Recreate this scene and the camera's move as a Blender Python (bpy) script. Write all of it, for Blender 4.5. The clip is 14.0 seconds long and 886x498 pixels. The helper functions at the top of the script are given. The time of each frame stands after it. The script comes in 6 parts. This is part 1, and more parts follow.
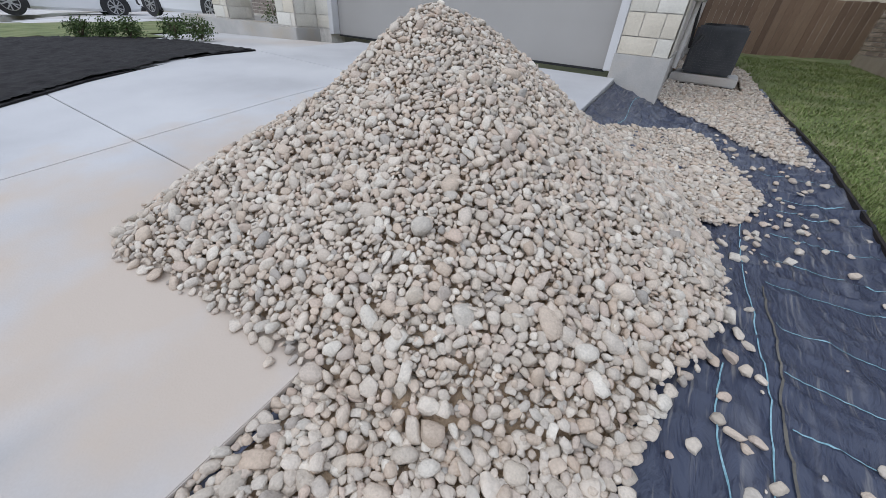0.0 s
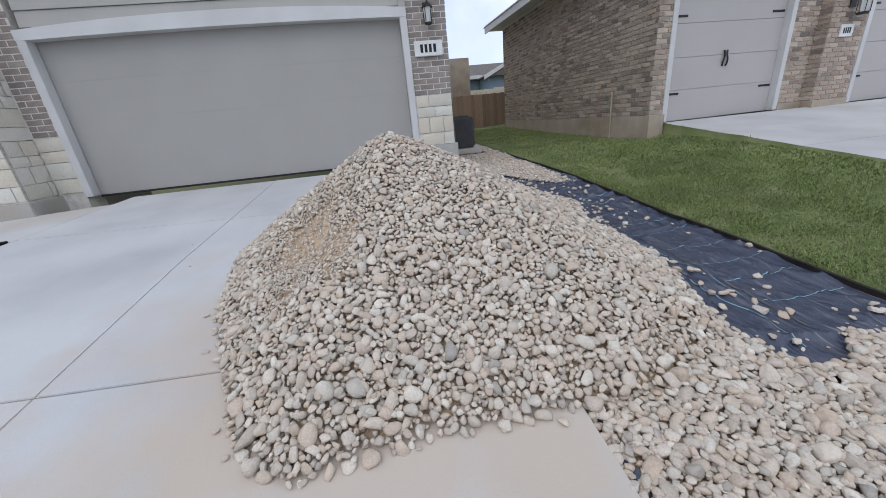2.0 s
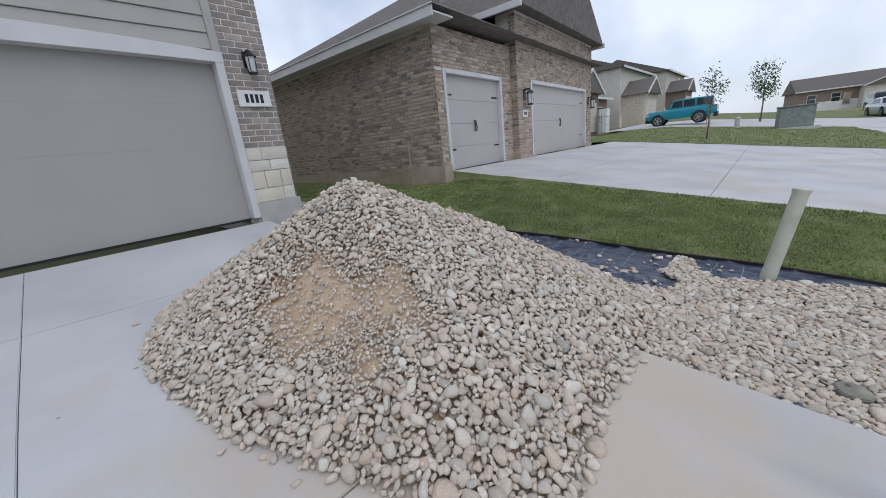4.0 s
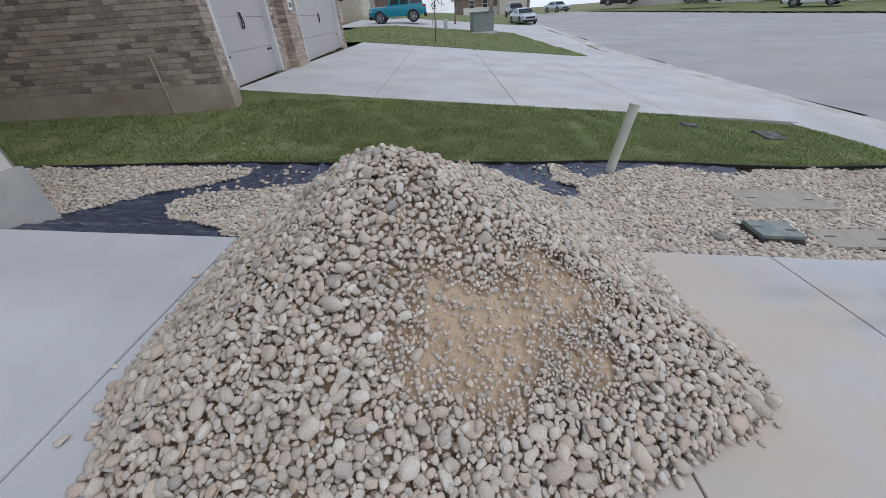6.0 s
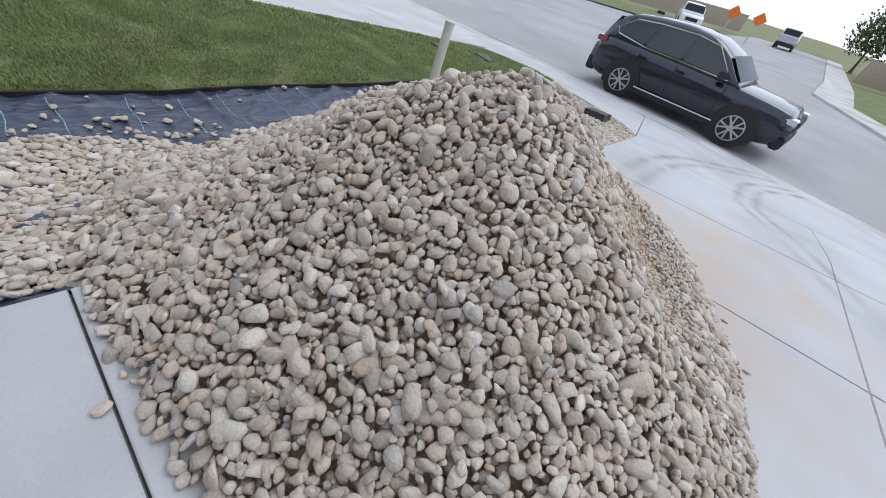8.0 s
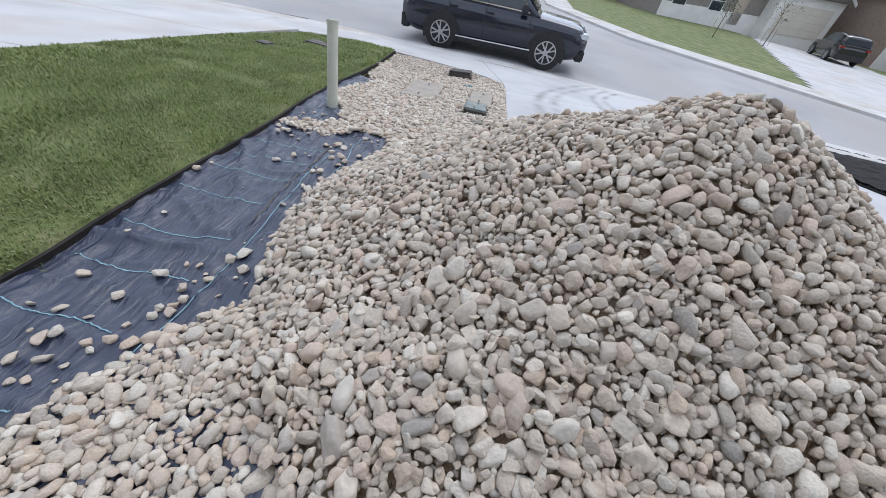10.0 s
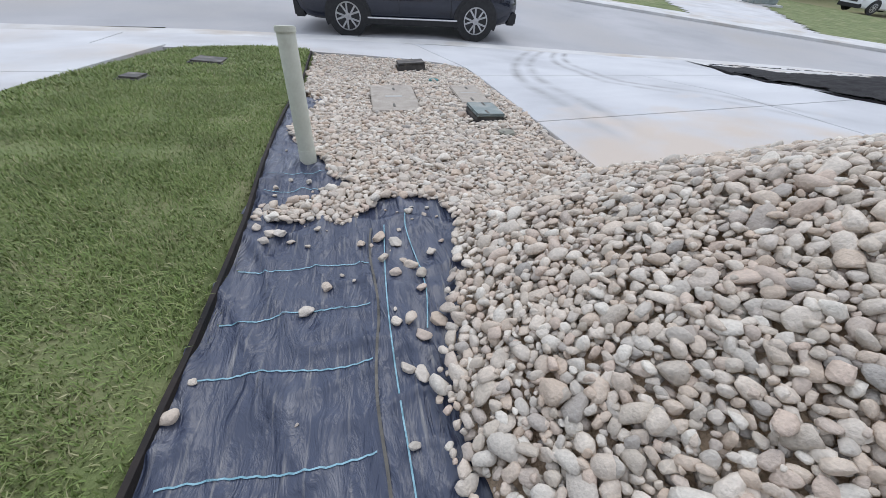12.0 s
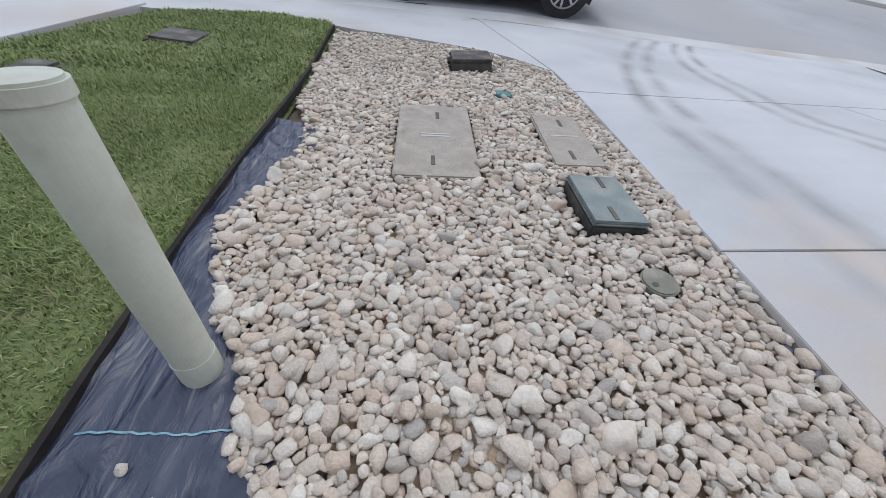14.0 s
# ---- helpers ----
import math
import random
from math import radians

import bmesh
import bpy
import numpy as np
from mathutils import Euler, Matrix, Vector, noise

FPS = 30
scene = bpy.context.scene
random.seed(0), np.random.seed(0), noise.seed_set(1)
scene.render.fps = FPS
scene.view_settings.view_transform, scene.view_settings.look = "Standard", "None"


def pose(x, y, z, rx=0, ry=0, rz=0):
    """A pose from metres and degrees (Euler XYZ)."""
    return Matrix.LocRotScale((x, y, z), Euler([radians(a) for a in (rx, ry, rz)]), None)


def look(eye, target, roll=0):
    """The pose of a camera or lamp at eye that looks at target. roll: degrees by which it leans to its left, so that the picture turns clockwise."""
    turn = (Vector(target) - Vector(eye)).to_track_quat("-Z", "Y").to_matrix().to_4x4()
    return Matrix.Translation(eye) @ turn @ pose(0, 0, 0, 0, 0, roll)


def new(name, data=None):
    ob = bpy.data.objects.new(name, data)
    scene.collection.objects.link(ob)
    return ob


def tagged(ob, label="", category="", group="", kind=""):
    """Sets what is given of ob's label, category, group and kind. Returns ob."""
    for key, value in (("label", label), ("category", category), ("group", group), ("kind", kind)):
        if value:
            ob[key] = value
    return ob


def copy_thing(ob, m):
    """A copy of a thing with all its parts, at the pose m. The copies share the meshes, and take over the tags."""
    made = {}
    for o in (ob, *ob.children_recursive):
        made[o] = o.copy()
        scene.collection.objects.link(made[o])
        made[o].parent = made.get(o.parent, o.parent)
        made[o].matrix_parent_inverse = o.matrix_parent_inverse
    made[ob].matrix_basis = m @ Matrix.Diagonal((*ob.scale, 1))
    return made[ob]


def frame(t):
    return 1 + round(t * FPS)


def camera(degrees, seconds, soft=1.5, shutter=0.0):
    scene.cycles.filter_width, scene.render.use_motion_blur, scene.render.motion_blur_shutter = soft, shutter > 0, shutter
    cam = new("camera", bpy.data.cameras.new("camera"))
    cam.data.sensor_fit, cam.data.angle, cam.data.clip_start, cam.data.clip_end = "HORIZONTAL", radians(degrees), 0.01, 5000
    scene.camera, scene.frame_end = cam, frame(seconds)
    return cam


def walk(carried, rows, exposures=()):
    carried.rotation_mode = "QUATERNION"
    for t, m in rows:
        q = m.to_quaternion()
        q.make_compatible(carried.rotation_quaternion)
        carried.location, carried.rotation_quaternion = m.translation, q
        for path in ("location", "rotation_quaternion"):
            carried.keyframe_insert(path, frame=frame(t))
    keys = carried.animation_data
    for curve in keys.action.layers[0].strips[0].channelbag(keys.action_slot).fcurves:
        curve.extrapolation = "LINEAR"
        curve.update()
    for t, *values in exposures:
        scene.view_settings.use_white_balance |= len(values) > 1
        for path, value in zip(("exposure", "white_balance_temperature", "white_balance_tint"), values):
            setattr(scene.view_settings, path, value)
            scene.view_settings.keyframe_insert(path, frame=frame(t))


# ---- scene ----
cam = camera(102.9, 14.0, 0.35)
PATH = [
    (0, (0.782, -1.34, 1.049), (-0.047, 0.095, -0.071), 4.6),
    (0.5, (0.502, -1.696, 1.043), (-0.031, -0.165, -0.128), 3.8),
    (1, (0.118, -1.853, 1.079), (-0.209, -0.281, -0.115), -3.9),
    (1.5, (-0.275, -1.953, 1.119), (-0.289, -0.113, 0.336), -2.5),
    (2, (-0.665, -1.956, 1.151), (-0.422, -0.095, 0.457), -5.7),
    (2.5, (-1.029, -1.863, 1.174), (-0.422, -0.073, 0.52), -5.2),
    (3, (-1.404, -1.848, 1.175), (-0.421, -0.214, 0.572), -6.4),
    (3.2, (-1.548, -1.79, 1.184), (-0.471, -0.211, 0.596), -6.4),
    (5.3, (-2.464, -0.214, 1.468), (-0.779, 0.388, 0.575), -9.3),
    (5.5, (-2.461, -0.005, 1.54), (-0.799, 0.457, 0.527), -9.8),
    (6, (-2.255, 0.49, 1.585), (-0.594, 0.561, 0.474), -4.2),
    (6.5, (-2.119, 0.999, 1.579), (-0.683, 0.695, 0.22), 2.0),
    (7, (-1.858, 1.369, 1.457), (-0.338, 0.749, 0.314), 2.9),
    (7.2, (-1.742, 1.498, 1.389), (-0.294, 0.798, 0.2), 6.8),
    (9.3, (-0.265, 2.303, 1.36), (-0.284, 0.825, 0.012), 8.7),
    (9.5, (-0.09, 2.284, 1.383), (-0.102, 0.794, 0.05), 8.5),
    (10, (0.305, 2.22, 1.339), (0.364, 0.708, 0.031), 10.2),
    (10.5, (0.683, 2.01, 1.331), (0.664, 0.461, 0.066), 9.9),
    (11, (0.995, 1.729, 1.311), (0.779, 0.085, 0.193), 8.0),
    (11.5, (1.221, 1.418, 1.189), (0.782, -0.007, -0.144), 7.3),
    (12, (1.457, 0.889, 1.091), (1.112, -0.545, -0.26), 4.1),
    (12.5, (1.566, 0.424, 1.045), (1.053, -0.961, -0.304), 4.2),
    (13, (1.524, -0.081, 0.994), (1.426, -1.611, -0.29), -1.0),
    (13.5, (1.443, -0.562, 0.944), (1.136, -2.019, -0.391), 5.4),
    (14, (1.281, -1.006, 0.886), (1.132, -2.335, -0.602), 6.0),
]
# the clip's camera brightens slowly on its way round
EXPOSURES = [(0, -0.0), (1.0, -0.1), (1.5, -0.08), (2.5, -0.16), (3, -0.2), (5.5, -0.36), (6.5, -0.2), (7.0, -0.08), (9.5, 0.2), (11, 0.28), (11.5, 0.22), (12.5, 0.2), (13.5, 0.08), (14, -0.04)]
walk(cam, [(t, look(e, g, r)) for t, e, g, r in PATH], EXPOSURES)

# ---- world, sun and exposure ----
world = bpy.data.worlds.new("overcast_sky")
scene.world = world
world.use_nodes = True
wn = world.node_tree
sky = wn.nodes.new("ShaderNodeTexSky")
sky.sky_type = "NISHITA"
sky.sun_disc = False
sky.sun_elevation, sky.sun_rotation = radians(48), radians(200)
sky.air_density, sky.dust_density, sky.ozone_density = 1.0, 0.8, 2.0
haze = wn.nodes.new("ShaderNodeMixRGB")          # thin cloud veil over the clear sky
haze.blend_type = "MIX"
haze.inputs[2].default_value = (9.1, 10.0, 11.9, 1)
wcoord = wn.nodes.new("ShaderNodeTexCoord")
cloud = wn.nodes.new("ShaderNodeTexNoise")
cloud.inputs["Scale"].default_value = 2.6
cloud.inputs["Detail"].default_value = 6
cramp = wn.nodes.new("ShaderNodeMapRange")
cramp.inputs["From Min"].default_value, cramp.inputs["From Max"].default_value = 0.35, 0.6
cramp.inputs["To Min"].default_value, cramp.inputs["To Max"].default_value = 0.45, 0.95
wn.links.new(wcoord.outputs["Generated"], cloud.inputs["Vector"])
wn.links.new(cloud.outputs["Fac"], cramp.inputs["Value"])
wn.links.new(cramp.outputs["Result"], haze.inputs[0])
wn.links.new(sky.outputs[0], haze.inputs[1])
wn.links.new(haze.outputs[0], wn.nodes["Background"].inputs["Color"])
wn.nodes["Background"].inputs["Strength"].default_value = 0.118

sun_data = bpy.data.lights.new("sun", "SUN")
sun_data.energy, sun_data.angle, sun_data.color = 0.75, radians(38), (1.0, 0.98, 0.95)
sun = new("sun", sun_data)
sun.matrix_world = look((0, 0, 30), (0 + 9, 18, 0))

# ---- materials ----


def shader(name, rough=0.8, metallic=0.0, spec=0.5):
    m = bpy.data.materials.new(name)
    m.use_nodes = True
    b = m.node_tree.nodes["Principled BSDF"]
    b.inputs["Roughness"].default_value = rough
    b.inputs["Metallic"].default_value = metallic
    b.inputs["Specular IOR Level"].default_value = spec
    return m, m.node_tree.nodes, m.node_tree.links, b


def ramp_of(nt, colours, constant=False):
    r = nt.new("ShaderNodeValToRGB")
    r.color_ramp.interpolation = "CONSTANT" if constant else "LINEAR"
    els = r.color_ramp.elements
    while len(els) < len(colours):
        els.new(0.5)
    for i, c in enumerate(colours):
        els[i].position = i / len(colours) if constant else i / max(1, len(colours) - 1)
        els[i].color = (*c, 1)
    return r


def surf(name, colours, scale=3.0, rough=0.8, bump=0.2, fine=60.0, metallic=0.0, spec=0.4, piece="", mottle=0.25, stain=None, stain_scale=0.6, stretch=(1, 1, 1)):
    """Noise-mixed colours at two scales with fine relief. piece: 'island' or 'object' picks each piece's own tone."""
    m, nt, ln, b = shader(name, rough, metallic, spec)
    co = nt.new("ShaderNodeTexCoord")
    mp = nt.new("ShaderNodeMapping")
    mp.inputs["Scale"].default_value = stretch
    ln.new(co.outputs["Object"], mp.inputs["Vector"])
    n1 = nt.new("ShaderNodeTexNoise")
    n1.inputs["Scale"].default_value, n1.inputs["Detail"].default_value = scale, 5
    ln.new(mp.outputs[0], n1.inputs["Vector"])
    n2 = nt.new("ShaderNodeTexNoise")
    n2.inputs["Scale"].default_value, n2.inputs["Detail"].default_value = fine, 4
    ln.new(mp.outputs[0], n2.inputs["Vector"])
    ramp = ramp_of(nt, colours)
    if piece:
        src = nt.new("ShaderNodeNewGeometry" if piece == "island" else "ShaderNodeObjectInfo")
        out = src.outputs["Random Per Island" if piece == "island" else "Random"]
        ln.new(out, ramp.inputs["Fac"])
    else:
        st = nt.new("ShaderNodeMapRange")
        st.inputs["From Min"].default_value, st.inputs["From Max"].default_value = 0.3, 0.7
        ln.new(n1.outputs["Fac"], st.inputs["Value"])
        ln.new(st.outputs[0], ramp.inputs["Fac"])
    col = ramp.outputs["Color"]
    if stain:
        n3 = nt.new("ShaderNodeTexNoise")
        n3.inputs["Scale"].default_value, n3.inputs["Detail"].default_value = stain_scale, 6
        ln.new(co.outputs["Object"], n3.inputs["Vector"])
        s3 = nt.new("ShaderNodeMapRange")
        s3.inputs["From Min"].default_value, s3.inputs["From Max"].default_value = 0.5, 0.72
        ln.new(n3.outputs["Fac"], s3.inputs["Value"])
        mx = nt.new("ShaderNodeMixRGB")
        mx.inputs[2].default_value = (*stain, 1)
        ln.new(s3.outputs[0], mx.inputs[0])
        ln.new(col, mx.inputs[1])
        col = mx.outputs[0]
    ml = nt.new("ShaderNodeMixRGB")
    ml.blend_type = "MULTIPLY"
    ml.inputs[0].default_value = 1.0
    mr = nt.new("ShaderNodeMapRange")
    mr.inputs["From Min"].default_value, mr.inputs["From Max"].default_value = 0.25, 0.75
    mr.inputs["To Min"].default_value, mr.inputs["To Max"].default_value = 1 - mottle, 1 + mottle * 0.6
    mm = nt.new("ShaderNodeMath")
    mm.operation = "MULTIPLY_ADD"
    mm.inputs[1].default_value = 0.5
    ma = nt.new("ShaderNodeMath")
    ma.operation = "MULTIPLY"
    ma.inputs[1].default_value = 0.5
    ln.new(n1.outputs["Fac"], ma.inputs[0])
    ln.new(n2.outputs["Fac"], mm.inputs[0])
    ln.new(ma.outputs[0], mm.inputs[2])
    ln.new(mm.outputs[0], mr.inputs["Value"])
    ln.new(col, ml.inputs[1])
    ln.new(mr.outputs[0], ml.inputs[2])
    ln.new(ml.outputs[0], b.inputs["Base Color"])
    if bump:
        bp = nt.new("ShaderNodeBump")
        bp.inputs["Strength"].default_value, bp.inputs["Distance"].default_value = bump, 0.01
        ln.new(n2.outputs["Fac"], bp.inputs["Height"])
        ln.new(bp.outputs[0], b.inputs["Normal"])
    return m


STONE_TONES = [(0.60, 0.52, 0.425), (0.51, 0.445, 0.37), (0.70, 0.62, 0.525), (0.575, 0.465, 0.365), (0.635, 0.57, 0.49),
               (0.56, 0.445, 0.345), (0.75, 0.69, 0.595), (0.53, 0.48, 0.415), (0.615, 0.49, 0.395), (0.40, 0.37, 0.33)]
M = {}
M["stones"] = surf("river_stone_mass", STONE_TONES, 16, 0.9, 0.5, 120, piece="island", mottle=0.32)
M["stone"] = surf("river_stone", STONE_TONES, 0.4, 0.9, 0.45, 2.6, piece="object", mottle=0.26)
M["sand"] = surf("sandy_fines", [(0.52, 0.38, 0.255), (0.60, 0.45, 0.31), (0.55, 0.42, 0.295)], 5, 0.95, 0.6, 140, mottle=0.3)
M["concrete"] = surf("driveway_concrete", [(0.47, 0.46, 0.455), (0.535, 0.53, 0.525), (0.575, 0.57, 0.565)], 0.9, 0.75, 0.12, 120, mottle=0.10, stain=(0.52, 0.47, 0.42), stain_scale=0.5)
M["curb"] = surf("curb_concrete", [(0.50, 0.49, 0.47), (0.60, 0.59, 0.57)], 1.3, 0.8, 0.15, 90, mottle=0.14, stain=(0.44, 0.38, 0.31), stain_scale=0.9)
M["joint"] = surf("joint_filler", [(0.10, 0.095, 0.085), (0.18, 0.165, 0.14)], 8, 0.9, 0.2)
M["asphalt"] = surf("street_asphalt", [(0.36, 0.355, 0.355), (0.43, 0.42, 0.42)], 0.5, 0.85, 0.4, 160, mottle=0.16, stain=(0.37, 0.35, 0.33), stain_scale=0.25)
M["turf"] = surf("turf_soil", [(0.13, 0.16, 0.058), (0.165, 0.20, 0.075), (0.23, 0.225, 0.115)], 2.2, 0.95, 0.7, 110, mottle=0.35)
M["ground"] = surf("far_ground", [(0.15, 0.18, 0.07), (0.22, 0.22, 0.10), (0.26, 0.23, 0.13)], 0.25, 0.95, 0.3, 6, mottle=0.25)
M["mulch"] = surf("black_mulch", [(0.008, 0.007, 0.008), (0.02, 0.018, 0.018)], 14, 0.95, 1.0, 60, mottle=0.5)
M["soil"] = surf("bed_soil", [(0.16, 0.12, 0.085), (0.24, 0.19, 0.14)], 6, 0.95, 0.5, 80)
M["limestone"] = surf("white_limestone", [(0.62, 0.585, 0.50), (0.73, 0.705, 0.635), (0.67, 0.61, 0.50), (0.70, 0.66, 0.58)], 4, 0.85, 0.5, 40, piece="object", mottle=0.14)
M["limestone_mass"] = surf("white_limestone_mass", [(0.62, 0.60, 0.54), (0.72, 0.70, 0.65), (0.66, 0.62, 0.53)], 4, 0.85, 0.5, 40, piece="island", mottle=0.14)
BRICK_A = [(0.25, 0.215, 0.195), (0.35, 0.30, 0.27), (0.29, 0.24, 0.215), (0.42, 0.37, 0.34), (0.20, 0.18, 0.17)]
BRICK_N = [(0.40, 0.31, 0.245), (0.50, 0.40, 0.32), (0.31, 0.24, 0.19), (0.55, 0.45, 0.37), (0.42, 0.32, 0.25), (0.20, 0.16, 0.14), (0.46, 0.36, 0.29)]
M["brick_a"] = surf("grey_brown_brick", BRICK_A, 9, 0.9, 0.5, 70, piece="object", mottle=0.35)
M["brick_n"] = surf("tan_brown_brick", BRICK_N, 9, 0.9, 0.5, 70, piece="object", mottle=0.35)
M["brick_n_mass"] = surf("tan_brown_brick_mass", BRICK_N, 9, 0.9, 0.5, 70, piece="island", mottle=0.35)
M["mortar"] = surf("sandy_mortar", [(0.64, 0.60, 0.54), (0.72, 0.68, 0.62)], 12, 0.95, 0.3, 80)
M["foundation"] = surf("foundation_render", [(0.40, 0.33, 0.26), (0.48, 0.41, 0.33)], 3, 0.9, 0.3, 60, mottle=0.15, stain=(0.33, 0.26, 0.19), stain_scale=1.2)
M["foundation_grey"] = surf("foundation_concrete", [(0.42, 0.41, 0.39), (0.50, 0.48, 0.45)], 3, 0.9, 0.3, 60, mottle=0.15, stain=(0.40, 0.34, 0.26), stain_scale=1.5)
M["door_paint"] = surf("greige_door_paint", [(0.37, 0.355, 0.335), (0.385, 0.37, 0.35)], 1.2, 0.55, 0.05, 200, mottle=0.04)
M["door_light"] = surf("pale_door_paint", [(0.46, 0.43, 0.42), (0.48, 0.45, 0.435)], 1.2, 0.55, 0.05, 200, mottle=0.04)
M["trim"] = surf("trim_paint", [(0.58, 0.575, 0.57), (0.64, 0.635, 0.63)], 2, 0.55, 0.05, 120, mottle=0.06)
M["siding"] = surf("siding_paint", [(0.40, 0.385, 0.36), (0.43, 0.41, 0.385)], 2, 0.65, 0.1, 90, mottle=0.07)
M["roof"] = surf("roof_shingle", [(0.13, 0.115, 0.105), (0.18, 0.16, 0.145)], 6, 0.95, 0.6, 25, mottle=0.3)
M["black_metal"] = surf("black_metal", [(0.012, 0.012, 0.013), (0.02, 0.02, 0.021)], 10, 0.45, 0.05, 90)
M["pvc"] = surf("pale_pvc", [(0.52, 0.53, 0.44), (0.57, 0.58, 0.49)], 5, 0.5, 0.06, 60, mottle=0.10, stain=(0.40, 0.37, 0.29), stain_scale=4)
M["edging"] = surf("dark_edging", [(0.012, 0.011, 0.011), (0.03, 0.022, 0.018)], 9, 0.8, 0.3)
M["wood"] = surf("cedar_fence", [(0.26, 0.17, 0.12), (0.34, 0.235, 0.165), (0.22, 0.145, 0.105)], 3, 0.9, 0.3, 40, piece="object", stretch=(1, 1, 0.2))
M["wood_pale"] = surf("weathered_fence", [(0.40, 0.33, 0.26), (0.48, 0.41, 0.33)], 3, 0.9, 0.3, 40, stretch=(1, 1, 0.2))
M["thread"] = surf("teal_thread", [(0.17, 0.36, 0.43), (0.30, 0.48, 0.55)], 30, 0.6, 0.1)
M["white_paint"] = surf("white_paint", [(0.75, 0.75, 0.74), (0.80, 0.80, 0.79)], 5, 0.5, 0.03)
M["ink"] = surf("black_ink", [(0.01, 0.01, 0.012), (0.014, 0.014, 0.016)], 5, 0.5, 0.0)
M["green_plastic"] = surf("green_plastic", [(0.19, 0.225, 0.215), (0.24, 0.275, 0.26)], 8, 0.6, 0.1, 90, stain=(0.32, 0.31, 0.27), stain_scale=5)
M["olive_plastic"] = surf("olive_lid_plastic", [(0.20, 0.195, 0.155), (0.25, 0.24, 0.19)], 9, 0.75, 0.15, 90, stain=(0.34, 0.31, 0.25), stain_scale=8)
M["dark_plastic"] = surf("dark_box_plastic", [(0.06, 0.055, 0.05), (0.11, 0.10, 0.09)], 8, 0.7, 0.2, 90, stain=(0.2, 0.18, 0.15), stain_scale=6)
M["teal_plastic"] = surf("teal_plastic", [(0.05, 0.20, 0.20), (0.08, 0.26, 0.25)], 8, 0.6, 0.1)
M["lid_concrete"] = surf("tan_lid", [(0.37, 0.325, 0.275), (0.45, 0.40, 0.34)], 6, 0.9, 0.3, 80, stain=(0.30, 0.265, 0.22), stain_scale=7)
M["blade"] = surf("grass_blade", [(0.165, 0.235, 0.062), (0.21, 0.28, 0.085), (0.145, 0.20, 0.055), (0.28, 0.32, 0.12), (0.19, 0.25, 0.072), (0.41, 0.38, 0.21)], 1.6, 0.7, 0.0, piece="island", mottle=0.5)

# drive concrete: tan dust washed out of the pile, and dark curved tyre tracks
M["drive_concrete"] = surf("dusty_drive_concrete", [(0.455, 0.455, 0.46), (0.525, 0.525, 0.53), (0.565, 0.565, 0.565)], 0.9, 0.75, 0.12, 120, mottle=0.10)
dn, dl = M["drive_concrete"].node_tree.nodes, M["drive_concrete"].node_tree.links
d_in = dn["Principled BSDF"].inputs["Base Color"]
d_src = d_in.links[0].from_socket


def calc(op, a, b=None, c=None, use_clamp=False):
    n = dn.new("ShaderNodeMath")
    n.operation, n.use_clamp = op, use_clamp
    for i, v in enumerate((a, b, c)):
        if v is None:
            continue
        if isinstance(v, (int, float)):
            n.inputs[i].default_value = v
        else:
            dl.new(v, n.inputs[i])
    return n.outputs[0]


d_co = dn.new("ShaderNodeTexCoord")
d_xyz = dn.new("ShaderNodeSeparateXYZ")
dl.new(d_co.outputs["Object"], d_xyz.inputs[0])
d_no = dn.new("ShaderNodeTexNoise")
d_no.inputs["Scale"].default_value, d_no.inputs["Detail"].default_value = 2.2, 8
dl.new(d_co.outputs["Object"], d_no.inputs["Vector"])
DX_, DY_ = d_xyz.outputs[0], d_xyz.outputs[1]
ex = calc("MULTIPLY", calc("ADD", DX_, 0.9), 0.56)
ey = calc("MULTIPLY", calc("ADD", DY_, 0.55), 0.54)
rad = calc("SQRT", calc("ADD", calc("MULTIPLY", ex, ex), calc("MULTIPLY", ey, ey)))
dust = calc("MULTIPLY", calc("MULTIPLY", calc("SUBTRACT", 1.78, calc("ADD", rad, calc("MULTIPLY", d_no.outputs["Fac"], 1.6))), 1.7, use_clamp=True), 0.80)
bend = calc("MULTIPLY", calc("POWER", calc("MAXIMUM", calc("SUBTRACT", -3.2, DY_), 0.0), 1.75), 0.17)
tracks = None
for off in (0.47, 0.72):
    e = calc("ABSOLUTE", calc("ADD", calc("ADD", DX_, off), bend))
    m1 = calc("SUBTRACT", 1.0, calc("MULTIPLY", e, 9.0), use_clamp=True)
    tracks = m1 if tracks is None else calc("MAXIMUM", tracks, m1)
lean = calc("MULTIPLY", calc("MAXIMUM", calc("ADD", DY_, 3.4), 0.0), 0.45)
bend2 = calc("MULTIPLY", calc("POWER", calc("MAXIMUM", calc("SUBTRACT", -4.4, DY_), 0.0), 1.75), 0.22)
for off in (1.57, 1.80):
    e = calc("ABSOLUTE", calc("ADD", calc("ADD", calc("ADD", DX_, off), lean), bend2))
    tracks = calc("MAXIMUM", tracks, calc("SUBTRACT", 1.0, calc("MULTIPLY", e, 11.0), use_clamp=True))
fade = calc("MULTIPLY", calc("SUBTRACT", calc("MULTIPLY", d_no.outputs["Fac"], 2.4), 0.75, use_clamp=True), calc("SUBTRACT", -1.2, DY_, use_clamp=True))
tracks = calc("MULTIPLY", calc("MULTIPLY", tracks, fade), 0.95)
mx1 = dn.new("ShaderNodeMixRGB")
mx1.inputs[2].default_value = (0.535, 0.44, 0.35, 1)
dl.new(dust, mx1.inputs[0])
dl.new(d_src, mx1.inputs[1])
mx2 = dn.new("ShaderNodeMixRGB")
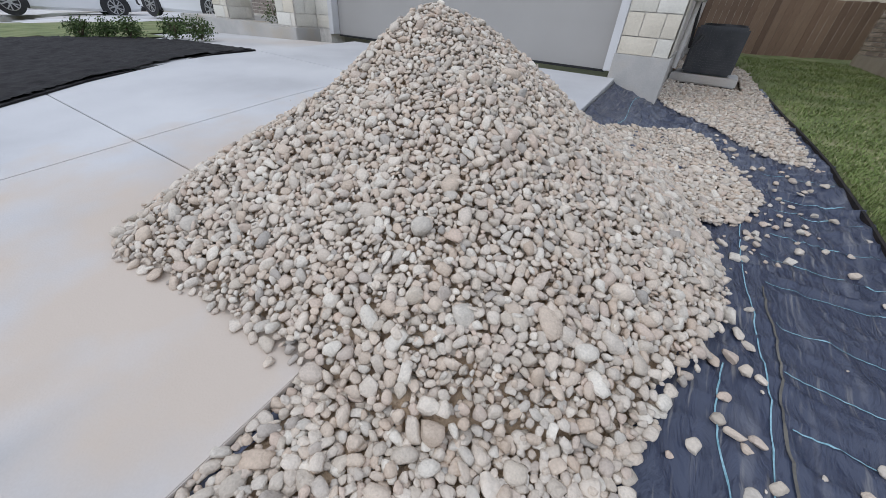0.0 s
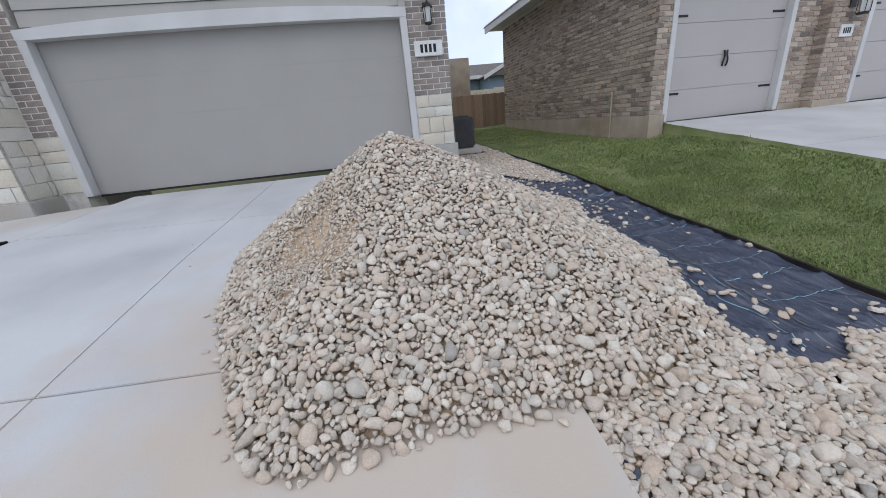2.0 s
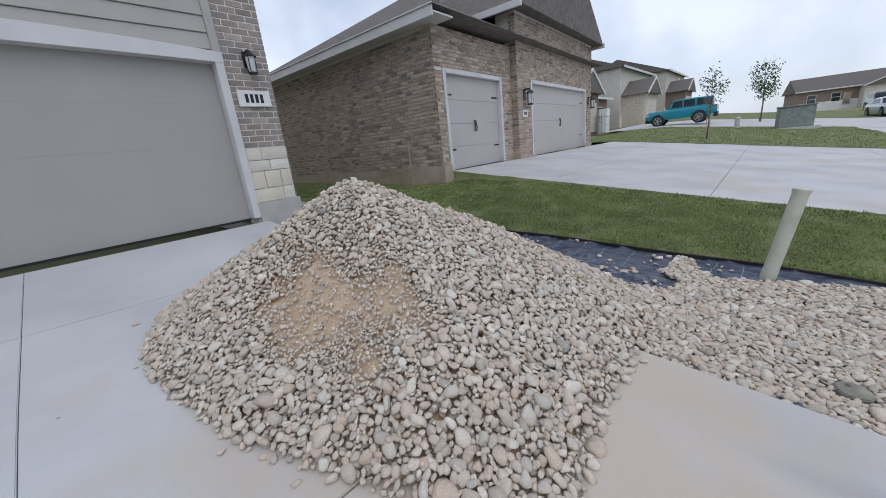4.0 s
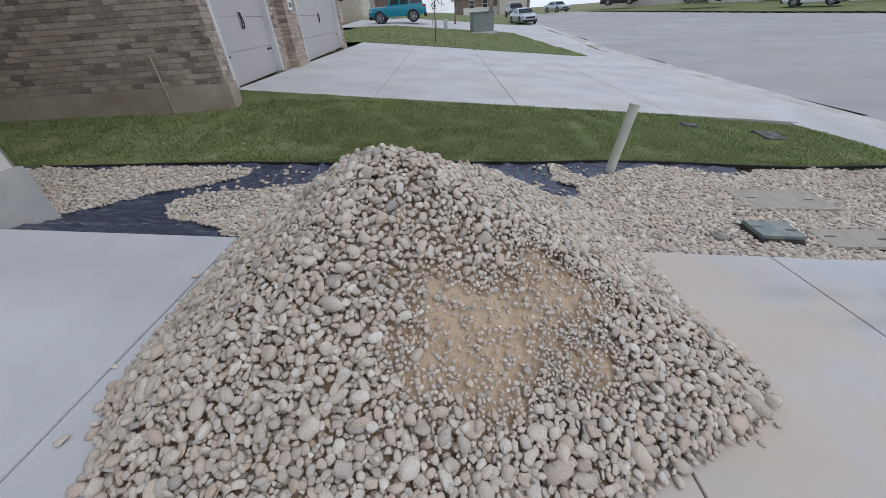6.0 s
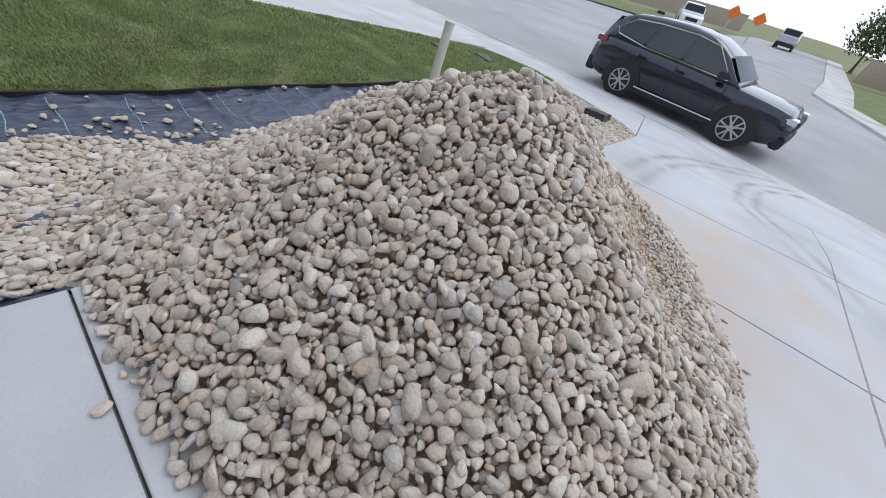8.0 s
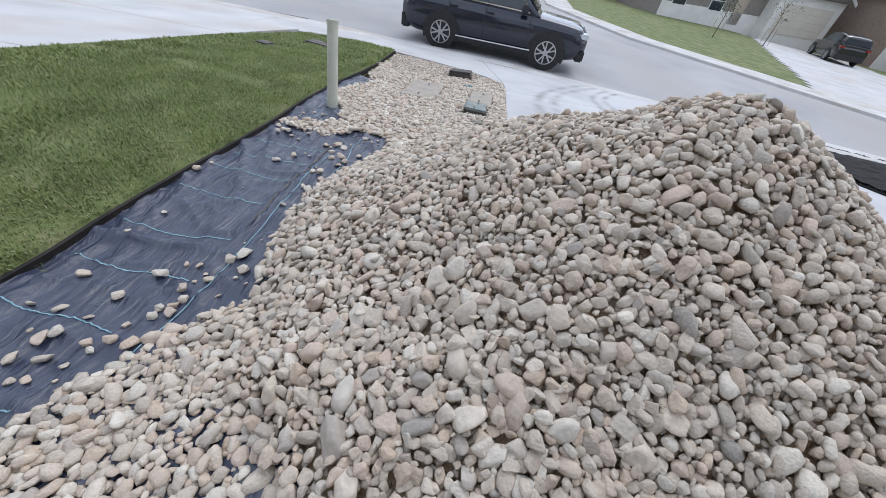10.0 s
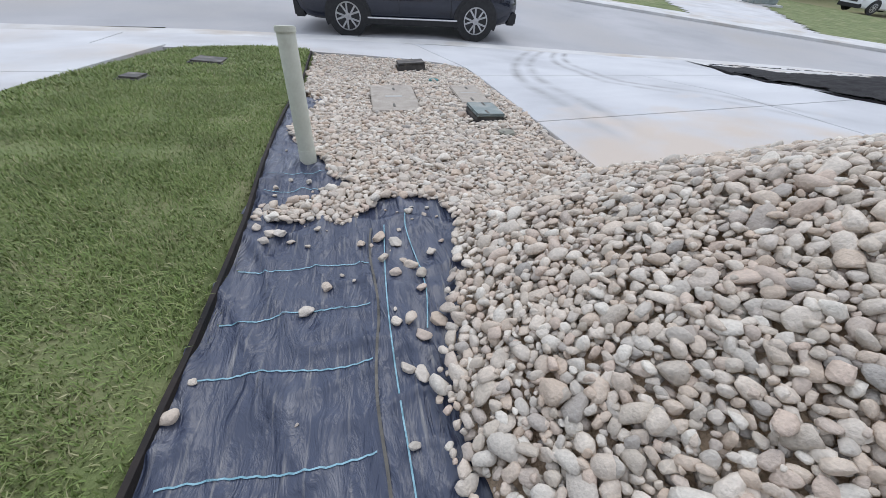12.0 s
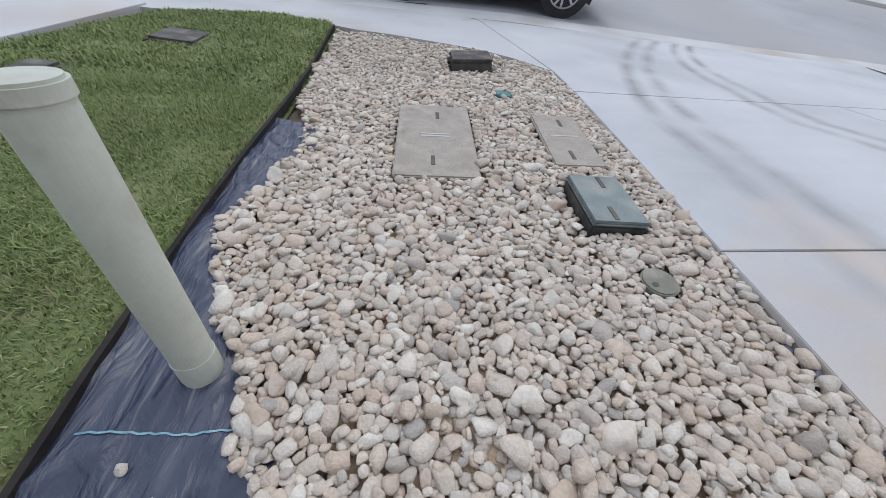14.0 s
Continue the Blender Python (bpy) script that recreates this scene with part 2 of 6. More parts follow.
mx2.inputs[2].default_value = (0.25, 0.24, 0.23, 1)
dl.new(tracks, mx2.inputs[0])
dl.new(mx1.outputs[0], mx2.inputs[1])
dl.new(mx2.outputs[0], d_in)

# woven black ground cover: soft sheen, part of it put into the colours, fine weave, dust
fm, fn, fl, fb = shader("woven_fabric", 0.29, 0.0, 0.6)
fco = fn.new("ShaderNodeTexCoord")
fw = fn.new("ShaderNodeTexWave")
fw.inputs["Scale"].default_value = 90
fno = fn.new("ShaderNodeTexNoise")
fno.inputs["Scale"].default_value, fno.inputs["Detail"].default_value = 2.5, 6
fmap = fn.new("ShaderNodeMapping")
fmap.inputs["Scale"].default_value = (6, 0.8, 1)
fl.new(fco.outputs["Object"], fmap.inputs["Vector"])
fl.new(fmap.outputs[0], fno.inputs["Vector"])
fl.new(fco.outputs["Object"], fw.inputs["Vector"])
# blue sky sheen and silvery crease glints are mixed into these base colours
fr = ramp_of(fn, [(0.024, 0.031, 0.058), (0.040, 0.050, 0.085), (0.20, 0.20, 0.215)])
fr.color_ramp.elements[1].position = 0.58
fl.new(fno.outputs["Fac"], fr.inputs["Fac"])
fst = fn.new("ShaderNodeTexNoise")                # pale dust streaks washed down the slope
fst.inputs["Scale"].default_value, fst.inputs["Detail"].default_value = 1.0, 4
fsm = fn.new("ShaderNodeMapping")
fsm.inputs["Scale"].default_value = (46, 3.2, 1)
fsr = fn.new("ShaderNodeMapRange")
fsr.inputs["From Min"].default_value, fsr.inputs["From Max"].default_value, fsr.inputs["To Max"].default_value = 0.59, 0.70, 0.6
fl.new(fco.outputs["Object"], fsm.inputs["Vector"])
fl.new(fsm.outputs[0], fst.inputs["Vector"])
fl.new(fst.outputs["Fac"], fsr.inputs["Value"])
fmx = fn.new("ShaderNodeMixRGB")
fmx.inputs[2].default_value = (0.24, 0.23, 0.22, 1)
fl.new(fsr.outputs[0], fmx.inputs[0])
fl.new(fr.outputs[0], fmx.inputs[1])
fl.new(fmx.outputs[0], fb.inputs["Base Color"])
fbp = fn.new("ShaderNodeBump")
fbp.inputs["Strength"].default_value, fbp.inputs["Distance"].default_value = 0.08, 0.001
fl.new(fw.outputs["Fac"], fbp.inputs["Height"])
fwr = fn.new("ShaderNodeTexNoise")                # small creases running along the roll
fwr.inputs["Scale"].default_value, fwr.inputs["Detail"].default_value, fwr.inputs["Distortion"].default_value = 4.5, 5, 1.4
fwm = fn.new("ShaderNodeMapping")
fwm.inputs["Scale"].default_value = (3.2, 1.0, 1)
fwm.inputs["Rotation"].default_value = (0, 0, 0.3)
fl.new(fco.outputs["Object"], fwm.inputs["Vector"])
fl.new(fwm.outputs[0], fwr.inputs["Vector"])
fb2 = fn.new("ShaderNodeBump")
fb2.inputs["Strength"].default_value, fb2.inputs["Distance"].default_value = 0.75, 0.03
fl.new(fwr.outputs["Fac"], fb2.inputs["Height"])
fl.new(fb2.outputs[0], fbp.inputs["Normal"])
fl.new(fbp.outputs[0], fb.inputs["Normal"])
M["fabric"] = fm

gm, gn, gl, gb = shader("window_glass", 0.05, 0.0, 0.6)
gb.inputs["Base Color"].default_value = (0.03, 0.04, 0.045, 1)
M["glass"] = gm


def paint(name, colour, rough=0.25, coat=0.8, metallic=0.3):
    m, nt, ln, b = shader(name, rough, metallic, 0.5)
    b.inputs["Base Color"].default_value = (*colour, 1)
    b.inputs["Coat Weight"].default_value = coat
    b.inputs["Coat Roughness"].default_value = 0.05
    return m


# ---- building blocks ----


def clamp(v, a, b):
    return max(a, min(b, v))


def tab(table, v):
    """Straight lines between the rows of a table."""
    if v <= table[0][0]:
        return table[0][1]
    for (a, p), (b, q) in zip(table, table[1:]):
        if v <= b:
            return p + (q - p) * (v - a) / (b - a)
    return table[-1][1]


# heights along y: the drive's east edge, the low strip, the neighbour's drive; the drive's cross fall
DRIVE_Z = [(-7.8, -0.66), (-6.9, -0.62), (-3.85, -0.345), (-0.9, -0.035), (0, 0.06), (4.3, 0.50), (12, 0.7)]
STRIP_Z = [(-7.8, -0.66), (-6.9, -0.61), (-5.45, -0.47), (-4.3, -0.42), (-3.3, -0.33), (-2.1, -0.205), (-1.45, -0.14), (-0.5, -0.085), (0.3, -0.045), (1.25, -0.03), (2.35, 0.08), (4.3, 0.26), (6.5, 0.42), (12, 0.6)]
EAST_Z = [(-7.8, -0.64), (-6.5, -0.57), (-4.0, -0.27), (4.2, 0.67), (12, 0.9)]
LAWN_Z = [(-7.8, -0.64), (-6.5, -0.57), (-4.0, -0.27), (0, 0.18), (2.0, 0.37), (3.4, 0.46), (4.2, 0.47), (5.1, 0.43), (8, 0.50), (12, 0.7)]
CROSS = [(-7, 0.045), (-5, 0.035), (-2.5, -0.04), (1.0, -0.04), (4.0, 0.0)]
SPREAD = [(1, 1.7), (3, 0.7)]


def gz(x, y):
    """Height of the ground: the drives fall to the street, the strip between them lies low, the street climbs to the east."""
    e = tab(DRIVE_Z, y)
    if x <= 0:
        return e + tab(CROSS, y) * max(x, -4.5) + 0.035 * max(-28, min(0, x + 4.5))
    s = tab(STRIP_Z, y)
    if x < 2.1:
        return e + (s - e) * min(1, x / tab(SPREAD, y))
    if x < 4.415:
        return s + (tab(LAWN_Z, y) - s) * (x - 2.1) / 2.315
    return tab(EAST_Z, y) + 0.03 * max(0, min(x, 60) - 20)


def link_mesh(name, bm, material, smooth=False):
    me = bpy.data.meshes.new(name)
    bm.to_mesh(me)
    bm.free()
    me.materials.append(material)
    if smooth:
        me.shade_smooth()
    return new(name, me)


def part(name, bm, material, parent, label="", smooth=False):
    ob = link_mesh(name, bm, material, smooth)
    ob.parent = parent
    if label:
        tagged(ob, label)
    return ob


def group_of(name, loc, label, category, yaw=0.0, group="", kind=""):
    e = new(name)
    e.location, e.rotation_euler = loc, (0, 0, radians(yaw))
    return tagged(e, label, category, group, kind)


def bm_box(x0, x1, y0, y1, z0, z1, bevel=0.0, bm=None):
    bm = bm or bmesh.new()
    ret = bmesh.ops.create_cube(bm, size=1.0)
    for v in ret["verts"]:
        v.co = Vector((x0 + (v.co.x + 0.5) * (x1 - x0), y0 + (v.co.y + 0.5) * (y1 - y0), z0 + (v.co.z + 0.5) * (z1 - z0)))
    if bevel:
        es = list({e for v in ret["verts"] for e in v.link_edges})
        bmesh.ops.bevel(bm, geom=es, offset=bevel, segments=2, affect="EDGES", clamp_overlap=True)
    return bm


def bm_cyl(x, y, z0, z1, r0, r1=None, seg=20, bevel=0.0, bm=None):
    bm = bm or bmesh.new()
    ret = bmesh.ops.create_cone(bm, cap_ends=True, segments=seg, radius1=r0, radius2=r0 if r1 is None else r1, depth=z1 - z0)
    bmesh.ops.translate(bm, verts=ret["verts"], vec=(x, y, (z0 + z1) / 2))
    if bevel:
        es = [e for e in {e for v in ret["verts"] for e in v.link_edges} if abs(e.verts[0].co.z - e.verts[1].co.z) < 1e-5]
        bmesh.ops.bevel(bm, geom=es, offset=bevel, segments=2, affect="EDGES")
    return bm


def bm_poly_slab(pts, top, thick, follow=True, cut=0.0):
    """A slab over a plan polygon. Its top follows the ground, raised by top."""
    bm = bmesh.new()
    up = [bm.verts.new((x, y, (gz(x, y) if follow else 0) + top)) for x, y in pts]
    dn = [bm.verts.new((x, y, (gz(x, y) if follow else 0) + top - thick)) for x, y in pts]
    bm.faces.new(up)
    bm.faces.new(dn[::-1])
    n = len(pts)
    for i in range(n):
        bm.faces.new((up[i], dn[i], dn[(i + 1) % n], up[(i + 1) % n]))
    bmesh.ops.recalc_face_normals(bm, faces=bm.faces)
    bmesh.ops.triangulate(bm, faces=[f for f in bm.faces if len(f.verts) > 4])
    return bm


def inside(x, y, poly):
    r, j = False, len(poly) - 1
    for i in range(len(poly)):
        xi, yi = poly[i]
        xj, yj = poly[j]
        if (yi > y) != (yj > y) and x < (xj - xi) * (y - yi) / (yj - yi) + xi:
            r = not r
        j = i
    return r


def grid_sheet(name, x0, x1, y0, y1, nx, ny, height, material, keep=None, smooth=True):
    xs, ys = np.linspace(x0, x1, nx), np.linspace(y0, y1, ny)
    verts = [(x, y, height(x, y)) for y in ys for x in xs]
    faces = []
    for j in range(ny - 1):
        for i in range(nx - 1):
            if keep is None or keep((xs[i] + xs[i + 1]) / 2, (ys[j] + ys[j + 1]) / 2):
                a = j * nx + i
                faces.append((a, a + 1, a + nx + 1, a + nx))
    me = bpy.data.meshes.new(name)
    me.from_pydata(verts, [], faces)
    me.materials.append(material)
    if smooth:
        me.shade_smooth()
    ob = new(name, me)
    return ob


# ---- ground, street, drives ----
LAWN_EDGE = [(1.5, 12.0), (1.7, 7.0), (1.8, 5.5), (1.9, 4.36), (2.1, 3.0), (2.16, 2.0), (2.17, 1.0), (2.14, 0.1), (2.15, -0.7), (2.17, -1.1), (2.19, -2.0), (2.22, -3.2), (2.24, -5.45)]
NEAR_KERB = [(60, -10.0), (30, -9.0), (11, -8.1), (4.4, -7.7), (1, -7.2), (-1, -7.0), (-2.9, -6.9), (-5.4, -6.8), (-8, -6.2), (-12, -4.4), (-20, 1.0), (-32, 10)]
FAR_KERB = [(-40, 6), (-22, -5.0), (-14.9, -10.4), (-11.3, -13.2), (-5.9, -17.6), (-2.6, -24.3), (-3.0, -34), (-3.0, -75), (6.5, -75), (7.9, -40), (24, -34), (36, -28), (60, -18.5)]


def at_y(line, y):
    for (xa, ya), (xb, yb) in zip(line, line[1:]):
        if min(ya, yb) <= y <= max(ya, yb):
            return xa + (xb - xa) * (y - ya) / (yb - ya)
    return line[0][0] if y > line[0][1] else line[-1][0]


def kerb_y(x):
    for (xa, ya), (xb, yb) in zip(NEAR_KERB, NEAR_KERB[1:]):
        if xb <= x <= xa:
            return ya + (yb - ya) * (x - xa) / (xb - xa)
    return NEAR_KERB[-1][1]


def far_height(x, y):
    return gz(x, y) - (0.6 if -13 < x < 6 and -11 < y < 11 else 0.14)


ground = grid_sheet("ground", -400, 400, -400, 400, 161, 161, far_height, M["ground"])
tagged(ground, "dry green grassland around the houses", "ground", kind="structure")

road_poly = NEAR_KERB + FAR_KERB
road = grid_sheet("road", -40, 60, -76, 14, 251, 181, lambda x, y: gz(x, y) - 0.03, M["asphalt"], lambda x, y: inside(x, y, road_poly))
tagged(road, "grey asphalt residential street with pale patches", "street", kind="structure")


def band(name, line, off0, off1, top, thick, material):
    """A strip along a plan line, between two offsets to its left."""
    bm = bmesh.new()
    prev = None
    pts = []
    for (xa, ya), (xb, yb) in zip(line, line[1:]):
        n = max(1, int(math.hypot(xb - xa, yb - ya) / 0.8))
        pts += [(xa + (xb - xa) * i / n, ya + (yb - ya) * i / n) for i in range(n)]
    pts.append(line[-1])
    for i, (x, y) in enumerate(pts):
        xa, ya = pts[max(0, i - 1)]
        xb, yb = pts[min(len(pts) - 1, i + 1)]
        d = math.hypot(xb - xa, yb - ya)
        nx, ny = (yb - ya) / d, -(xb - xa) / d
        ring = []
        for o, dz in ((off0, 0), (off1, 0), (off1, -thick), (off0, -thick)):
            px, py = x + nx * o, y + ny * o
            ring.append(bm.verts.new((px, py, gz(px, py) + top + dz)))
        if prev:
            for k in range(4):
                bm.faces.new((prev[k], prev[(k + 1) % 4], ring[(k + 1) % 4], ring[k]))
        prev = ring
    bmesh.ops.recalc_face_normals(bm, faces=bm.faces)
    return link_mesh(name, bm, material)


gutter = tagged(band("kerb_gutter", NEAR_KERB, -0.02, 0.55, 0.0, 0.12, M["curb"]), "pale concrete gutter along the street", "gutter", kind="structure")
gutter_far = tagged(band("kerb_gutter_far", FAR_KERB[:8], -0.45, 1.3, 0.06, 0.3, M["curb"]), "pale concrete gutter across the street", "gutter", kind="structure")

verge_west = tagged(band("pavement_west", NEAR_KERB[7:], 0.56, 2.3, 0.006, 0.15, M["curb"]), "pale concrete verge between mulch and street", "pavement", kind="structure")

# driveway of the house: separate panels with recessed joints
drive = tagged(grid_sheet("driveway", -4.5, 0.0, -3.9, 4.03, 12, 80, lambda x, y: gz(x, y) - 0.03, M["joint"]), "pale concrete driveway with saw-cut joints", "driveway", kind="structure")


def panel(x0, x1, y0, y1, parent, material, top=0.0, gap=0.0045):
    xs = [x0 + 0.0018, x1 - 0.0018]
    ys = [y0 + gap, y1 - gap]
    bm = bmesh.new()
    n = max(1, int((y1 - y0) / 0.2))
    cs = []
    for j in range(n + 1):
        y = ys[0] + (ys[1] - ys[0]) * j / n
        cs.append([bm.verts.new((x, y, gz(x, y) + top + dz)) for x in xs for dz in (0, -0.1)])
    for a, b in zip(cs, cs[1:]):
        bm.faces.new((a[0], a[2], b[2], b[0]))
        bm.faces.new((a[0], b[0], b[1], a[1]))
        bm.faces.new((a[2], a[3], b[3], b[2]))
    for c in (cs[0], cs[-1]):
        bm.faces.new((c[0], c[1], c[3], c[2]))
    bmesh.ops.recalc_face_normals(bm, faces=bm.faces)
    top_e = [e for e in bm.edges if len(e.link_faces) == 2 and abs(e.link_faces[0].normal.z - e.link_faces[1].normal.z) > 0.5 and (e.link_faces[0].normal.z > 0.5 or e.link_faces[1].normal.z > 0.5)]
    bmesh.ops.bevel(bm, geom=top_e, offset=0.0035, segments=2, affect="EDGES")
    return part("panel", bm, material, parent)


for ya, yb in ((2.12, 4.03), (-0.36, 2.12), (-1.95, -0.36), (-3.90, -1.95)):
    for xa, xb in ((-4.5, -2.42), (-2.42, 0.0)):
        panel(xa, xb, ya, yb, drive, M["drive_concrete"])
apron = tagged(link_mesh("apron", bm_poly_slab([(0.0, -3.905), (0.03, -4.4), (0.5, -6.5), (0.62, -6.72), (-1.0, -6.5), (-2.9, -6.38), (-5.55, -6.3), (-5.2, -5.5), (-4.2, -4.2), (-4.0, -3.905)], 0.0, 0.12), M["drive_concrete"]),
               "concrete drive apron with dusty tyre tracks", "apron", kind="structure")
apron_end = tagged(link_mesh("apron_end", bm_poly_slab([(0.05, -4.43), (0.35, -4.78), (0.64, -5.0), (1.06, -5.17), (1.6, -5.35), (2.0, -5.44), (2.25, -5.56), (2.29, -5.71), (0.56, -6.53), (0.51, -6.5)], 0.0, 0.12), M["concrete"]),
                   "pale concrete between the rock bed and the street", "apron", kind="structure")
walkway = tagged(link_mesh("pavement", bm_poly_slab([(0.55, -6.55), (2.3, -5.62), (2.84, -5.9), (3.5, -5.85), (4.1, -5.72), (5.5, -5.9), (5.6, -7.3), (4.4, -7.2), (1.0, -6.72)], 0.0, 0.12), M["concrete"]),
                 "pale concrete pavement beside the street", "pavement", kind="structure")
front_walk = tagged(link_mesh("front_walk", bm_poly_slab([(-4.51, 2.1), (-4.51, 3.6), (-8.5, 3.6), (-8.5, 2.1)], -0.002, 0.1), M["concrete"]),
                    "concrete front walk to the porch", "walkway", kind="structure")
nb_drive = tagged(grid_sheet("neighbour_driveway", 4.42, 16.2, -5.9, 4.2, 24, 40, lambda x, y: gz(x, y) - 0.02, M["joint"]), "wide pale concrete driveway of the brick house", "driveway", kind="structure")
for ya, yb in ((1.8, 4.2), (-0.75, 1.8), (-3.6, -0.75), (-5.9, -3.6)):
    for xa, xb in ((4.42, 8.3), (8.3, 12.2), (12.2, 16.2)):
        panel(xa, xb, ya, yb, nb_drive, M["concrete"], 0.02)
nb_apron = tagged(link_mesh("neighbour_apron", bm_poly_slab([(5.52, -5.905), (16, -5.905), (18, -7.9), (11, -7.6), (5.62, -7.32)], 0.0, 0.12), M["concrete"]), "concrete apron of the brick house's drive", "apron", kind="structure")

# soil under the rock strip
strip = grid_sheet("strip_soil", -0.1, 2.6, -6.7, 12, 28, 188, lambda x, y: gz(x, y) - 0.085, M["soil"])
tagged(strip, "bare brown soil under the rock strip", "soil", kind="structure")

# ---- stones ----


def sphere_verts(sub):
    bm = bmesh.new()
    bmesh.ops.create_icosphere(bm, subdivisions=sub, radius=1.0)
    v = np.array([p.co[:] for p in bm.verts])
    f = np.array([[q.index for q in p.verts] for p in bm.faces])
    bm.free()
    return v, f


def stone_shapes(sub, count, seed):
    """Rounded, slightly flattened cobbles with soft facets."""
    rng = np.random.RandomState(seed)
    base, faces = sphere_verts(sub)
    out = []
    for k in range(count):
        v = base.copy()
        p = rng.uniform(2.1, 3.2)
        v /= (np.abs(v) ** p).sum(1, keepdims=True) ** (1 / p)
        for _ in range(rng.randint(7, 12)):                       # shallow worn facets
            n = rng.normal(size=3)
            n /= np.linalg.norm(n)
            d = v @ n
            cut = rng.uniform(0.55, 0.84)
            over = np.maximum(d - cut, 0)
            v -= np.outer(over * 0.9, n)
        off = rng.uniform(-50, 50, 3)
        for i, q in enumerate(v):
            w = Vector(q * 1.3 + off)
            v[i] = q * (1 + 0.15 * noise.noise(w) + 0.06 * noise.noise(w * 2.7) + 0.02 * noise.noise(w * 6))
        v *= 0.93 / np.linalg.norm(v, axis=1).mean()
        v[:, 0] *= rng.uniform(0.95, 1.5)
        v[:, 1] *= rng.uniform(0.78, 1.02)
        v[:, 2] *= rng.uniform(0.40, 0.78)
        out.append(v)
    return out, faces


FINE, FINE_F = stone_shapes(3, 36, 5)
ROUGH, ROUGH_F = stone_shapes(2, 40, 9)
PLAIN, PLAIN_F = stone_shapes(1, 16, 13)


def turn(yaw, tilt, way, normal):
    q = Vector((0, 0, 1)).rotation_difference(Vector(normal))
    return np.array((q.to_matrix() @ Matrix.Rotation(tilt, 3, Vector((math.cos(way), math.sin(way), 0))) @ Matrix.Rotation(yaw, 3, "Z")))


class Darts:
    """Keeps footprints apart while stones are strewn."""

    def __init__(self, factor):
        self.cell, self.grid, self.factor = 0.085, {}, factor

    def free(self, x, y, r):
        i, j = int(math.floor(x / self.cell)), int(math.floor(y / self.cell))
        for a in (i - 1, i, i + 1):
            for b in (j - 1, j, j + 1):
                for (u, v, s) in self.grid.get((a, b), ()):
                    if (u - x) ** 2 + (v - y) ** 2 < (self.factor * (r + s)) ** 2:
                        return False
        self.grid.setdefault((i, j), []).append((x, y, r))
        return True


def strew(rng, tries, box, size, accept, surface, factor, lift, tilt, darts=None):
    """Stones strewn over a plan box: list of (place, turn, scale)."""
    darts = darts or Darts(factor)
    out = []
    x0, x1, y0, y1 = box
    for k in range(tries):
        x, y = rng.uniform(x0, x1), rng.uniform(y0, y1)
        s = size(x, y, rng) * (1.12 - 0.37 * k / tries)
        if s <= 0 or not accept(x, y, rng):
            continue
        if not darts.free(x, y, s * 0.95):
            continue
        e = 0.06
        z = surface(x, y)
        nx, ny = (surface(x - e, y) - surface(x + e, y)) / (2 * e), (surface(x, y - e) - surface(x, y + e)) / (2 * e)
        m = turn(rng.uniform(0, 6.28), rng.normal() * tilt, rng.uniform(0, 6.28), (nx, ny, 1.0))
        out.append(((x, y, z + s * lift * rng.uniform(0.4, 1.1)), m, s))
    return out


def join_stones(name, stones, shapes, faces, material, rng):
    vs, fs, n = [], [], 0
    for place, m, s in stones:
        v = shapes[rng.randint(len(shapes))] * s
        vs.append(v @ m.T + np.array(place))
        fs.append(faces + n)
        n += len(v)
    vs, fs = np.concatenate(vs), np.concatenate(fs)
    me = bpy.data.meshes.new(name)
    me.vertices.add(len(vs))
    me.vertices.foreach_set("co", vs.ravel())
    me.loops.add(fs.size)
    me.loops.foreach_set("vertex_index", fs.ravel())
    me.polygons.add(len(fs))
    me.polygons.foreach_set("loop_start", np.arange(0, fs.size, 3))
    me.update(calc_edges=True)
    me.materials.append(material)
    me.shade_smooth()
    return new(name, me)


STONE_MESHES = []
for v in FINE:
    me = bpy.data.meshes.new("stone")
    me.from_pydata([tuple(p) for p in v], [], [tuple(int(i) for i in f) for f in FINE_F])
    me.materials.append(M["stone"])
    me.shade_smooth()
    STONE_MESHES.append(me)


def stone_object(name, stone, rng, parent=None):
    place, m, s = stone
    ob = new(name, STONE_MESHES[rng.randint(len(STONE_MESHES))])
    ob.matrix_world = Matrix.Translation(place) @ Matrix(m.tolist()).to_4x4() @ Matrix.Scale(s, 4)
    if parent:
        ob.parent = parent
    return ob


PILE = [(-1.96, 0.85), (-1.97, 1.2), (-1.88, 1.5), (-1.72, 1.82), (-1.4, 2.0), (-1.0, 2.06), (-0.1, 2.1), (0.55, 2.05), (1.0, 1.7), (1.16, 1.25), (1.28, 0.9), (1.33, 0.4),
        (1.2, -0.05), (1.0, -0.55), (0.5, -0.85), (0.0, -0.9), (-0.35, -0.93), (-0.65, -0.93), (-1.0, -0.98), (-1.2, -1.03), (-1.42, -0.8), (-1.58, -0.46), (-1.74, -0.1), (-1.86, 0.2)]
APEX, TOP = (-0.62, 0.80), 0.955


def pile_reach(x, y):
    """0 at the apex, 1 at the foot of the pile, along the ray from the apex."""
    dx, dy = x - APEX[0], y - APEX[1]
    best = 1e9
    for (xa, ya), (xb, yb) in zip(PILE, PILE[1:] + PILE[:1]):
        ex, ey = xb - xa, yb - ya
        det = dx * -ey + ex * dy
        if abs(det) < 1e-9:
            continue
        fx, fy = xa - APEX[0], ya - APEX[1]
        t = (fx * -ey + ex * fy) / det
        u = (dx * fy - dy * fx) / det
        if t > 0 and -1e-6 <= u <= 1 + 1e-6:
            best = min(best, t)
    return 1 / best if best < 1e8 else 0.0


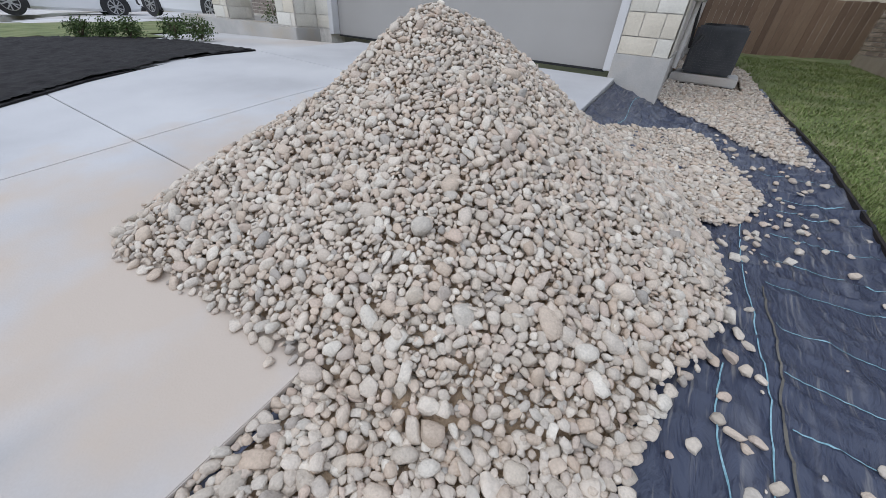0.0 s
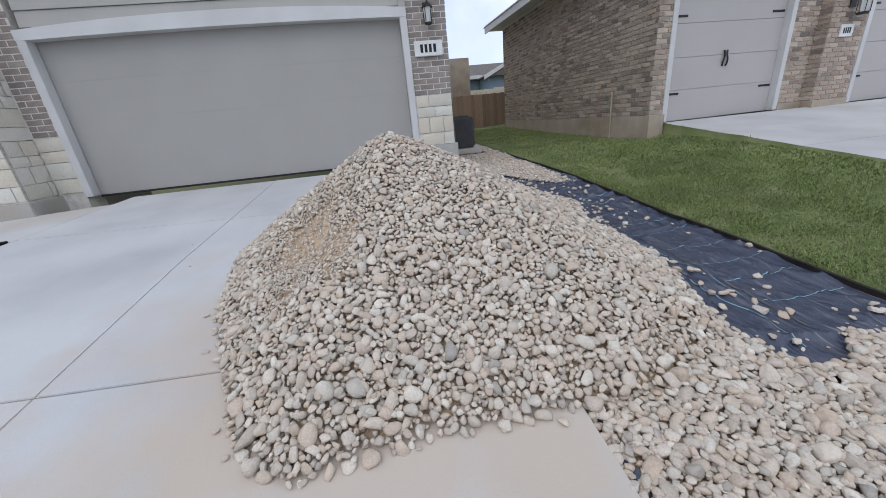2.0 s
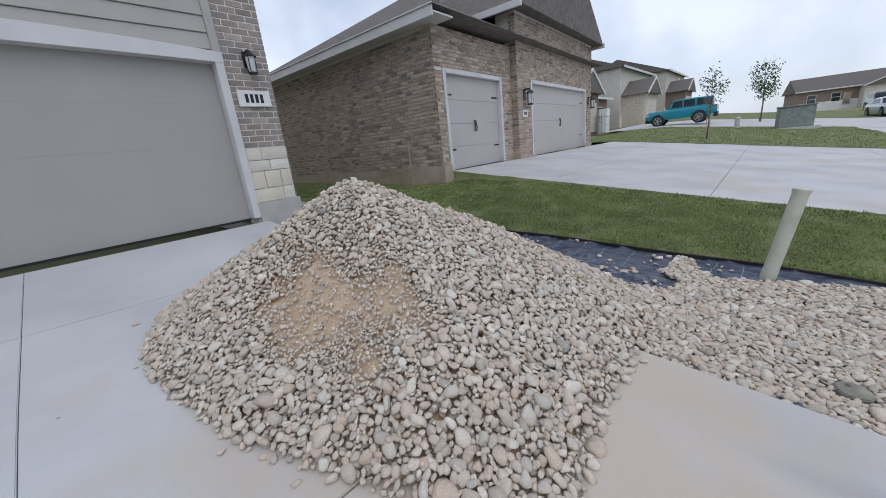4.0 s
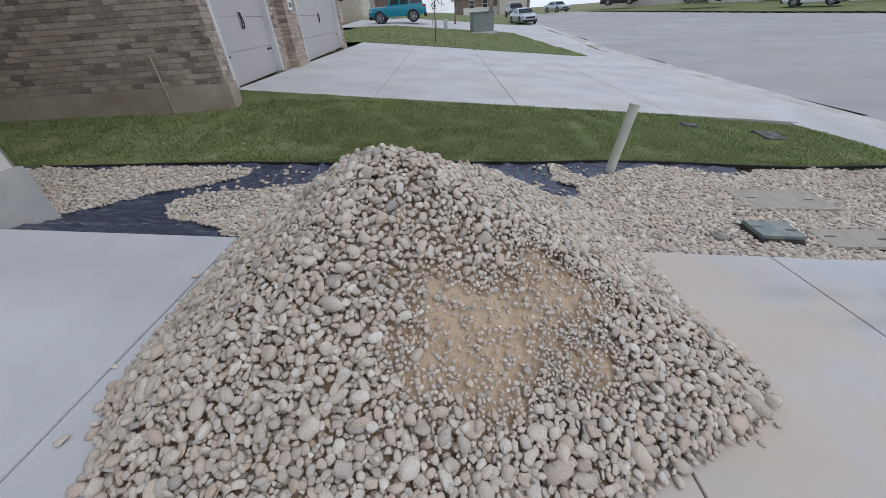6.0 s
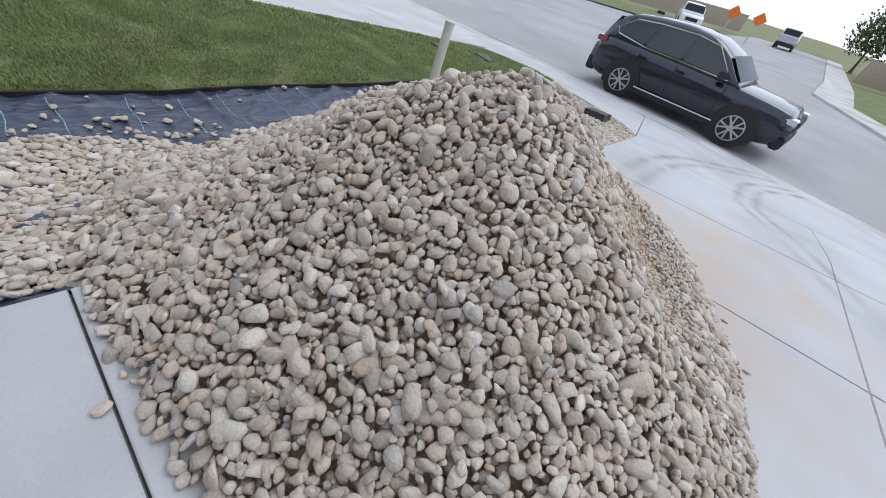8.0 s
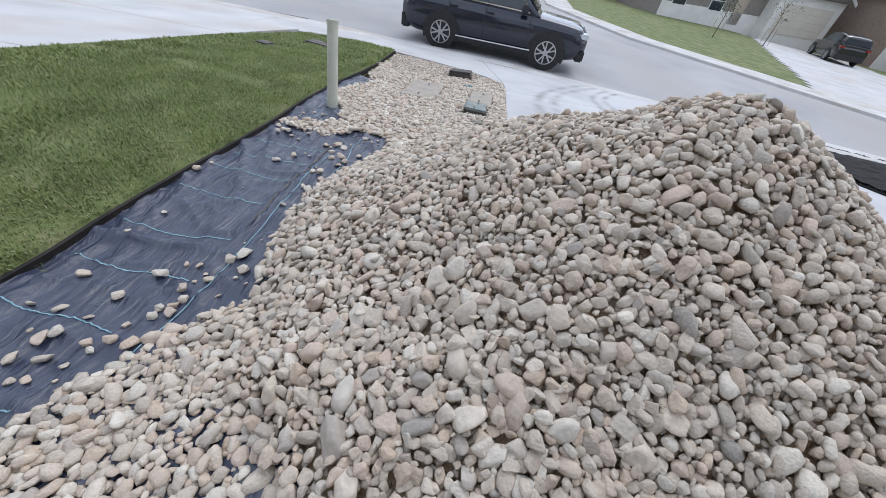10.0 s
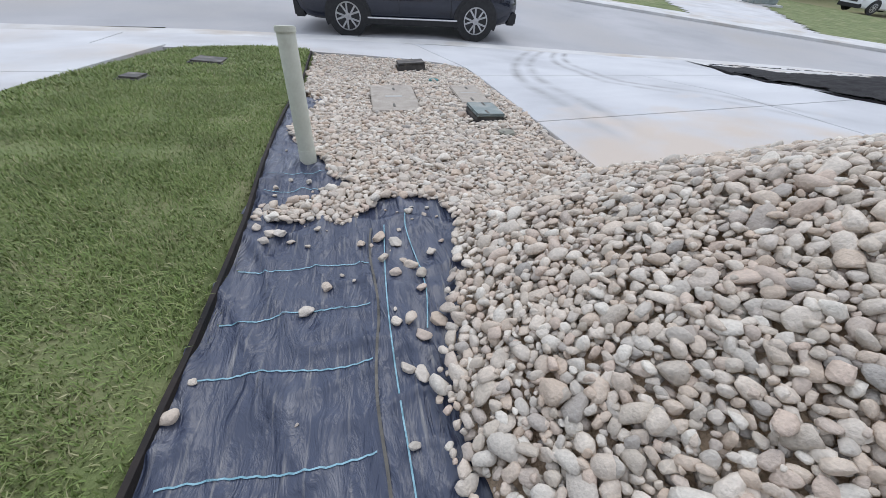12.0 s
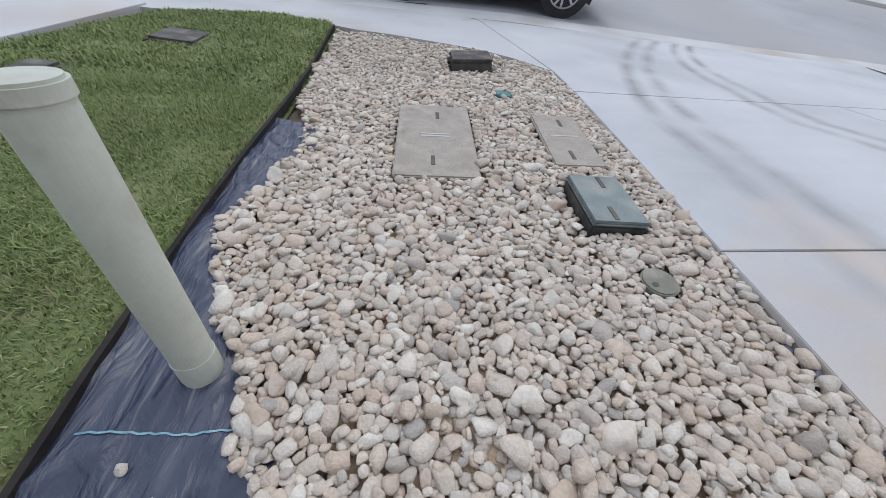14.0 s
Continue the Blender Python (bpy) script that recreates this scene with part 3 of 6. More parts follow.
def pile_height(x, y):
    s = pile_reach(x, y)
    if s >= 1.12:
        return 0.0
    h = TOP * (1.0 - s) if s < 1 else 0
    h *= 1 - 0.30 * math.exp(-((x + 1.42) ** 2 + (y - 0.3) ** 2) / 0.2)              # slumped sandy flank
    h *= 1 - 0.30 * math.exp(-((x - 0.45) ** 2 + (y - 1.5) ** 2) / 0.2)
    h *= 1 + 0.10 * clamp(0.4 - y, 0, 1) * clamp(x + 0.8, 0, 1)
    h = h if h < 0.84 else 0.84 + 0.7 * (h - 0.84)
    h *= 1 + 0.06 * noise.noise(Vector((x * 1.9, y * 1.9, 3.0)))
    return max(0.0, h)


def pile_top(x, y):
    return gz(x, y) + pile_height(x, y)


def sand_patch(x, y):
    d = math.hypot((x + 1.22) / 0.36, (y - 0.26 + 0.35 * (x + 1.22)) / 0.56) + 0.55 * noise.noise(Vector((x * 4.5, y * 4.5, 8)))
    return clamp((1.10 - d) * 1.5, 0, 1)


rng = np.random.RandomState(11)
pile = group_of("rock_pile", (0, 0, 0), "large heap of tan and grey river rock on the driveway", "rock pile")
mound = grid_sheet("mound", -2.1, 1.4, -1.1, 2.25, 113, 109,
                   lambda x, y: gz(x, y) + max(pile_height(x, y) - 0.025 - 0.028 * (1 - sand_patch(x, y)), -0.09) + (0.012 * noise.noise(Vector((x * 11, y * 11, 0))) + 0.006 * noise.noise(Vector((x * 34, y * 34, 0))) if pile_height(x, y) > 0.04 else -0.02),
                   M["sand"], lambda x, y: pile_reach(x, y) < 0.97)
mound.parent = pile
tagged(mound, "tan sandy fines between the stones")


def pile_size(x, y, r):
    s = 0.0188 * math.exp(r.normal() * 0.34)
    if x < -0.9 and y > -0.3:
        s *= 0.9
    if sand_patch(x, y) > 0.3:
        s *= 0.5
    if x > 0.2:
        s *= 1.08
    s *= 0.84 + 0.28 * clamp(pile_reach(x, y), 0, 1)
    return clamp(s, 0.009, 0.041)


def pile_accept(x, y, r):
    f = pile_reach(x, y)
    if f > 1.0 or (f > 0.93 and r.uniform() > 0.8 * (1.01 - f) / 0.08):
        return False
    return r.uniform() > 0.86 * sand_patch(x, y)


under = strew(rng, 40000, (-2.1, 1.45, -1.15, 2.3), lambda x, y, r: 0.019 * math.exp(r.normal() * 0.2), lambda x, y, r: pile_reach(x, y) < 0.97 and r.uniform() > 1.3 * sand_patch(x, y),
              lambda x, y: pile_top(x, y) - 0.024, 0.62, 0.3, 0.5)
upper = strew(rng, 170000, (-2.1, 1.45, -1.15, 2.3), pile_size, pile_accept, pile_top, 0.70, 0.30, 0.42)
crown = strew(rng, 9000, (-2.1, 1.45, -1.15, 2.3), lambda x, y, r: min(0.027, 0.0175 * math.exp(r.normal() * 0.28)), lambda x, y, r: pile_reach(x, y) < 0.93 and sand_patch(x, y) < 0.2,
              lambda x, y: pile_top(x, y) + 0.012, 1.15, 0.3, 0.5)
pebbles = strew(rng, 1100, (-1.8, -0.5, -0.4, 1.1), lambda x, y, r: 0.011 * math.exp(r.normal() * 0.4), lambda x, y, r: sand_patch(x, y) > 0.15, lambda x, y: pile_top(x, y) - 0.028, 1.0, 0.3, 0.4)
near = [s for s in upper + crown if s[0][1] > 1.45 and s[0][0] > -0.35][:300]
chosen = {id(s) for s in near}
rest = [s for s in upper + crown if id(s) not in chosen]
for name, stones, shp, fc in (("stone_mass_below", under, PLAIN, PLAIN_F), ("stone_mass", [s for s in rest if s[0][1] > 1.25 and s[0][0] > -0.35], FINE, FINE_F), ("stone_mass_low", [s for s in rest if not (s[0][1] > 1.25 and s[0][0] > -0.35)], ROUGH, ROUGH_F), ("pebble_mass", pebbles, ROUGH, ROUGH_F)):
    ob = join_stones(name, stones, shp, fc, M["stones"], rng)
    ob.parent = pile
    tagged(ob, kind="stuff")
for s in near:
    stone_object("stone", s, rng, pile)

# ---- rock bed of the strip ----
BED_EDGE = [(2.2, -5.35), (2.16, -3.6), (1.95, -2.9), (2.03, -2.45), (2.1, -2.1), (2.02, -1.77), (1.86, -1.6), (1.80, -1.47), (1.72, -1.26), (1.63, -1.1), (1.75, -1.0), (1.86, -0.92), (2.1, -0.88), (2.12, -0.76), (1.83, -0.72),
            (1.64, -0.67), (1.57, -0.70), (1.46, -0.85), (1.22, -0.89), (1.11, -0.80), (1.06, -0.62), (1.09, -0.45), (1.15, -0.25)]
BED = [(-0.01, -3.9), (0.03, -4.4), (0.35, -4.75), (0.64, -4.98), (1.06, -5.15), (1.6, -5.33), (2.0, -5.4)] + BED_EDGE + [(0.6, 0.0), (-0.01, -0.6)]
NORTH_A = [(0.03, 2.0), (0.12, 2.3), (0.35, 2.6), (0.65, 3.15), (0.9, 3.35), (1.12, 3.25), (1.32, 2.75), (1.5, 2.3), (1.58, 2.0), (1.5, 1.75), (1.38, 1.5), (1.16, 1.3), (0.6, 1.5)]
NORTH_B = [(0.52, 4.3), (0.8, 4.05), (1.15, 3.7), (1.4, 3.35), (1.6, 3.05), (1.78, 2.95), (2.05, 2.9), (1.9, 4.36), (1.75, 5.7), (1.6, 9), (0.52, 9)]
COVERS = [(0.62, 1.01, -4.75, -4.38), (0.94, 1.42, -3.45, -2.53), (0.2, 0.51, -3.33, -2.66), (0.25, 0.53, -2.48, -2.07), (0.28, 0.40, -1.85, -1.73), (0.55, 0.67, -3.88, -3.76), (0.5, 1.5, 5.75, 6.75)]


def on_cover(x, y, pad=0.015):
    return any(a - pad < x < b + pad and c - pad < y < d + pad for a, b, c, d in COVERS) or math.hypot(x - 1.895, y + 1.445) < 0.09


def bed_accept(x, y, r):
    if on_cover(x, y):
        return False
    if pile_reach(x, y) < 0.98 and pile_height(x, y) > 0.02:
        return False
    wob = 0.05 * noise.noise(Vector((x * 6, y * 6, 1)))
    return inside(x + wob, y + wob, BED) or inside(x + wob, y, NORTH_A) or inside(x + wob, y, NORTH_B)


def bed_top(x, y):
    return gz(x, y) - 0.022 + 0.025 * noise.noise(Vector((x * 2.2, y * 2.2, 5)))


def bed_size(x, y, r):
    k = 0.0208 if y > -3.2 else 0.0198
    return clamp(k * math.exp(r.normal() * 0.30), 0.010, 0.038)


bed = group_of("rock_bed", (0, 0, 0), "strip of tan river rock over landscape fabric", "rock bed")
fines = grid_sheet("bed_sand", 0.0, 2.25, -6.45, 8.4, 91, 590, lambda x, y: gz(x, y) - 0.052 + 0.008 * noise.noise(Vector((x * 9, y * 9, 0))), M["sand"],
                   lambda x, y: (inside(x, y, BED) or inside(x, y, NORTH_A) or inside(x, y, NORTH_B)) and not on_cover(x, y))
fines.parent = bed
tagged(fines, "sandy fines between the stones")
bed_low = strew(rng, 60000, (0.0, 2.25, -6.5, 8.5), lambda x, y, r: 0.022, bed_accept, lambda x, y: bed_top(x, y) - 0.010, 0.64, 0.2, 0.4)
bed_up = strew(rng, 240000, (0.0, 2.25, -6.5, 8.5), bed_size, bed_accept, bed_top, 0.69, 0.30, 0.30)
bed_extra = strew(rng, 7500, (0.02, 2.25, -6.5, 8.5), bed_size, bed_accept, lambda x, y: bed_top(x, y) + 0.012, 1.2, 0.3, 0.4)
near = [s for s in bed_up if -2.6 < s[0][1] < -0.6 and s[0][0] > 0.6][:300]
chosen = {id(s) for s in near}
for name, stones, shp, fc in (("stone_mass_below", bed_low, PLAIN, PLAIN_F), ("stone_mass_near", [s for s in bed_up + bed_extra if id(s) not in chosen and -3.6 < s[0][1] < 2.6], ROUGH, ROUGH_F),
                              ("stone_mass_street", [s for s in bed_up + bed_extra if -4.3 < s[0][1] <= -3.6], ROUGH, ROUGH_F),
                              ("stone_mass_kerb", [s for s in bed_up + bed_extra if s[0][1] <= -4.3], PLAIN, PLAIN_F),
                              ("stone_mass_far", [s for s in bed_up + bed_extra if s[0][1] >= 2.6], PLAIN, PLAIN_F)):
    ob = join_stones(name, stones, shp, fc, M["stones"], rng)
    ob.parent = bed
    tagged(ob, kind="stuff")
for s in near:
    stone_object("stone", s, rng, bed)

# ---- ground cover fabric ----


def fabric_z(x, y):
    a = noise.noise(Vector((x * 5.5 + y * 1.2, y * 1.6, 0.0)))
    c = noise.noise(Vector((x * 3.0 - y * 2.2, y * 4.5 + x * 2.0, 9.0)))
    b = noise.noise(Vector((x * 15 + y * 4, y * 6, 4.0)))
    ridge = 0.022 * (1 - abs(a)) ** 8 + 0.018 * (1 - abs(c)) ** 9
    fold = 0.04 * math.exp(-((y - 2.2 - 0.06 * math.sin(x * 5)) / 0.03) ** 2) * clamp((x - 1.6) * 5, 0, 1)
    fold += 0.025 * math.exp(-((y - 0.95 - 0.1 * (x - 1.4)) / 0.022) ** 2) * clamp((x - 1.45) * 4, 0, 1)
    fold += 0.012 * math.exp(-((x - 1.36 - 0.015 * math.sin(y * 3)) / 0.012) ** 2) * (1 if -0.5 < y < 0.8 else 0)
    lift = 0.025 * clamp(1 - (at_y(LAWN_EDGE, y) - x) / 0.14, 0, 1)
    return gz(x, y) - 0.045 + ridge + 0.004 * b + fold + lift


def in_strip(x, y):
    if not 0.01 < x < at_y(LAWN_EDGE, y) + 0.01 or (y > 4.0 and x < 0.52):
        return False
    e = 0.07                                      # none under the deep of the bed and the pile
    return not (pile_reach(x, y) < 0.88 or all(inside(x + a, y + b, BED) or inside(x + a, y + b, NORTH_B) for a, b in ((e, 0), (-e, 0), (0, e), (0, -e))))


fabric = grid_sheet("landscape_fabric", 0.0, 2.3, -3.2, 6.0, 128, 440, fabric_z, M["fabric"], in_strip)
tagged(fabric, "wrinkled black woven landscape fabric beside the lawn", "landscape fabric")


def ribbon(name, pts, width, material, parent, lift=0.004):
    bm = bmesh.new()
    prev = None
    for i, (x, y) in enumerate(pts):
        xa, ya = pts[max(0, i - 1)]
        xb, yb = pts[min(len(pts) - 1, i + 1)]
        d = math.hypot(xb - xa, yb - ya)
        nx, ny = -(yb - ya) / d * width / 2, (xb - xa) / d * width / 2
        c = (bm.verts.new((x + nx, y + ny, fabric_z(x + nx, y + ny) + lift)), bm.verts.new((x - nx, y - ny, fabric_z(x - nx, y - ny) + lift)))
        if prev:
            bm.faces.new((prev[0], prev[1], c[1], c[0]))
        prev = c
    return part(name, bm, material, parent)


for i, y in enumerate((2.15, 1.9, 1.55, 1.22, 0.9, 0.52, 0.2, -0.08, -0.34, -1.05, -1.3, 2.6)):
    x0, x1 = 1.52 if y < 1.4 else 1.6, at_y(LAWN_EDGE, y) - 0.05
    ribbon("thread", [(x0 + (x1 - x0) * k / 40, y + 0.008 * math.sin(k * 0.2 + i) + 0.002 * math.sin(k * 2.1) + 0.03 * (k / 40) * math.sin(i * 2)) for k in range(41)], 0.0055, M["thread"], fabric)
for x0, ya, yb in ((1.43, -0.6, 1.75), (1.30, -0.75, 0.1), (1.62, -1.8, -0.9), (0.35, 2.7, 4.0)):
    ribbon("thread", [(x0 + 0.02 * math.sin(k * 0.11), ya + (yb - ya) * k / 60) for k in range(61)], 0.0055, M["thread"], fabric)
ribbon("seam", [(1.50 + 0.012 * math.sin(k * 0.2), -0.6 + 1.4 * k / 60) for k in range(61)], 0.010, M["joint"], fabric, 0.006)

# steel edging between fabric and lawn
bm = bmesh.new()
prev = None
for k in range(160):
    y = 5.4 - 10.9 * k / 159
    x = at_y(LAWN_EDGE, y) + 0.012 * math.sin(y * 2.1)
    ring = [bm.verts.new((x + dx, y, gz(x, y) + dz)) for dx, dz in ((-0.008, -0.08), (-0.012, 0.014), (0.006, 0.017), (0.005, -0.08))]
    if prev:
        for i in range(4):
            bm.faces.new((prev[i], prev[(i + 1) % 4], ring[(i + 1) % 4], ring[i]))
    prev = ring
bmesh.ops.recalc_face_normals(bm, faces=bm.faces)
edging = tagged(link_mesh("lawn_edging", bm, M["edging"]), "dark rusty edging strip along the lawn", "edging")

# scattered stones lying on the fabric: the larger ones, then strewn small ones
rng = np.random.RandomState(21)
LOOSE = [(2.13, 0.31, 24), (2.1, 0.2, 11), (1.78, -0.07, 26), (1.705, -0.2, 20), (1.64, -0.27, 9), (1.385, -0.44, 30), (1.46, -0.505, 27), (1.55, -0.47, 20), (1.665, 1.22, 27), (1.98, 1.30, 24), (1.6, 1.13, 13), (1.54, 1.12, 13),
         (1.5, 1.28, 20), (1.43, 1.20, 18), (1.45, 1.34, 20), (1.47, 1.38, 15), (1.42, 1.05, 24), (1.37, 1.0, 27), (1.30, 1.12, 25), (1.26, 0.08, 30), (1.33, 0.14, 24), (1.37, 0.07, 22), (1.36, 0.3, 26), (1.40, 0.26, 20), (1.30, -0.1, 18),
         (1.29, -0.2, 22), (1.33, -0.25, 20), (1.36, -0.28, 15), (1.41, 0.52, 18), (2.0, 0.78, 14), (1.88, 1.5, 20), (1.75, 1.62, 22), (1.95, -0.6, 26), (2.02, -0.55, 20), (1.9, -0.55, 15), (2.08, -0.68, 18), (2.06, -1.12, 14), (1.98, -1.2, 14), (1.86, -1.12, 16), (1.78, -1.06, 18), (2.0, -0.62, 24), (1.8, 1.75, 20), (1.55, 1.6, 22)]
darts = Darts(1.0)


def loose_stone(x, y, s, ground, label, group):
    m = turn(rng.uniform(0, 6.28), rng.normal() * 0.2, rng.uniform(0, 6.28), (0, -0.1, 1))
    tagged(stone_object("river_stone", ((x, y, ground(x, y) + s * 0.5), m, s), rng), label, "stone", group)


for x, y, mm in LOOSE:
    darts.free(x, y, mm / 1000)
    loose_stone(x, y, mm / 1000 * 1.15, fabric_z, "loose tan river stone lying on black fabric", "stones strewn on the fabric")
loose = 0
while loose < 55:
    y = rng.uniform(-3.0, 2.4)
    x = rng.uniform(1.05, at_y(LAWN_EDGE, y) - 0.05)
    s = clamp(0.012 * math.exp(rng.normal() * 0.5), 0.004, 0.026)
    edge = 1.38 if y > -0.5 else 2.1
    if rng.uniform() > math.exp(-max(0, x - edge) * 4.0) or bed_accept(x, y, rng) or pile_reach(x, y) < 1.02 or math.hypot(x - 1.895, y + 1.445) < 0.12 or not darts.free(x, y, s):
        continue
    loose_stone(x, y, s, fabric_z, "small tan pebble lying on black fabric", "stones strewn on the fabric")
    loose += 1
for k in range(95):
    x, y = (rng.uniform(1.3, 1.8), rng.uniform(1.35, 2.15)) if k < 30 else (rng.uniform(1.2, 2.0), rng.uniform(1.9, 3.6))
    s = rng.uniform(0.012, 0.026)
    if bed_accept(x, y, rng):
        continue
    if pile_reach(x, y) > 1.02 and darts.free(x, y, s):
        loose_stone(x, y, s, fabric_z, "loose tan river stone lying on black fabric", "stones strewn on the fabric")
for x, y, s in ((-1.12, -1.0, 0.014), (-0.36, -0.93, 0.02), (-0.7, -0.95, 0.012), (-1.5, -0.72, 0.014), (-1.88, 0.15, 0.016), (-1.92, 0.6, 0.014), (-1.9, 1.72, 0.018), (-1.55, 2.03, 0.02),
                (-1.2, 2.1, 0.016), (-0.5, 2.14, 0.02), (-1.42, -0.85, 0.014), (-0.12, -0.95, 0.02), (-2.0, 1.1, 0.010), (-1.75, -0.2, 0.014), (-2.3, 0.9, 0.006), (-2.5, 1.4, 0.005)):
    loose_stone(x, y, s, gz, "loose tan river stone lying on the concrete", "stones strewn on the drive")

# ---- lawn ----
LAWN = [(x - 0.03, y) for x, y in LAWN_EDGE] + [(2.3, -5.6), (2.84, -5.85), (3.5, -5.8), (4.05, -5.65), (4.2, -5.0), (4.3, -4.2), (4.40, -3.2), (4.41, 0.0), (4.42, 4.19), (4.0, 4.2), (4.0, 12.0)]


def lawn_z(x, y):
    return gz(x, y) + 0.018 - 0.07 * clamp(1 - (x - at_y(LAWN_EDGE, y) - 0.005) / 0.035, 0, 1) + 0.012 * noise.noise(Vector((x * 2.5, y * 2.5, 2)))


LAWN_PATCHES = [(3.22, 3.6, -4.8, -4.38), (3.7, 3.9, -3.64, -3.37)]
lawn = tagged(grid_sheet("lawn", 1.5, 5.5, -6.7, 12.0, 101, 468, lawn_z, M["turf"], lambda x, y: inside(x, y, LAWN)), "mown green lawn between the two drives", "lawn", kind="structure")


def grass(name, rng, count, box, accept, surface, parent, length=(0.035, 0.075), width=0.0045, rise=0.7):
    vs, fs = np.zeros((count, 5, 3)), []
    n = 0
    while n < count:
        x, y = rng.uniform(box[0], box[1]), rng.uniform(box[2], box[3])
        if not accept(x, y, rng):
            continue
        dens = noise.noise(Vector((x * 3, y * 3, 7)))
        if rng.uniform() < 0.22 - dens * 0.6:
            continue
        z = surface(x, y) - 0.004
        L = rng.uniform(*length) * (1 + 0.5 * dens)
        a, b = rng.uniform(0, 6.283), rng.uniform(0.1, 1.0)
        w = width * rng.uniform(0.7, 1.3)
        dx, dy = math.cos(a), math.sin(a)
        px, py = -dy * w, dx * w
        m1, t1 = L * 0.5 * b * 0.6, L * b
        h1, h2 = L * 0.5 * rise, L * rise * (1.1 - 0.6 * b)
        vs[n] = ((x - px, y - py, z), (x + px, y + py, z), (x + px * 0.8 + dx * m1, y + py * 0.8 + dy * m1, z + h1), (x - px * 0.8 + dx * m1, y - py * 0.8 + dy * m1, z + h1), (x + dx * t1, y + dy * t1, z + h2))
        n += 1
    k = np.arange(count)[:, None] * 5
    tri = np.concatenate([k + np.array([[0, 1, 2]]), k + np.array([[0, 2, 3]]), k + np.array([[3, 2, 4]])])
    me = bpy.data.meshes.new(name)
    me.vertices.add(count * 5)
    me.vertices.foreach_set("co", vs.ravel())
    me.loops.add(tri.size)
    me.loops.foreach_set("vertex_index", tri.ravel())
    me.polygons.add(len(tri))
    me.polygons.foreach_set("loop_start", np.arange(0, tri.size, 3))
    me.update(calc_edges=True)
    me.materials.append(M["blade"])
    ob = new(name, me)
    ob.parent = parent
    return tagged(ob, kind="stuff")


def lawn_accept(x, y, r):
    if y > 4 and r.uniform() < 0.6:
        return False
    return inside(x, y, LAWN) and not any(a < x < b and c < y < d for a, b, c, d in LAWN_PATCHES)


grass("grass", np.random.RandomState(4), 130000, (1.9, 4.0, -3.6, 2.6), lawn_accept, lawn_z, lawn, (0.022, 0.058), 0.0026)
grass("grass_far", np.random.RandomState(8), 62000, (1.5, 5.5, -6.7, 11), lambda x, y, r: lawn_accept(x, y, r) and not (1.9 < x < 4.0 and -3.6 < y < 2.6), lawn_z, lawn, (0.03, 0.065), 0.005)

# ---- mulch bed ----
MULCH = [(-4.52, 2.08), (-4.52, 1.5), (-4.17, 0.0), (-3.75, -1.0), (-3.42, -2.1), (-3.52, -3.0), (-4.3, -4.2), (-5.3, -5.75), (-6.5, -5.7), (-8.5, -5.2), (-10.5, -4.6), (-11, -3), (-9.3, 0.6), (-7.6, 1.9), (-6.5, 2.08)]
mulch = tagged(grid_sheet("mulch_bed", -11.1, -3.3, -5.9, 2.2, 157, 163, lambda x, y: gz(x, y) + 0.03 + 0.022 * noise.noise(Vector((x * 9, y * 9, 0))) + 0.012 * noise.noise(Vector((x * 1.2, y * 1.2, 0))),
                            M["mulch"], lambda x, y: all(inside(x + a, y + b, MULCH) for a, b in ((0.035, 0.035), (-0.035, -0.035), (0.035, -0.035), (-0.035, 0.035)))), "planting bed covered with black mulch", "mulch bed", kind="structure")

part("mulch_border", bm_poly_slab(MULCH, 0.018, 0.05), M["mulch"], mulch)

# ---- sewer clean-out pipe ----
pipe = group_of("standpipe", (1.895, -1.445, gz(1.895, -1.445) - 0.05), "pale plastic standpipe leaning over black fabric", "pipe")
pipe.rotation_euler = (radians(8.9), radians(-0.8), 0)
part("tube", bm_cyl(0, 0, 0, 0.79, 0.0535, seg=40), M["pvc"], pipe, smooth=False)
part("coupling", bm_cyl(0, 0, 0.03, 0.115, 0.0555, seg=40, bevel=0.004), M["pvc"], pipe)
part("cap", bm_cyl(0, 0, 0.785, 0.822, 0.0595, seg=40, bevel=0.006), M["pvc"], pipe, "flat pale plastic cap")

# ---- covers and boxes in the strip ----


def cover_box(name, rect, top, thick, material, label, tilt=(0, 0), bevel=0.02, ribs=0):
    a, b, c, d = rect
    cx, cy = (a + b) / 2, (c + d) / 2
    e = group_of(name, (cx, cy, gz(cx, cy) + top), label, "utility cover")
    e.rotation_euler = (radians(4 + tilt[0]), radians(tilt[1]), 0)
    part("lid", bm_box(a - cx, b - cx, c - cy, d - cy, -0.03, 0, bevel), material, e)
    part("body", bm_box(a - cx + 0.012, b - cx - 0.012, c - cy + 0.012, d - cy - 0.012, -thick, -0.031, 0.006), M["dark_plastic"], e)
    for k in (-1, 1):
        part("slot", bm_box(-0.012 + 0.02 * k, 0.012 + 0.02 * k, k * (d - c) * 0.32 - 0.05, k * (d - c) * 0.32 + 0.05, -0.004, 0.003, 0.002), M["joint"], e)
    for k in range(ribs):
        part("letter_bar", bm_box(-0.09, 0.09, -0.03 + k * 0.03, -0.018 + k * 0.03, -0.002, 0.003), M["curb"], e)
    return e


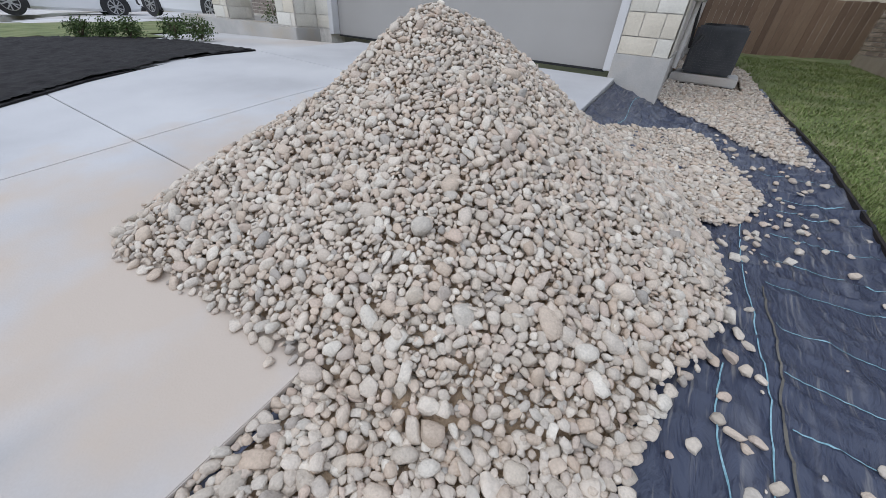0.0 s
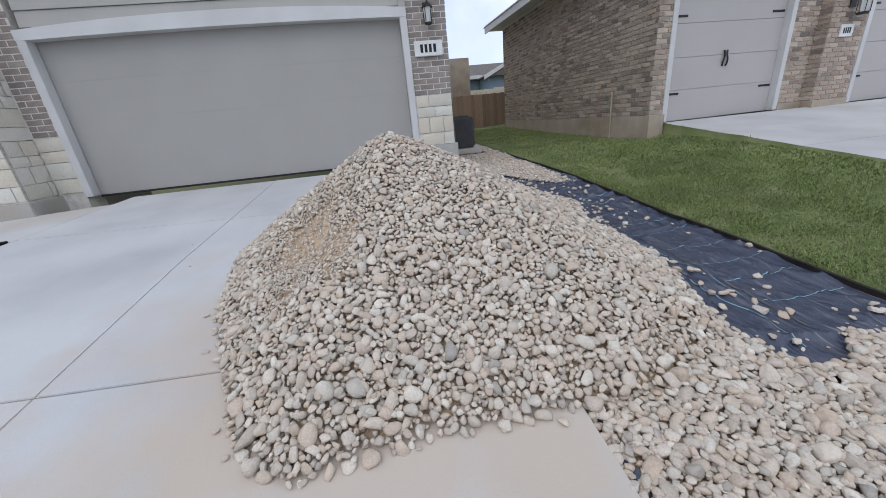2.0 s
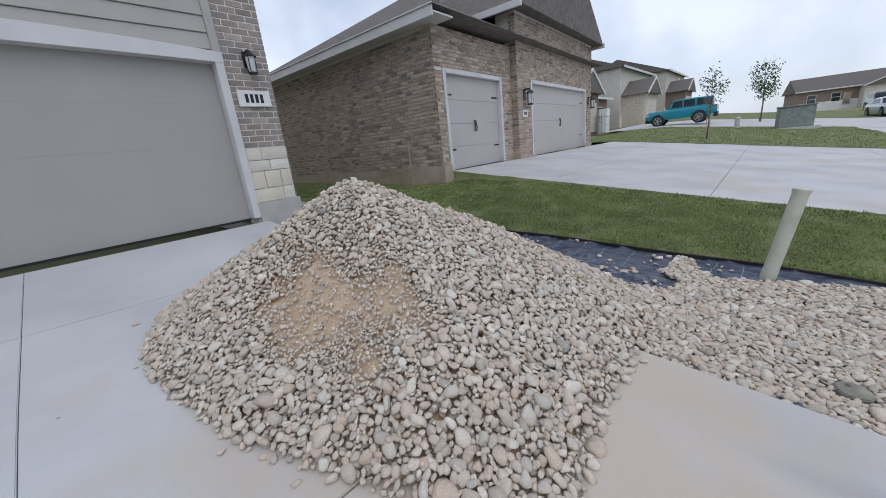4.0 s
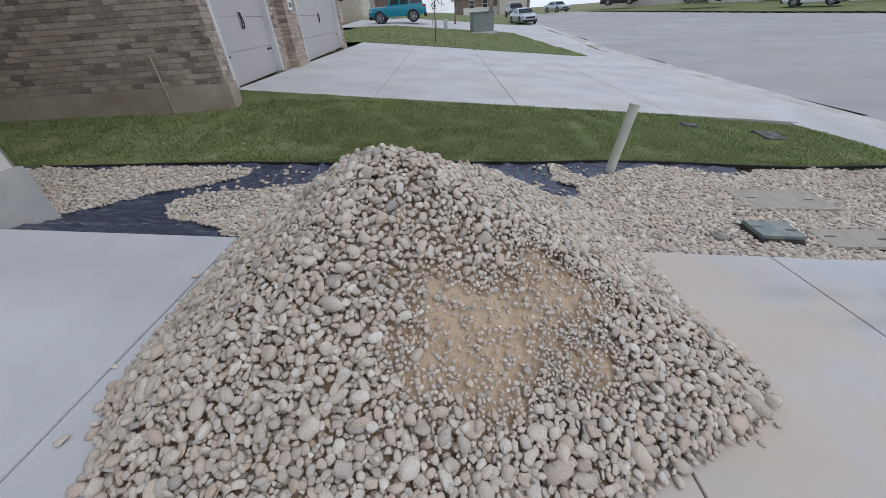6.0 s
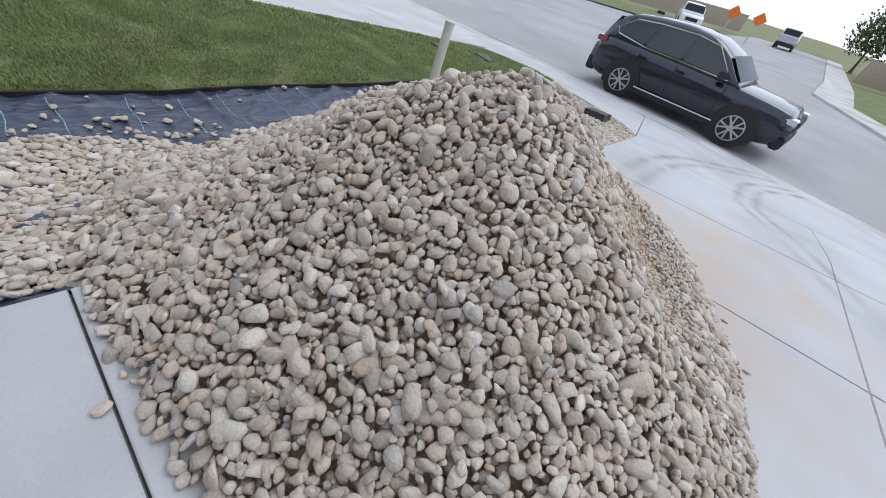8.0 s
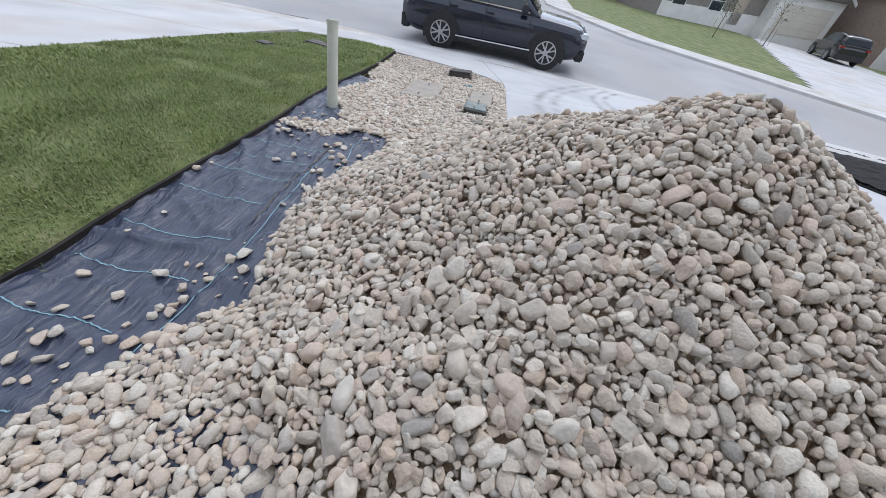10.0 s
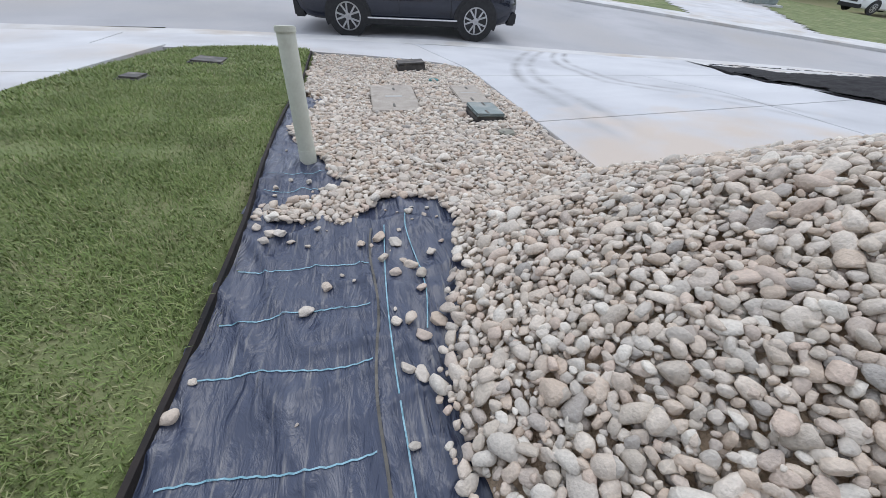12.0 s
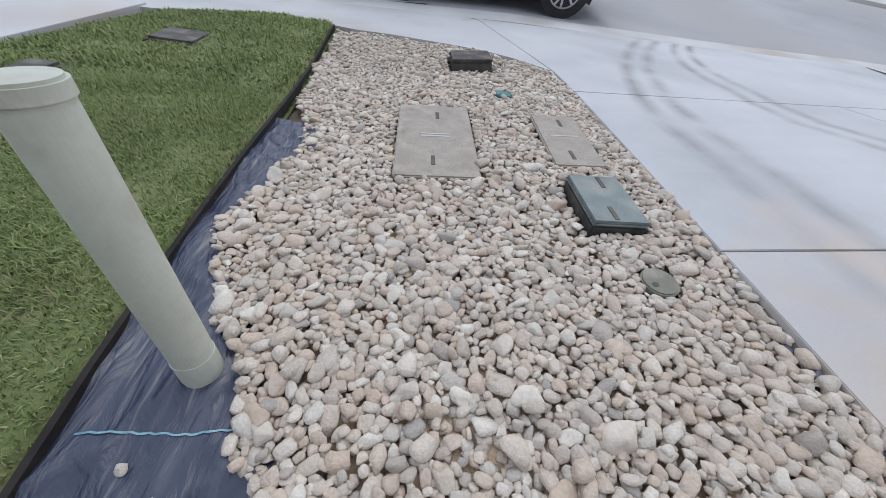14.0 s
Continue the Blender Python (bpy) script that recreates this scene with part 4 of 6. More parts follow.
cover_box("meter_box", (0.62, 1.01, -4.75, -4.38), 0.07, 0.14, M["dark_plastic"], "dark raised meter box lid among the rocks", (3, 3), 0.03)
cover_box("meter_cover", (0.94, 1.42, -3.45, -2.53), 0.004, 0.12, M["lid_concrete"], "large dusty tan utility cover in the rocks", (0, 0), 0.008, 2)
cover_box("meter_cover", (0.2, 0.51, -3.33, -2.66), 0.006, 0.12, M["lid_concrete"], "small dusty tan utility cover in the rocks", (0, 0), 0.008, 1)
cover_box("valve_box", (0.25, 0.53, -2.48, -2.07), 0.05, 0.12, M["green_plastic"], "grey-green plastic valve box lid", (2, -2), 0.025)
for (cx, cy, r, m, lab) in ((0.34, -1.79, 0.072, "olive_plastic", "round olive-grey valve cover among the rocks"), (0.61, -3.82, 0.065, "teal_plastic", "round teal valve cap among the rocks")):
    e = group_of("valve_cover", (cx, cy, gz(cx, cy) - 0.024), lab, "utility cover")
    e.rotation_euler = (radians(5), 0, 0)
    part("lid", bm_cyl(0, 0, -0.03, 0.012, r, seg=28, bevel=0.006), M[m], e)
    part("keyhole", bm_cyl(0.03, 0.02, 0.0, 0.014, 0.012, seg=12), M["joint"], e)
for a, b, c, d in LAWN_PATCHES:
    e = group_of("lawn_cover", ((a + b) / 2, (c + d) / 2, gz((a + b) / 2, (c + d) / 2) + 0.032), "grey utility cover sunk in the lawn", "utility cover")
    e.rotation_euler = (radians(6.9), radians(-5), 0)
    part("lid", bm_box(-(b - a) / 2, (b - a) / 2, -(d - c) / 2, (d - c) / 2, -0.06, 0.012, 0.02), M["dark_plastic"], e)
    part("rim", bm_box(-(b - a) / 2 - 0.02, (b - a) / 2 + 0.02, -(d - c) / 2 - 0.02, (d - c) / 2 + 0.02, -0.08, -0.01, 0.01), M["dark_plastic"], e)

# ---- masonry ----


def brick_wall(name_parent, origin, along, normal, length, height, brick=(0.195, 0.067), joint=0.013, proud=0.005, mats=("brick_n", "brick_n_mass"), nearest=0, skip=None, seed=1, soldier=()):
    """Running-bond bricks over a backing. along and normal: unit plan directions. The first `nearest` bricks are pieces of their own."""
    rng = np.random.RandomState(seed)
    ax, ay = along
    nx, ny = normal
    bl, bh = brick
    rows = int(height / (bh + joint))
    vs, fs, made = [], [], 0
    shared = None
    for r in range(rows):
        z = r * (bh + joint) + joint
        u = -(bl / 2 + joint / 2) if r % 2 else 0.0
        while u < length:
            a, b = max(u, 0), min(u + bl, length)
            u += bl + joint
            if b - a < 0.03 or (skip and skip(a, b, z, z + bh)):
                continue
            p = proud + rng.uniform(-0.002, 0.003)
            c = [(a, z), (b, z), (b, z + bh), (a, z + bh)]
            e = 0.003
            out = [(a + e, z + e), (b - e, z + e), (b - e, z + bh - e), (a + e, z + bh - e)]
            pts = [(ax * q[0], ay * q[0], q[1]) for q in c] + [(ax * q[0] + nx * p, ay * q[0] + ny * p, q[1]) for q in out]
            base = len(vs)
            if made < nearest and abs(b - a - bl) < 1e-6:
                if shared is None:
                    me = bpy.data.meshes.new("brick")
                    x0, z0 = pts[0][0], pts[0][2]
                    q0 = Vector((ax * a, ay * a, z))
                    me.from_pydata([tuple(Vector(k) - q0) for k in pts], [], [(0, 1, 5, 4), (1, 2, 6, 5), (2, 3, 7, 6), (3, 0, 4, 7), (4, 5, 6, 7)])
                    me.materials.append(M[mats[0]])
                    shared = me
                ob = new("brick", shared)
                ob.location = Vector(origin) + Vector((ax * a, ay * a, z))
                ob.parent = name_parent
                made += 1
                continue
            vs += pts
            fs += [(base, base + 1, base + 5, base + 4), (base + 1, base + 2, base + 6, base + 5), (base + 2, base + 3, base + 7, base + 6), (base + 3, base, base + 4, base + 7), (base + 4, base + 5, base + 6, base + 7)]
    if vs:
        me = bpy.data.meshes.new("bricks")
        me.from_pydata(vs, [], fs)
        me.materials.append(M[mats[1]])
        ob = new("bricks", me)
        ob.location = origin
        ob.parent = name_parent
        tagged(ob, kind="stuff")


def ashlar(parent, origin, along, normal, length, height, seed, rows=(0.19, 0.24, 0.15, 0.21), proud=0.042):
    """Rough white limestone blocks in courses, each its own piece."""
    rng = np.random.RandomState(seed)
    z, k = 0.0, 0
    while z < height - 0.02:
        h = min(rows[k % len(rows)] * rng.uniform(0.9, 1.1), height - z)
        if height - z - h < 0.06:
            h = height - z
        u = 0.0
        while u < length - 0.01:
            w = min(rng.uniform(0.18, 0.50), length - u)
            if length - u - w < 0.09:
                w = length - u
            bm = bmesh.new()
            bmesh.ops.create_grid(bm, x_segments=4, y_segments=3, size=0.5)
            g = 0.005
            for v in bm.verts:
                a, b = v.co.x + 0.5, v.co.y + 0.5
                rim = min(a, 1 - a, b, 1 - b) < 1e-4
                d = 0.012 if rim else 0.5 * proud * rng.uniform(0.75, 1.3)
                uu, zz = u + g + a * (w - 2 * g), z + g + b * (h - 2 * g)
                v.co = Vector((along[0] * uu + normal[0] * d, along[1] * uu + normal[1] * d, zz)) + Vector(origin)
            if along[0] * normal[1] - along[1] * normal[0] > 0:
                bmesh.ops.reverse_faces(bm, faces=bm.faces)
            part("block", bm, M["limestone"], parent, smooth=True)
            u += w
        z += h
        k += 1


def wall_block(name, x0, x1, y0, y1, z0, z1, material, label="", parent=None):
    bm = bm_box(x0, x1, y0, y1, z0, z1)
    if parent:
        return part(name, bm, material, parent, label)
    return tagged(link_mesh(name, bm, material), label, "wall", kind="structure")


# ---- the house with the double garage ----
FA, ZF, HX = 4.05, 0.52, 0.50          # front plane, garage floor
DX0, DX1, DTOP = -5.02, -0.18, 2.60
house = group_of("brick_house", (0, 0, 0), "house with greige double garage door and stone base", "house")
wall_block("header_wall", DX0 - 0.02, DX1 + 0.08, FA + 0.05, FA + 0.3, DTOP + 0.02, 5.4, M["siding"], "", house)
wall_block("pier_core", DX1 + 0.08, HX, FA + 0.02, FA + 0.4, 0.2, 5.4, M["mortar"], "", house)
wall_block("side_wall", HX - 0.24, HX - 0.01, FA + 0.4, 14.0, 0.75, 5.4, M["mortar"], "", house)
wall_block("side_foundation", HX - 0.26, HX + 0.005, FA + 0.4, 14.0, 0.1, 0.75, M["foundation_grey"], "", house)
wall_block("pier_foundation", DX1 + 0.09, HX + 0.04, FA - 0.03, FA + 0.42, 0.05, 0.745, M["foundation_grey"], "grey concrete foundation stub", house)
ashlar(house, (DX1 + 0.10, FA + 0.018, 0.745), (1, 0), (0, -1), HX - DX1 - 0.10, 0.755, 3)
ashlar(house, (HX + 0.001, FA, 0.745), (0, 1), (1, 0), 0.42, 0.755, 4)
brick_wall(house, (DX1 + 0.10, FA + 0.02, 1.50), (1, 0), (0, -1), HX - DX1 - 0.10, 2.2, mats=("brick_a", "brick_a"), nearest=120, seed=2)
brick_wall(house, (HX + 0.001, FA + 0.02, 1.50), (0, 1), (1, 0), 4.0, 2.2, mats=("brick_a", "brick_a"), nearest=0, seed=3)
# garage door: four sections with fine grooves and a flat trim round it
door = part("garage_door", bm_box(DX0, DX1, FA + 0.16, FA + 0.20, ZF, DTOP + 0.05), M["door_paint"], house, "plain greige sectional garage door")
for k in range(4):
    h = (DTOP + 0.02 - ZF) / 4
    part("section", bm_box(DX0 + 0.005, DX1 - 0.005, FA + 0.135, FA + 0.165, ZF + k * h + 0.02 * (k == 0), ZF + (k + 1) * h - 0.0006, 0.0006), M["door_paint"], door)
part("bottom_seal", bm_box(DX0, DX1, FA + 0.13, FA + 0.17, ZF - 0.01, ZF + 0.02), M["black_metal"], door)
for x0, x1 in ((DX0 - 0.11, DX0), (DX1, DX1 + 0.10)):
    part("door_trim", bm_box(x0, x1, FA - 0.015, FA + 0.14, ZF + 0.02, DTOP + 0.09, 0.006), M["trim"], house)
bm = bmesh.new()
prev = None
for k in range(25):                                         # gently arched head trim
    u = k / 24
    x = DX0 - 0.11 + (DX1 - DX0 + 0.21) * u
    rise = 0.10 * (1 - (2 * u - 1) ** 2)
    ring = [bm.verts.new(p) for p in ((x, FA - 0.02, DTOP - 0.02 + rise * 0.3), (x, FA - 0.02, DTOP + 0.10 + rise), (x, FA + 0.14, DTOP + 0.10 + rise), (x, FA + 0.14, DTOP - 0.02 + rise * 0.3))]
    if prev:
        for i in range(4):
            bm.faces.new((prev[i], prev[(i + 1) % 4], ring[(i + 1) % 4], ring[i]))
    prev = ring
bmesh.ops.recalc_face_normals(bm, faces=bm.faces)
part("head_trim", bm, M["trim"], house)
for k in range(9):
    z = DTOP + 0.13 + k * 0.19
    bm = bm_box(DX0 - 0.02, DX1 + 0.0, FA + 0.01, FA + 0.05, z, z + 0.186, 0.003)
    for v in bm.verts:
        if v.co.z > z + 0.1:
            v.co.y += 0.018 if v.co.y < FA + 0.03 else 0
    part("siding_board", bm, M["siding"], house)
part("corner_board", bm_box(DX1, DX1 + 0.10, FA - 0.005, FA + 0.06, DTOP + 0.1, 4.4, 0.004), M["siding"], house)
# left of the garage: short return wall, stone pillars and porch
LX = DX0 - 0.11
wall_block("return_wall", LX - 0.35, LX, FA + 0.02, FA + 0.35, 0.2, 5.4, M["mortar"], "", house)
ashlar(house, (LX - 0.33, FA + 0.018, 0.62), (1, 0), (0, -1), 0.33, 0.78, 6)
brick_wall(house, (LX - 0.33, FA + 0.02, 1.40), (1, 0), (0, -1), 0.33, 2.4, mats=("brick_a", "brick_a"), nearest=40, seed=5)
for px in (LX - 0.86, LX - 2.9):
    pillar = part("porch_pillar", bm_box(px, px + 0.5, FA - 0.45, FA + 0.1, 0.2, 3.6), M["mortar"], house, "square pillar of rough white limestone")
    for org, al, no, ln_ in (((px, FA - 0.452, 0.62), (1, 0), (0, -1), 0.5), ((px + 0.502, FA - 0.45, 0.62), (0, 1), (1, 0), 0.5), ((px - 0.002, FA + 0.05, 0.62), (0, -1), (-1, 0), 0.5)):
        ashlar(pillar, org, al, no, ln_, 2.98, int(px * 10) % 50 + int(ln_ * 10))
part("porch_step", bm_box(LX - 4.2, LX - 0.3, FA - 0.52, FA + 2.0, 0.15, 0.60, 0.01), M["foundation_grey"], house, "grey concrete porch slab")
wall_block("porch_back_wall", LX - 6.0, LX - 0.35, FA + 1.7, FA + 1.9, 0.2, 5.0, M["mortar"], "", house)
brick_wall(house, (LX - 6.0, FA + 1.7, 0.62), (1, 0), (0, -1), 5.6, 2.6, mats=("brick_a", "brick_a"), seed=8)
ashlar(house, (LX - 4.4, FA + 0.6, 0.3), (1, 0), (0, -1), 1.1, 1.2, 12)
# roof over the garage
bm = bmesh.new()
rv = [bm.verts.new(p) for p in ((-5.9, 3.6, 5.2), (0.95, 3.6, 5.2), (0.95, 14.4, 5.2), (-5.9, 14.4, 5.2), (-2.5, 6.8, 7.4), (-2.5, 11.4, 7.4))]
for f in ((0, 1, 4), (1, 2, 5, 4), (2, 3, 5), (3, 0, 4, 5), (3, 2, 1, 0)):
    bm.faces.new([rv[i] for i in f])
part("roof", bm, M["roof"], house, "grey-brown shingle hip roof")


def coach_lamp(x, y, z, size=1.0, square=False):
    lamp = group_of("wall_lantern", (x, y, z), "black metal wall lantern with clear panes" if square else "black wall lantern with a peaked cap", "lantern", group="wall lanterns")
    s = size
    part("back_plate", bm_box(-0.05 * s, 0.05 * s, -0.02, 0.0, -0.06 * s, 0.14 * s, 0.004), M["black_metal"], lamp)
    part("arm", bm_box(-0.012, 0.012, -0.12 * s, -0.015, 0.12 * s, 0.145 * s, 0.004), M["black_metal"], lamp)
    part("glass", bm_cyl(0, -0.12 * s, -0.14 * s, 0.05 * s, 0.045 * s, 0.062 * s, seg=4 if square else 12), M["lamp_glass"], lamp, "frosted pale glass")
    part("cap", bm_cyl(0, -0.12 * s, 0.05 * s, 0.12 * s, 0.085 * s, 0.02 * s, seg=4 if square else 16), M["black_metal"], lamp)
    part("base", bm_cyl(0, -0.12 * s, -0.16 * s, -0.135 * s, 0.055 * s, seg=16, bevel=0.004), M["black_metal"], lamp)
    for k in range(4):
        a = k * math.pi / 2 + math.pi / 4
        part("bar", bm_box(math.cos(a) * 0.058 * s - 0.004, math.cos(a) * 0.058 * s + 0.004, -0.12 * s + math.sin(a) * 0.058 * s - 0.004, -0.12 * s + math.sin(a) * 0.058 * s + 0.004, -0.14 * s, 0.06 * s), M["black_metal"], lamp)
    return lamp


lg, lgn, lgl, lgb = shader("lantern_glass", 0.3, 0.0, 0.5)
lgb.inputs["Base Color"].default_value = (0.55, 0.56, 0.56, 1)
M["lamp_glass"] = lg
coach_lamp(0.22, FA, 2.60)
plaque = group_of("number_plaque", (0.20, FA - 0.002, 2.15), "white stone plaque with dark bars on brick", "plaque")
part("plate", bm_box(-0.215, 0.215, -0.03, 0.0, -0.105, 0.105, 0.008), M["white_paint"], plaque)
for k in range(4):
    part("bar", bm_box(-0.125 + k * 0.066, -0.085 + k * 0.066, -0.034, -0.029, -0.055, 0.055), M["ink"], plaque)

# ---- neighbour's brick house ----
NX, NF, NF2 = 4.50, 4.28, 4.08
NB_M = Matrix.Translation((4.42, 4.23, 0.70)) @ Matrix.Rotation(0.058, 4, "Z") @ Matrix.Translation((-4.86, -4.38, -0.50))
nb = group_of("brick_house", (0, 0, 0), "tan brick house with two pale garage doors", "house")
nb.matrix_world = NB_M
wall_block("side_core", NX + 0.01, NX + 0.2, NF + 0.1, 11.0, 0.3, 3.5, M["mortar"], "", nb)
wall_block("front_core", NX + 0.01, 4.78, NF + 0.01, NF + 0.25, 0.3, 3.5, M["mortar"], "", nb)
wall_block("lintel_core", 4.78, 7.32, NF + 0.01, NF + 0.25, 2.66, 3.5, M["mortar"], "", nb)
wall_block("link_core", 7.32, 7.92, NF + 0.01, NF + 0.25, 0.3, 3.5, M["mortar"], "", nb)
wall_block("pier_core", 7.91, 8.74, NF2 + 0.01, NF + 0.4, 0.2, 4.4, M["mortar"], "", nb)
wall_block("wide_lintel_core", 8.74, 13.86, NF2 + 0.01, NF2 + 0.3, 2.66, 4.4, M["mortar"], "", nb)
wall_block("end_pier_core", 13.85, 14.6, NF2 + 0.01, NF2 + 0.3, 0.2, 4.4, M["mortar"], "", nb)
wall_block("foundation_side", NX - 0.02, NX + 0.3, NF - 0.03, 11.0, -0.4, 0.64, M["foundation"], "tan rendered foundation", nb)
wall_block("foundation_front", NX + 0.3, 4.78, NF - 0.03, NF + 0.3, -0.4, 0.64, M["foundation"], "", nb)
wall_block("foundation_link", 7.34, 7.89, NF - 0.03, NF + 0.3, -0.3, 0.60, M["foundation"], "", nb)
wall_block("foundation_pier", 7.89, 8.75, NF2 - 0.03, NF + 0.3, -0.3, 0.60, M["foundation"], "", nb)
wall_block("foundation_end", 13.85, 14.63, NF2 - 0.03, NF2 + 0.3, -0.3, 0.60, M["foundation"], "", nb)
brick_wall(nb, (NX, 11.0, 0.64), (0, -1), (-1, 0), 11.0 - NF, 2.86, seed=11, nearest=0)
brick_wall(nb, (NX, NF, 0.64), (1, 0), (0, -1), 0.28, 2.06, seed=12, nearest=40)
brick_wall(nb, (NX, NF, 2.70), (1, 0), (0, -1), 3.4, 0.8, seed=13, nearest=60)
brick_wall(nb, (7.34, NF, 0.60), (1, 0), (0, -1), 0.55, 2.1, seed=19, nearest=60)
brick_wall(nb, (7.9, NF2, 0.60), (1, 0), (0, -1), 0.83, 3.7, seed=14, nearest=100)
brick_wall(nb, (7.895, NF, 0.60), (0, -1), (-1, 0), NF - NF2, 3.7, seed=15, nearest=60)
brick_wall(nb, (8.73, NF2, 2.70), (1, 0), (0, -1), 5.12, 1.6, seed=16)
brick_wall(nb, (13.85, NF2, 0.60), (1, 0), (0, -1), 0.75, 3.7, seed=17)
brick_wall(nb, (14.615, NF2, 0.60), (0, 1), (1, 0), 6.0, 3.7, seed=18)


def carriage_door(parent, x0, x1, y, z0, z1, rows, handles):
    d = part("garage_door", bm_box(x0, x1, y + 0.12, y + 0.16, z0, z1), M["door_light"], parent, "pale greige garage door with black strap hinges")
    h = (z1 - z0) / rows
    for k in range(rows):
        part("section", bm_box(x0 + 0.004, x1 - 0.004, y + 0.10, y + 0.125, z0 + k * h, z0 + (k + 1) * h - 0.004, 0.003), M["door_light"], d)
    for hx in handles:
        for s in (-1, 1):
            bm = bmesh.new()
            prev = None
            for k in range(9):
                u = k / 8
                cx, cz = hx + s * (0.035 + 0.012 * math.sin(u * 6.28)), z0 + (z1 - z0) * 0.47 + 0.13 * (2 * u - 1)
                cy = y + 0.085 - 0.02 * math.sin(u * math.pi)
                ring = [bm.verts.new((cx + a, cy + b, cz)) for a, b in ((-0.012, -0.008), (0.012, -0.008), (0.012, 0.008), (-0.012, 0.008))]
                if prev:
                    for i in range(4):
                        bm.faces.new((prev[i], prev[(i + 1) % 4], ring[(i + 1) % 4], ring[i]))
                else:
                    bm.faces.new(ring)
                prev = ring
            bm.faces.new(prev[::-1])
            part("handle", bm, M["black_metal"], d)
    for zz in (0.22, 0.80):
        for x, s in ((x0, 1), (x1, -1)):
            a, b = sorted((x + s * 0.03, x + s * 0.30))
            zc = z0 + (z1 - z0) * zz
            part("strap_hinge", bm_box(a, b, y + 0.09, y + 0.103, zc - 0.018, zc + 0.018, 0.004), M["black_metal"], d)
    for a, b, c, e in ((x0 - 0.10, x0, z0, z1 + 0.1), (x1, x1 + 0.10, z0, z1 + 0.1)):
        part("door_trim", bm_box(a, b, y - 0.02, y + 0.13, c, e, 0.005), M["trim"], parent)
    part("head_trim", bm_box(x0, x1, y - 0.02, y + 0.13, z1, z1 + 0.1, 0.005), M["trim"], parent)
    return d


carriage_door(nb, 4.86, 7.24, NF, 0.50, 2.60, 4, (6.05,))
carriage_door(nb, 8.84, 13.76, NF2, 0.50, 2.60, 4, (11.3,))
for lx in (8.3, 14.2):
    lamp = coach_lamp(lx, NF2, 2.2, 1.5, True)
    lamp.matrix_world = NB_M @ Matrix.Translation((lx, NF2, 2.2))
nplaq = group_of("number_plaque", (8.3, NF2, 1.75), "small white plaque with dark bars on brick", "plaque")
nplaq.matrix_world = NB_M @ Matrix.Translation((8.3, NF2, 1.75))
part("plate", bm_box(-0.15, 0.15, -0.025, 0, -0.1, 0.1, 0.006), M["white_paint"], nplaq)
for k in range(4):
    part("bar", bm_box(-0.09 + k * 0.048, -0.06 + k * 0.048, -0.028, -0.024, -0.045, 0.045), M["ink"], nplaq)
# eaves, soffit and roof
part("side_fascia", bm_box(NX - 0.48, NX - 0.44, NF - 0.45, 11.4, 3.44, 3.66), M["trim"], nb)
part("side_soffit", bm_box(NX - 0.44, NX + 0.2, NF - 0.45, 11.4, 3.50, 3.53), M["trim"], nb)
bm = bmesh.new()
rv = [bm.verts.new(p) for p in ((NX - 0.5, NF - 0.5, 3.62), (15.1, NF - 0.5, 3.62), (15.1, 11.5, 3.62), (NX - 0.5, 11.5, 3.62), (8.6, 7.2, 6.2), (10.2, 8.2, 6.2))]
for f in ((0, 1, 5, 4), (1, 2, 5), (2, 3, 4, 5), (3, 0, 4), (3, 2, 1, 0)):
    bm.faces.new([rv[i] for i in f])
part("roof", bm, M["roof"], nb, "grey-brown shingle roof")
bm = bmesh.new()
rv = [bm.verts.new(p) for p in ((7.5, NF2 - 0.35, 4.35), (15.0, NF2 - 0.35, 4.35), (15.0, 9, 4.35), (7.5, 9, 4.35), (11.25, NF2 - 0.35, 6.9), (11.25, 9, 6.9))]
for f in ((0, 1, 4), (1, 2, 5, 4), (2, 3, 5), (3, 0, 4, 5), (3, 2, 1, 0)):
    bm.faces.new([rv[i] for i in f])
part("gable_roof", bm, M["roof"], nb)
for x0, x1 in ((7.46, 7.54), (14.96, 15.04)):
    part("gable_fascia", bm_box(x0, x1, NF2 - 0.4, 9.0, 4.26, 4.42), M["trim"], nb)
wall_block("rear_wall", 2.6, 3.9, 13.0, 13.2, 0.4, 3.0, M["foundation"], "", nb)

# ---- vehicles ----
M["tyre"] = surf("tyre_rubber", [(0.015, 0.015, 0.016), (0.025, 0.025, 0.026)], 20, 0.85, 0.2)
M["alloy"] = surf("alloy_rim", [(0.45, 0.45, 0.46), (0.55, 0.55, 0.56)], 20, 0.3, 0.0, metallic=0.8)
M["chrome"] = surf("chrome_trim", [(0.70, 0.70, 0.71), (0.75, 0.75, 0.76)], 20, 0.15, 0.0, metallic=1.0)
M["cladding"] = surf("black_cladding", [(0.02, 0.02, 0.021), (0.03, 0.03, 0.031)], 20, 0.7, 0.1)
M["lamp_red"] = paint("tail_lamp_red", (0.22, 0.01, 0.012), 0.15, 1.0, 0.0)
M["lamp_clear"] = paint("head_lamp_clear", (0.55, 0.57, 0.60), 0.1, 1.0, 0.2)


def loft(rings, bm=None, closed=True):
    bm = bm or bmesh.new()
    prev = None
    for r in rings:
        cur = [bm.verts.new(p) for p in r]
        if prev:
            n = len(cur)
            for i in range(n if closed else n - 1):
                bm.faces.new((prev[i], prev[(i + 1) % n], cur[(i + 1) % n], cur[i]))
        elif closed:
            bm.faces.new(cur[::-1])
        prev = cur
    if closed:
        bm.faces.new(prev)
    bmesh.ops.recalc_face_normals(bm, faces=bm.faces)
    return bm


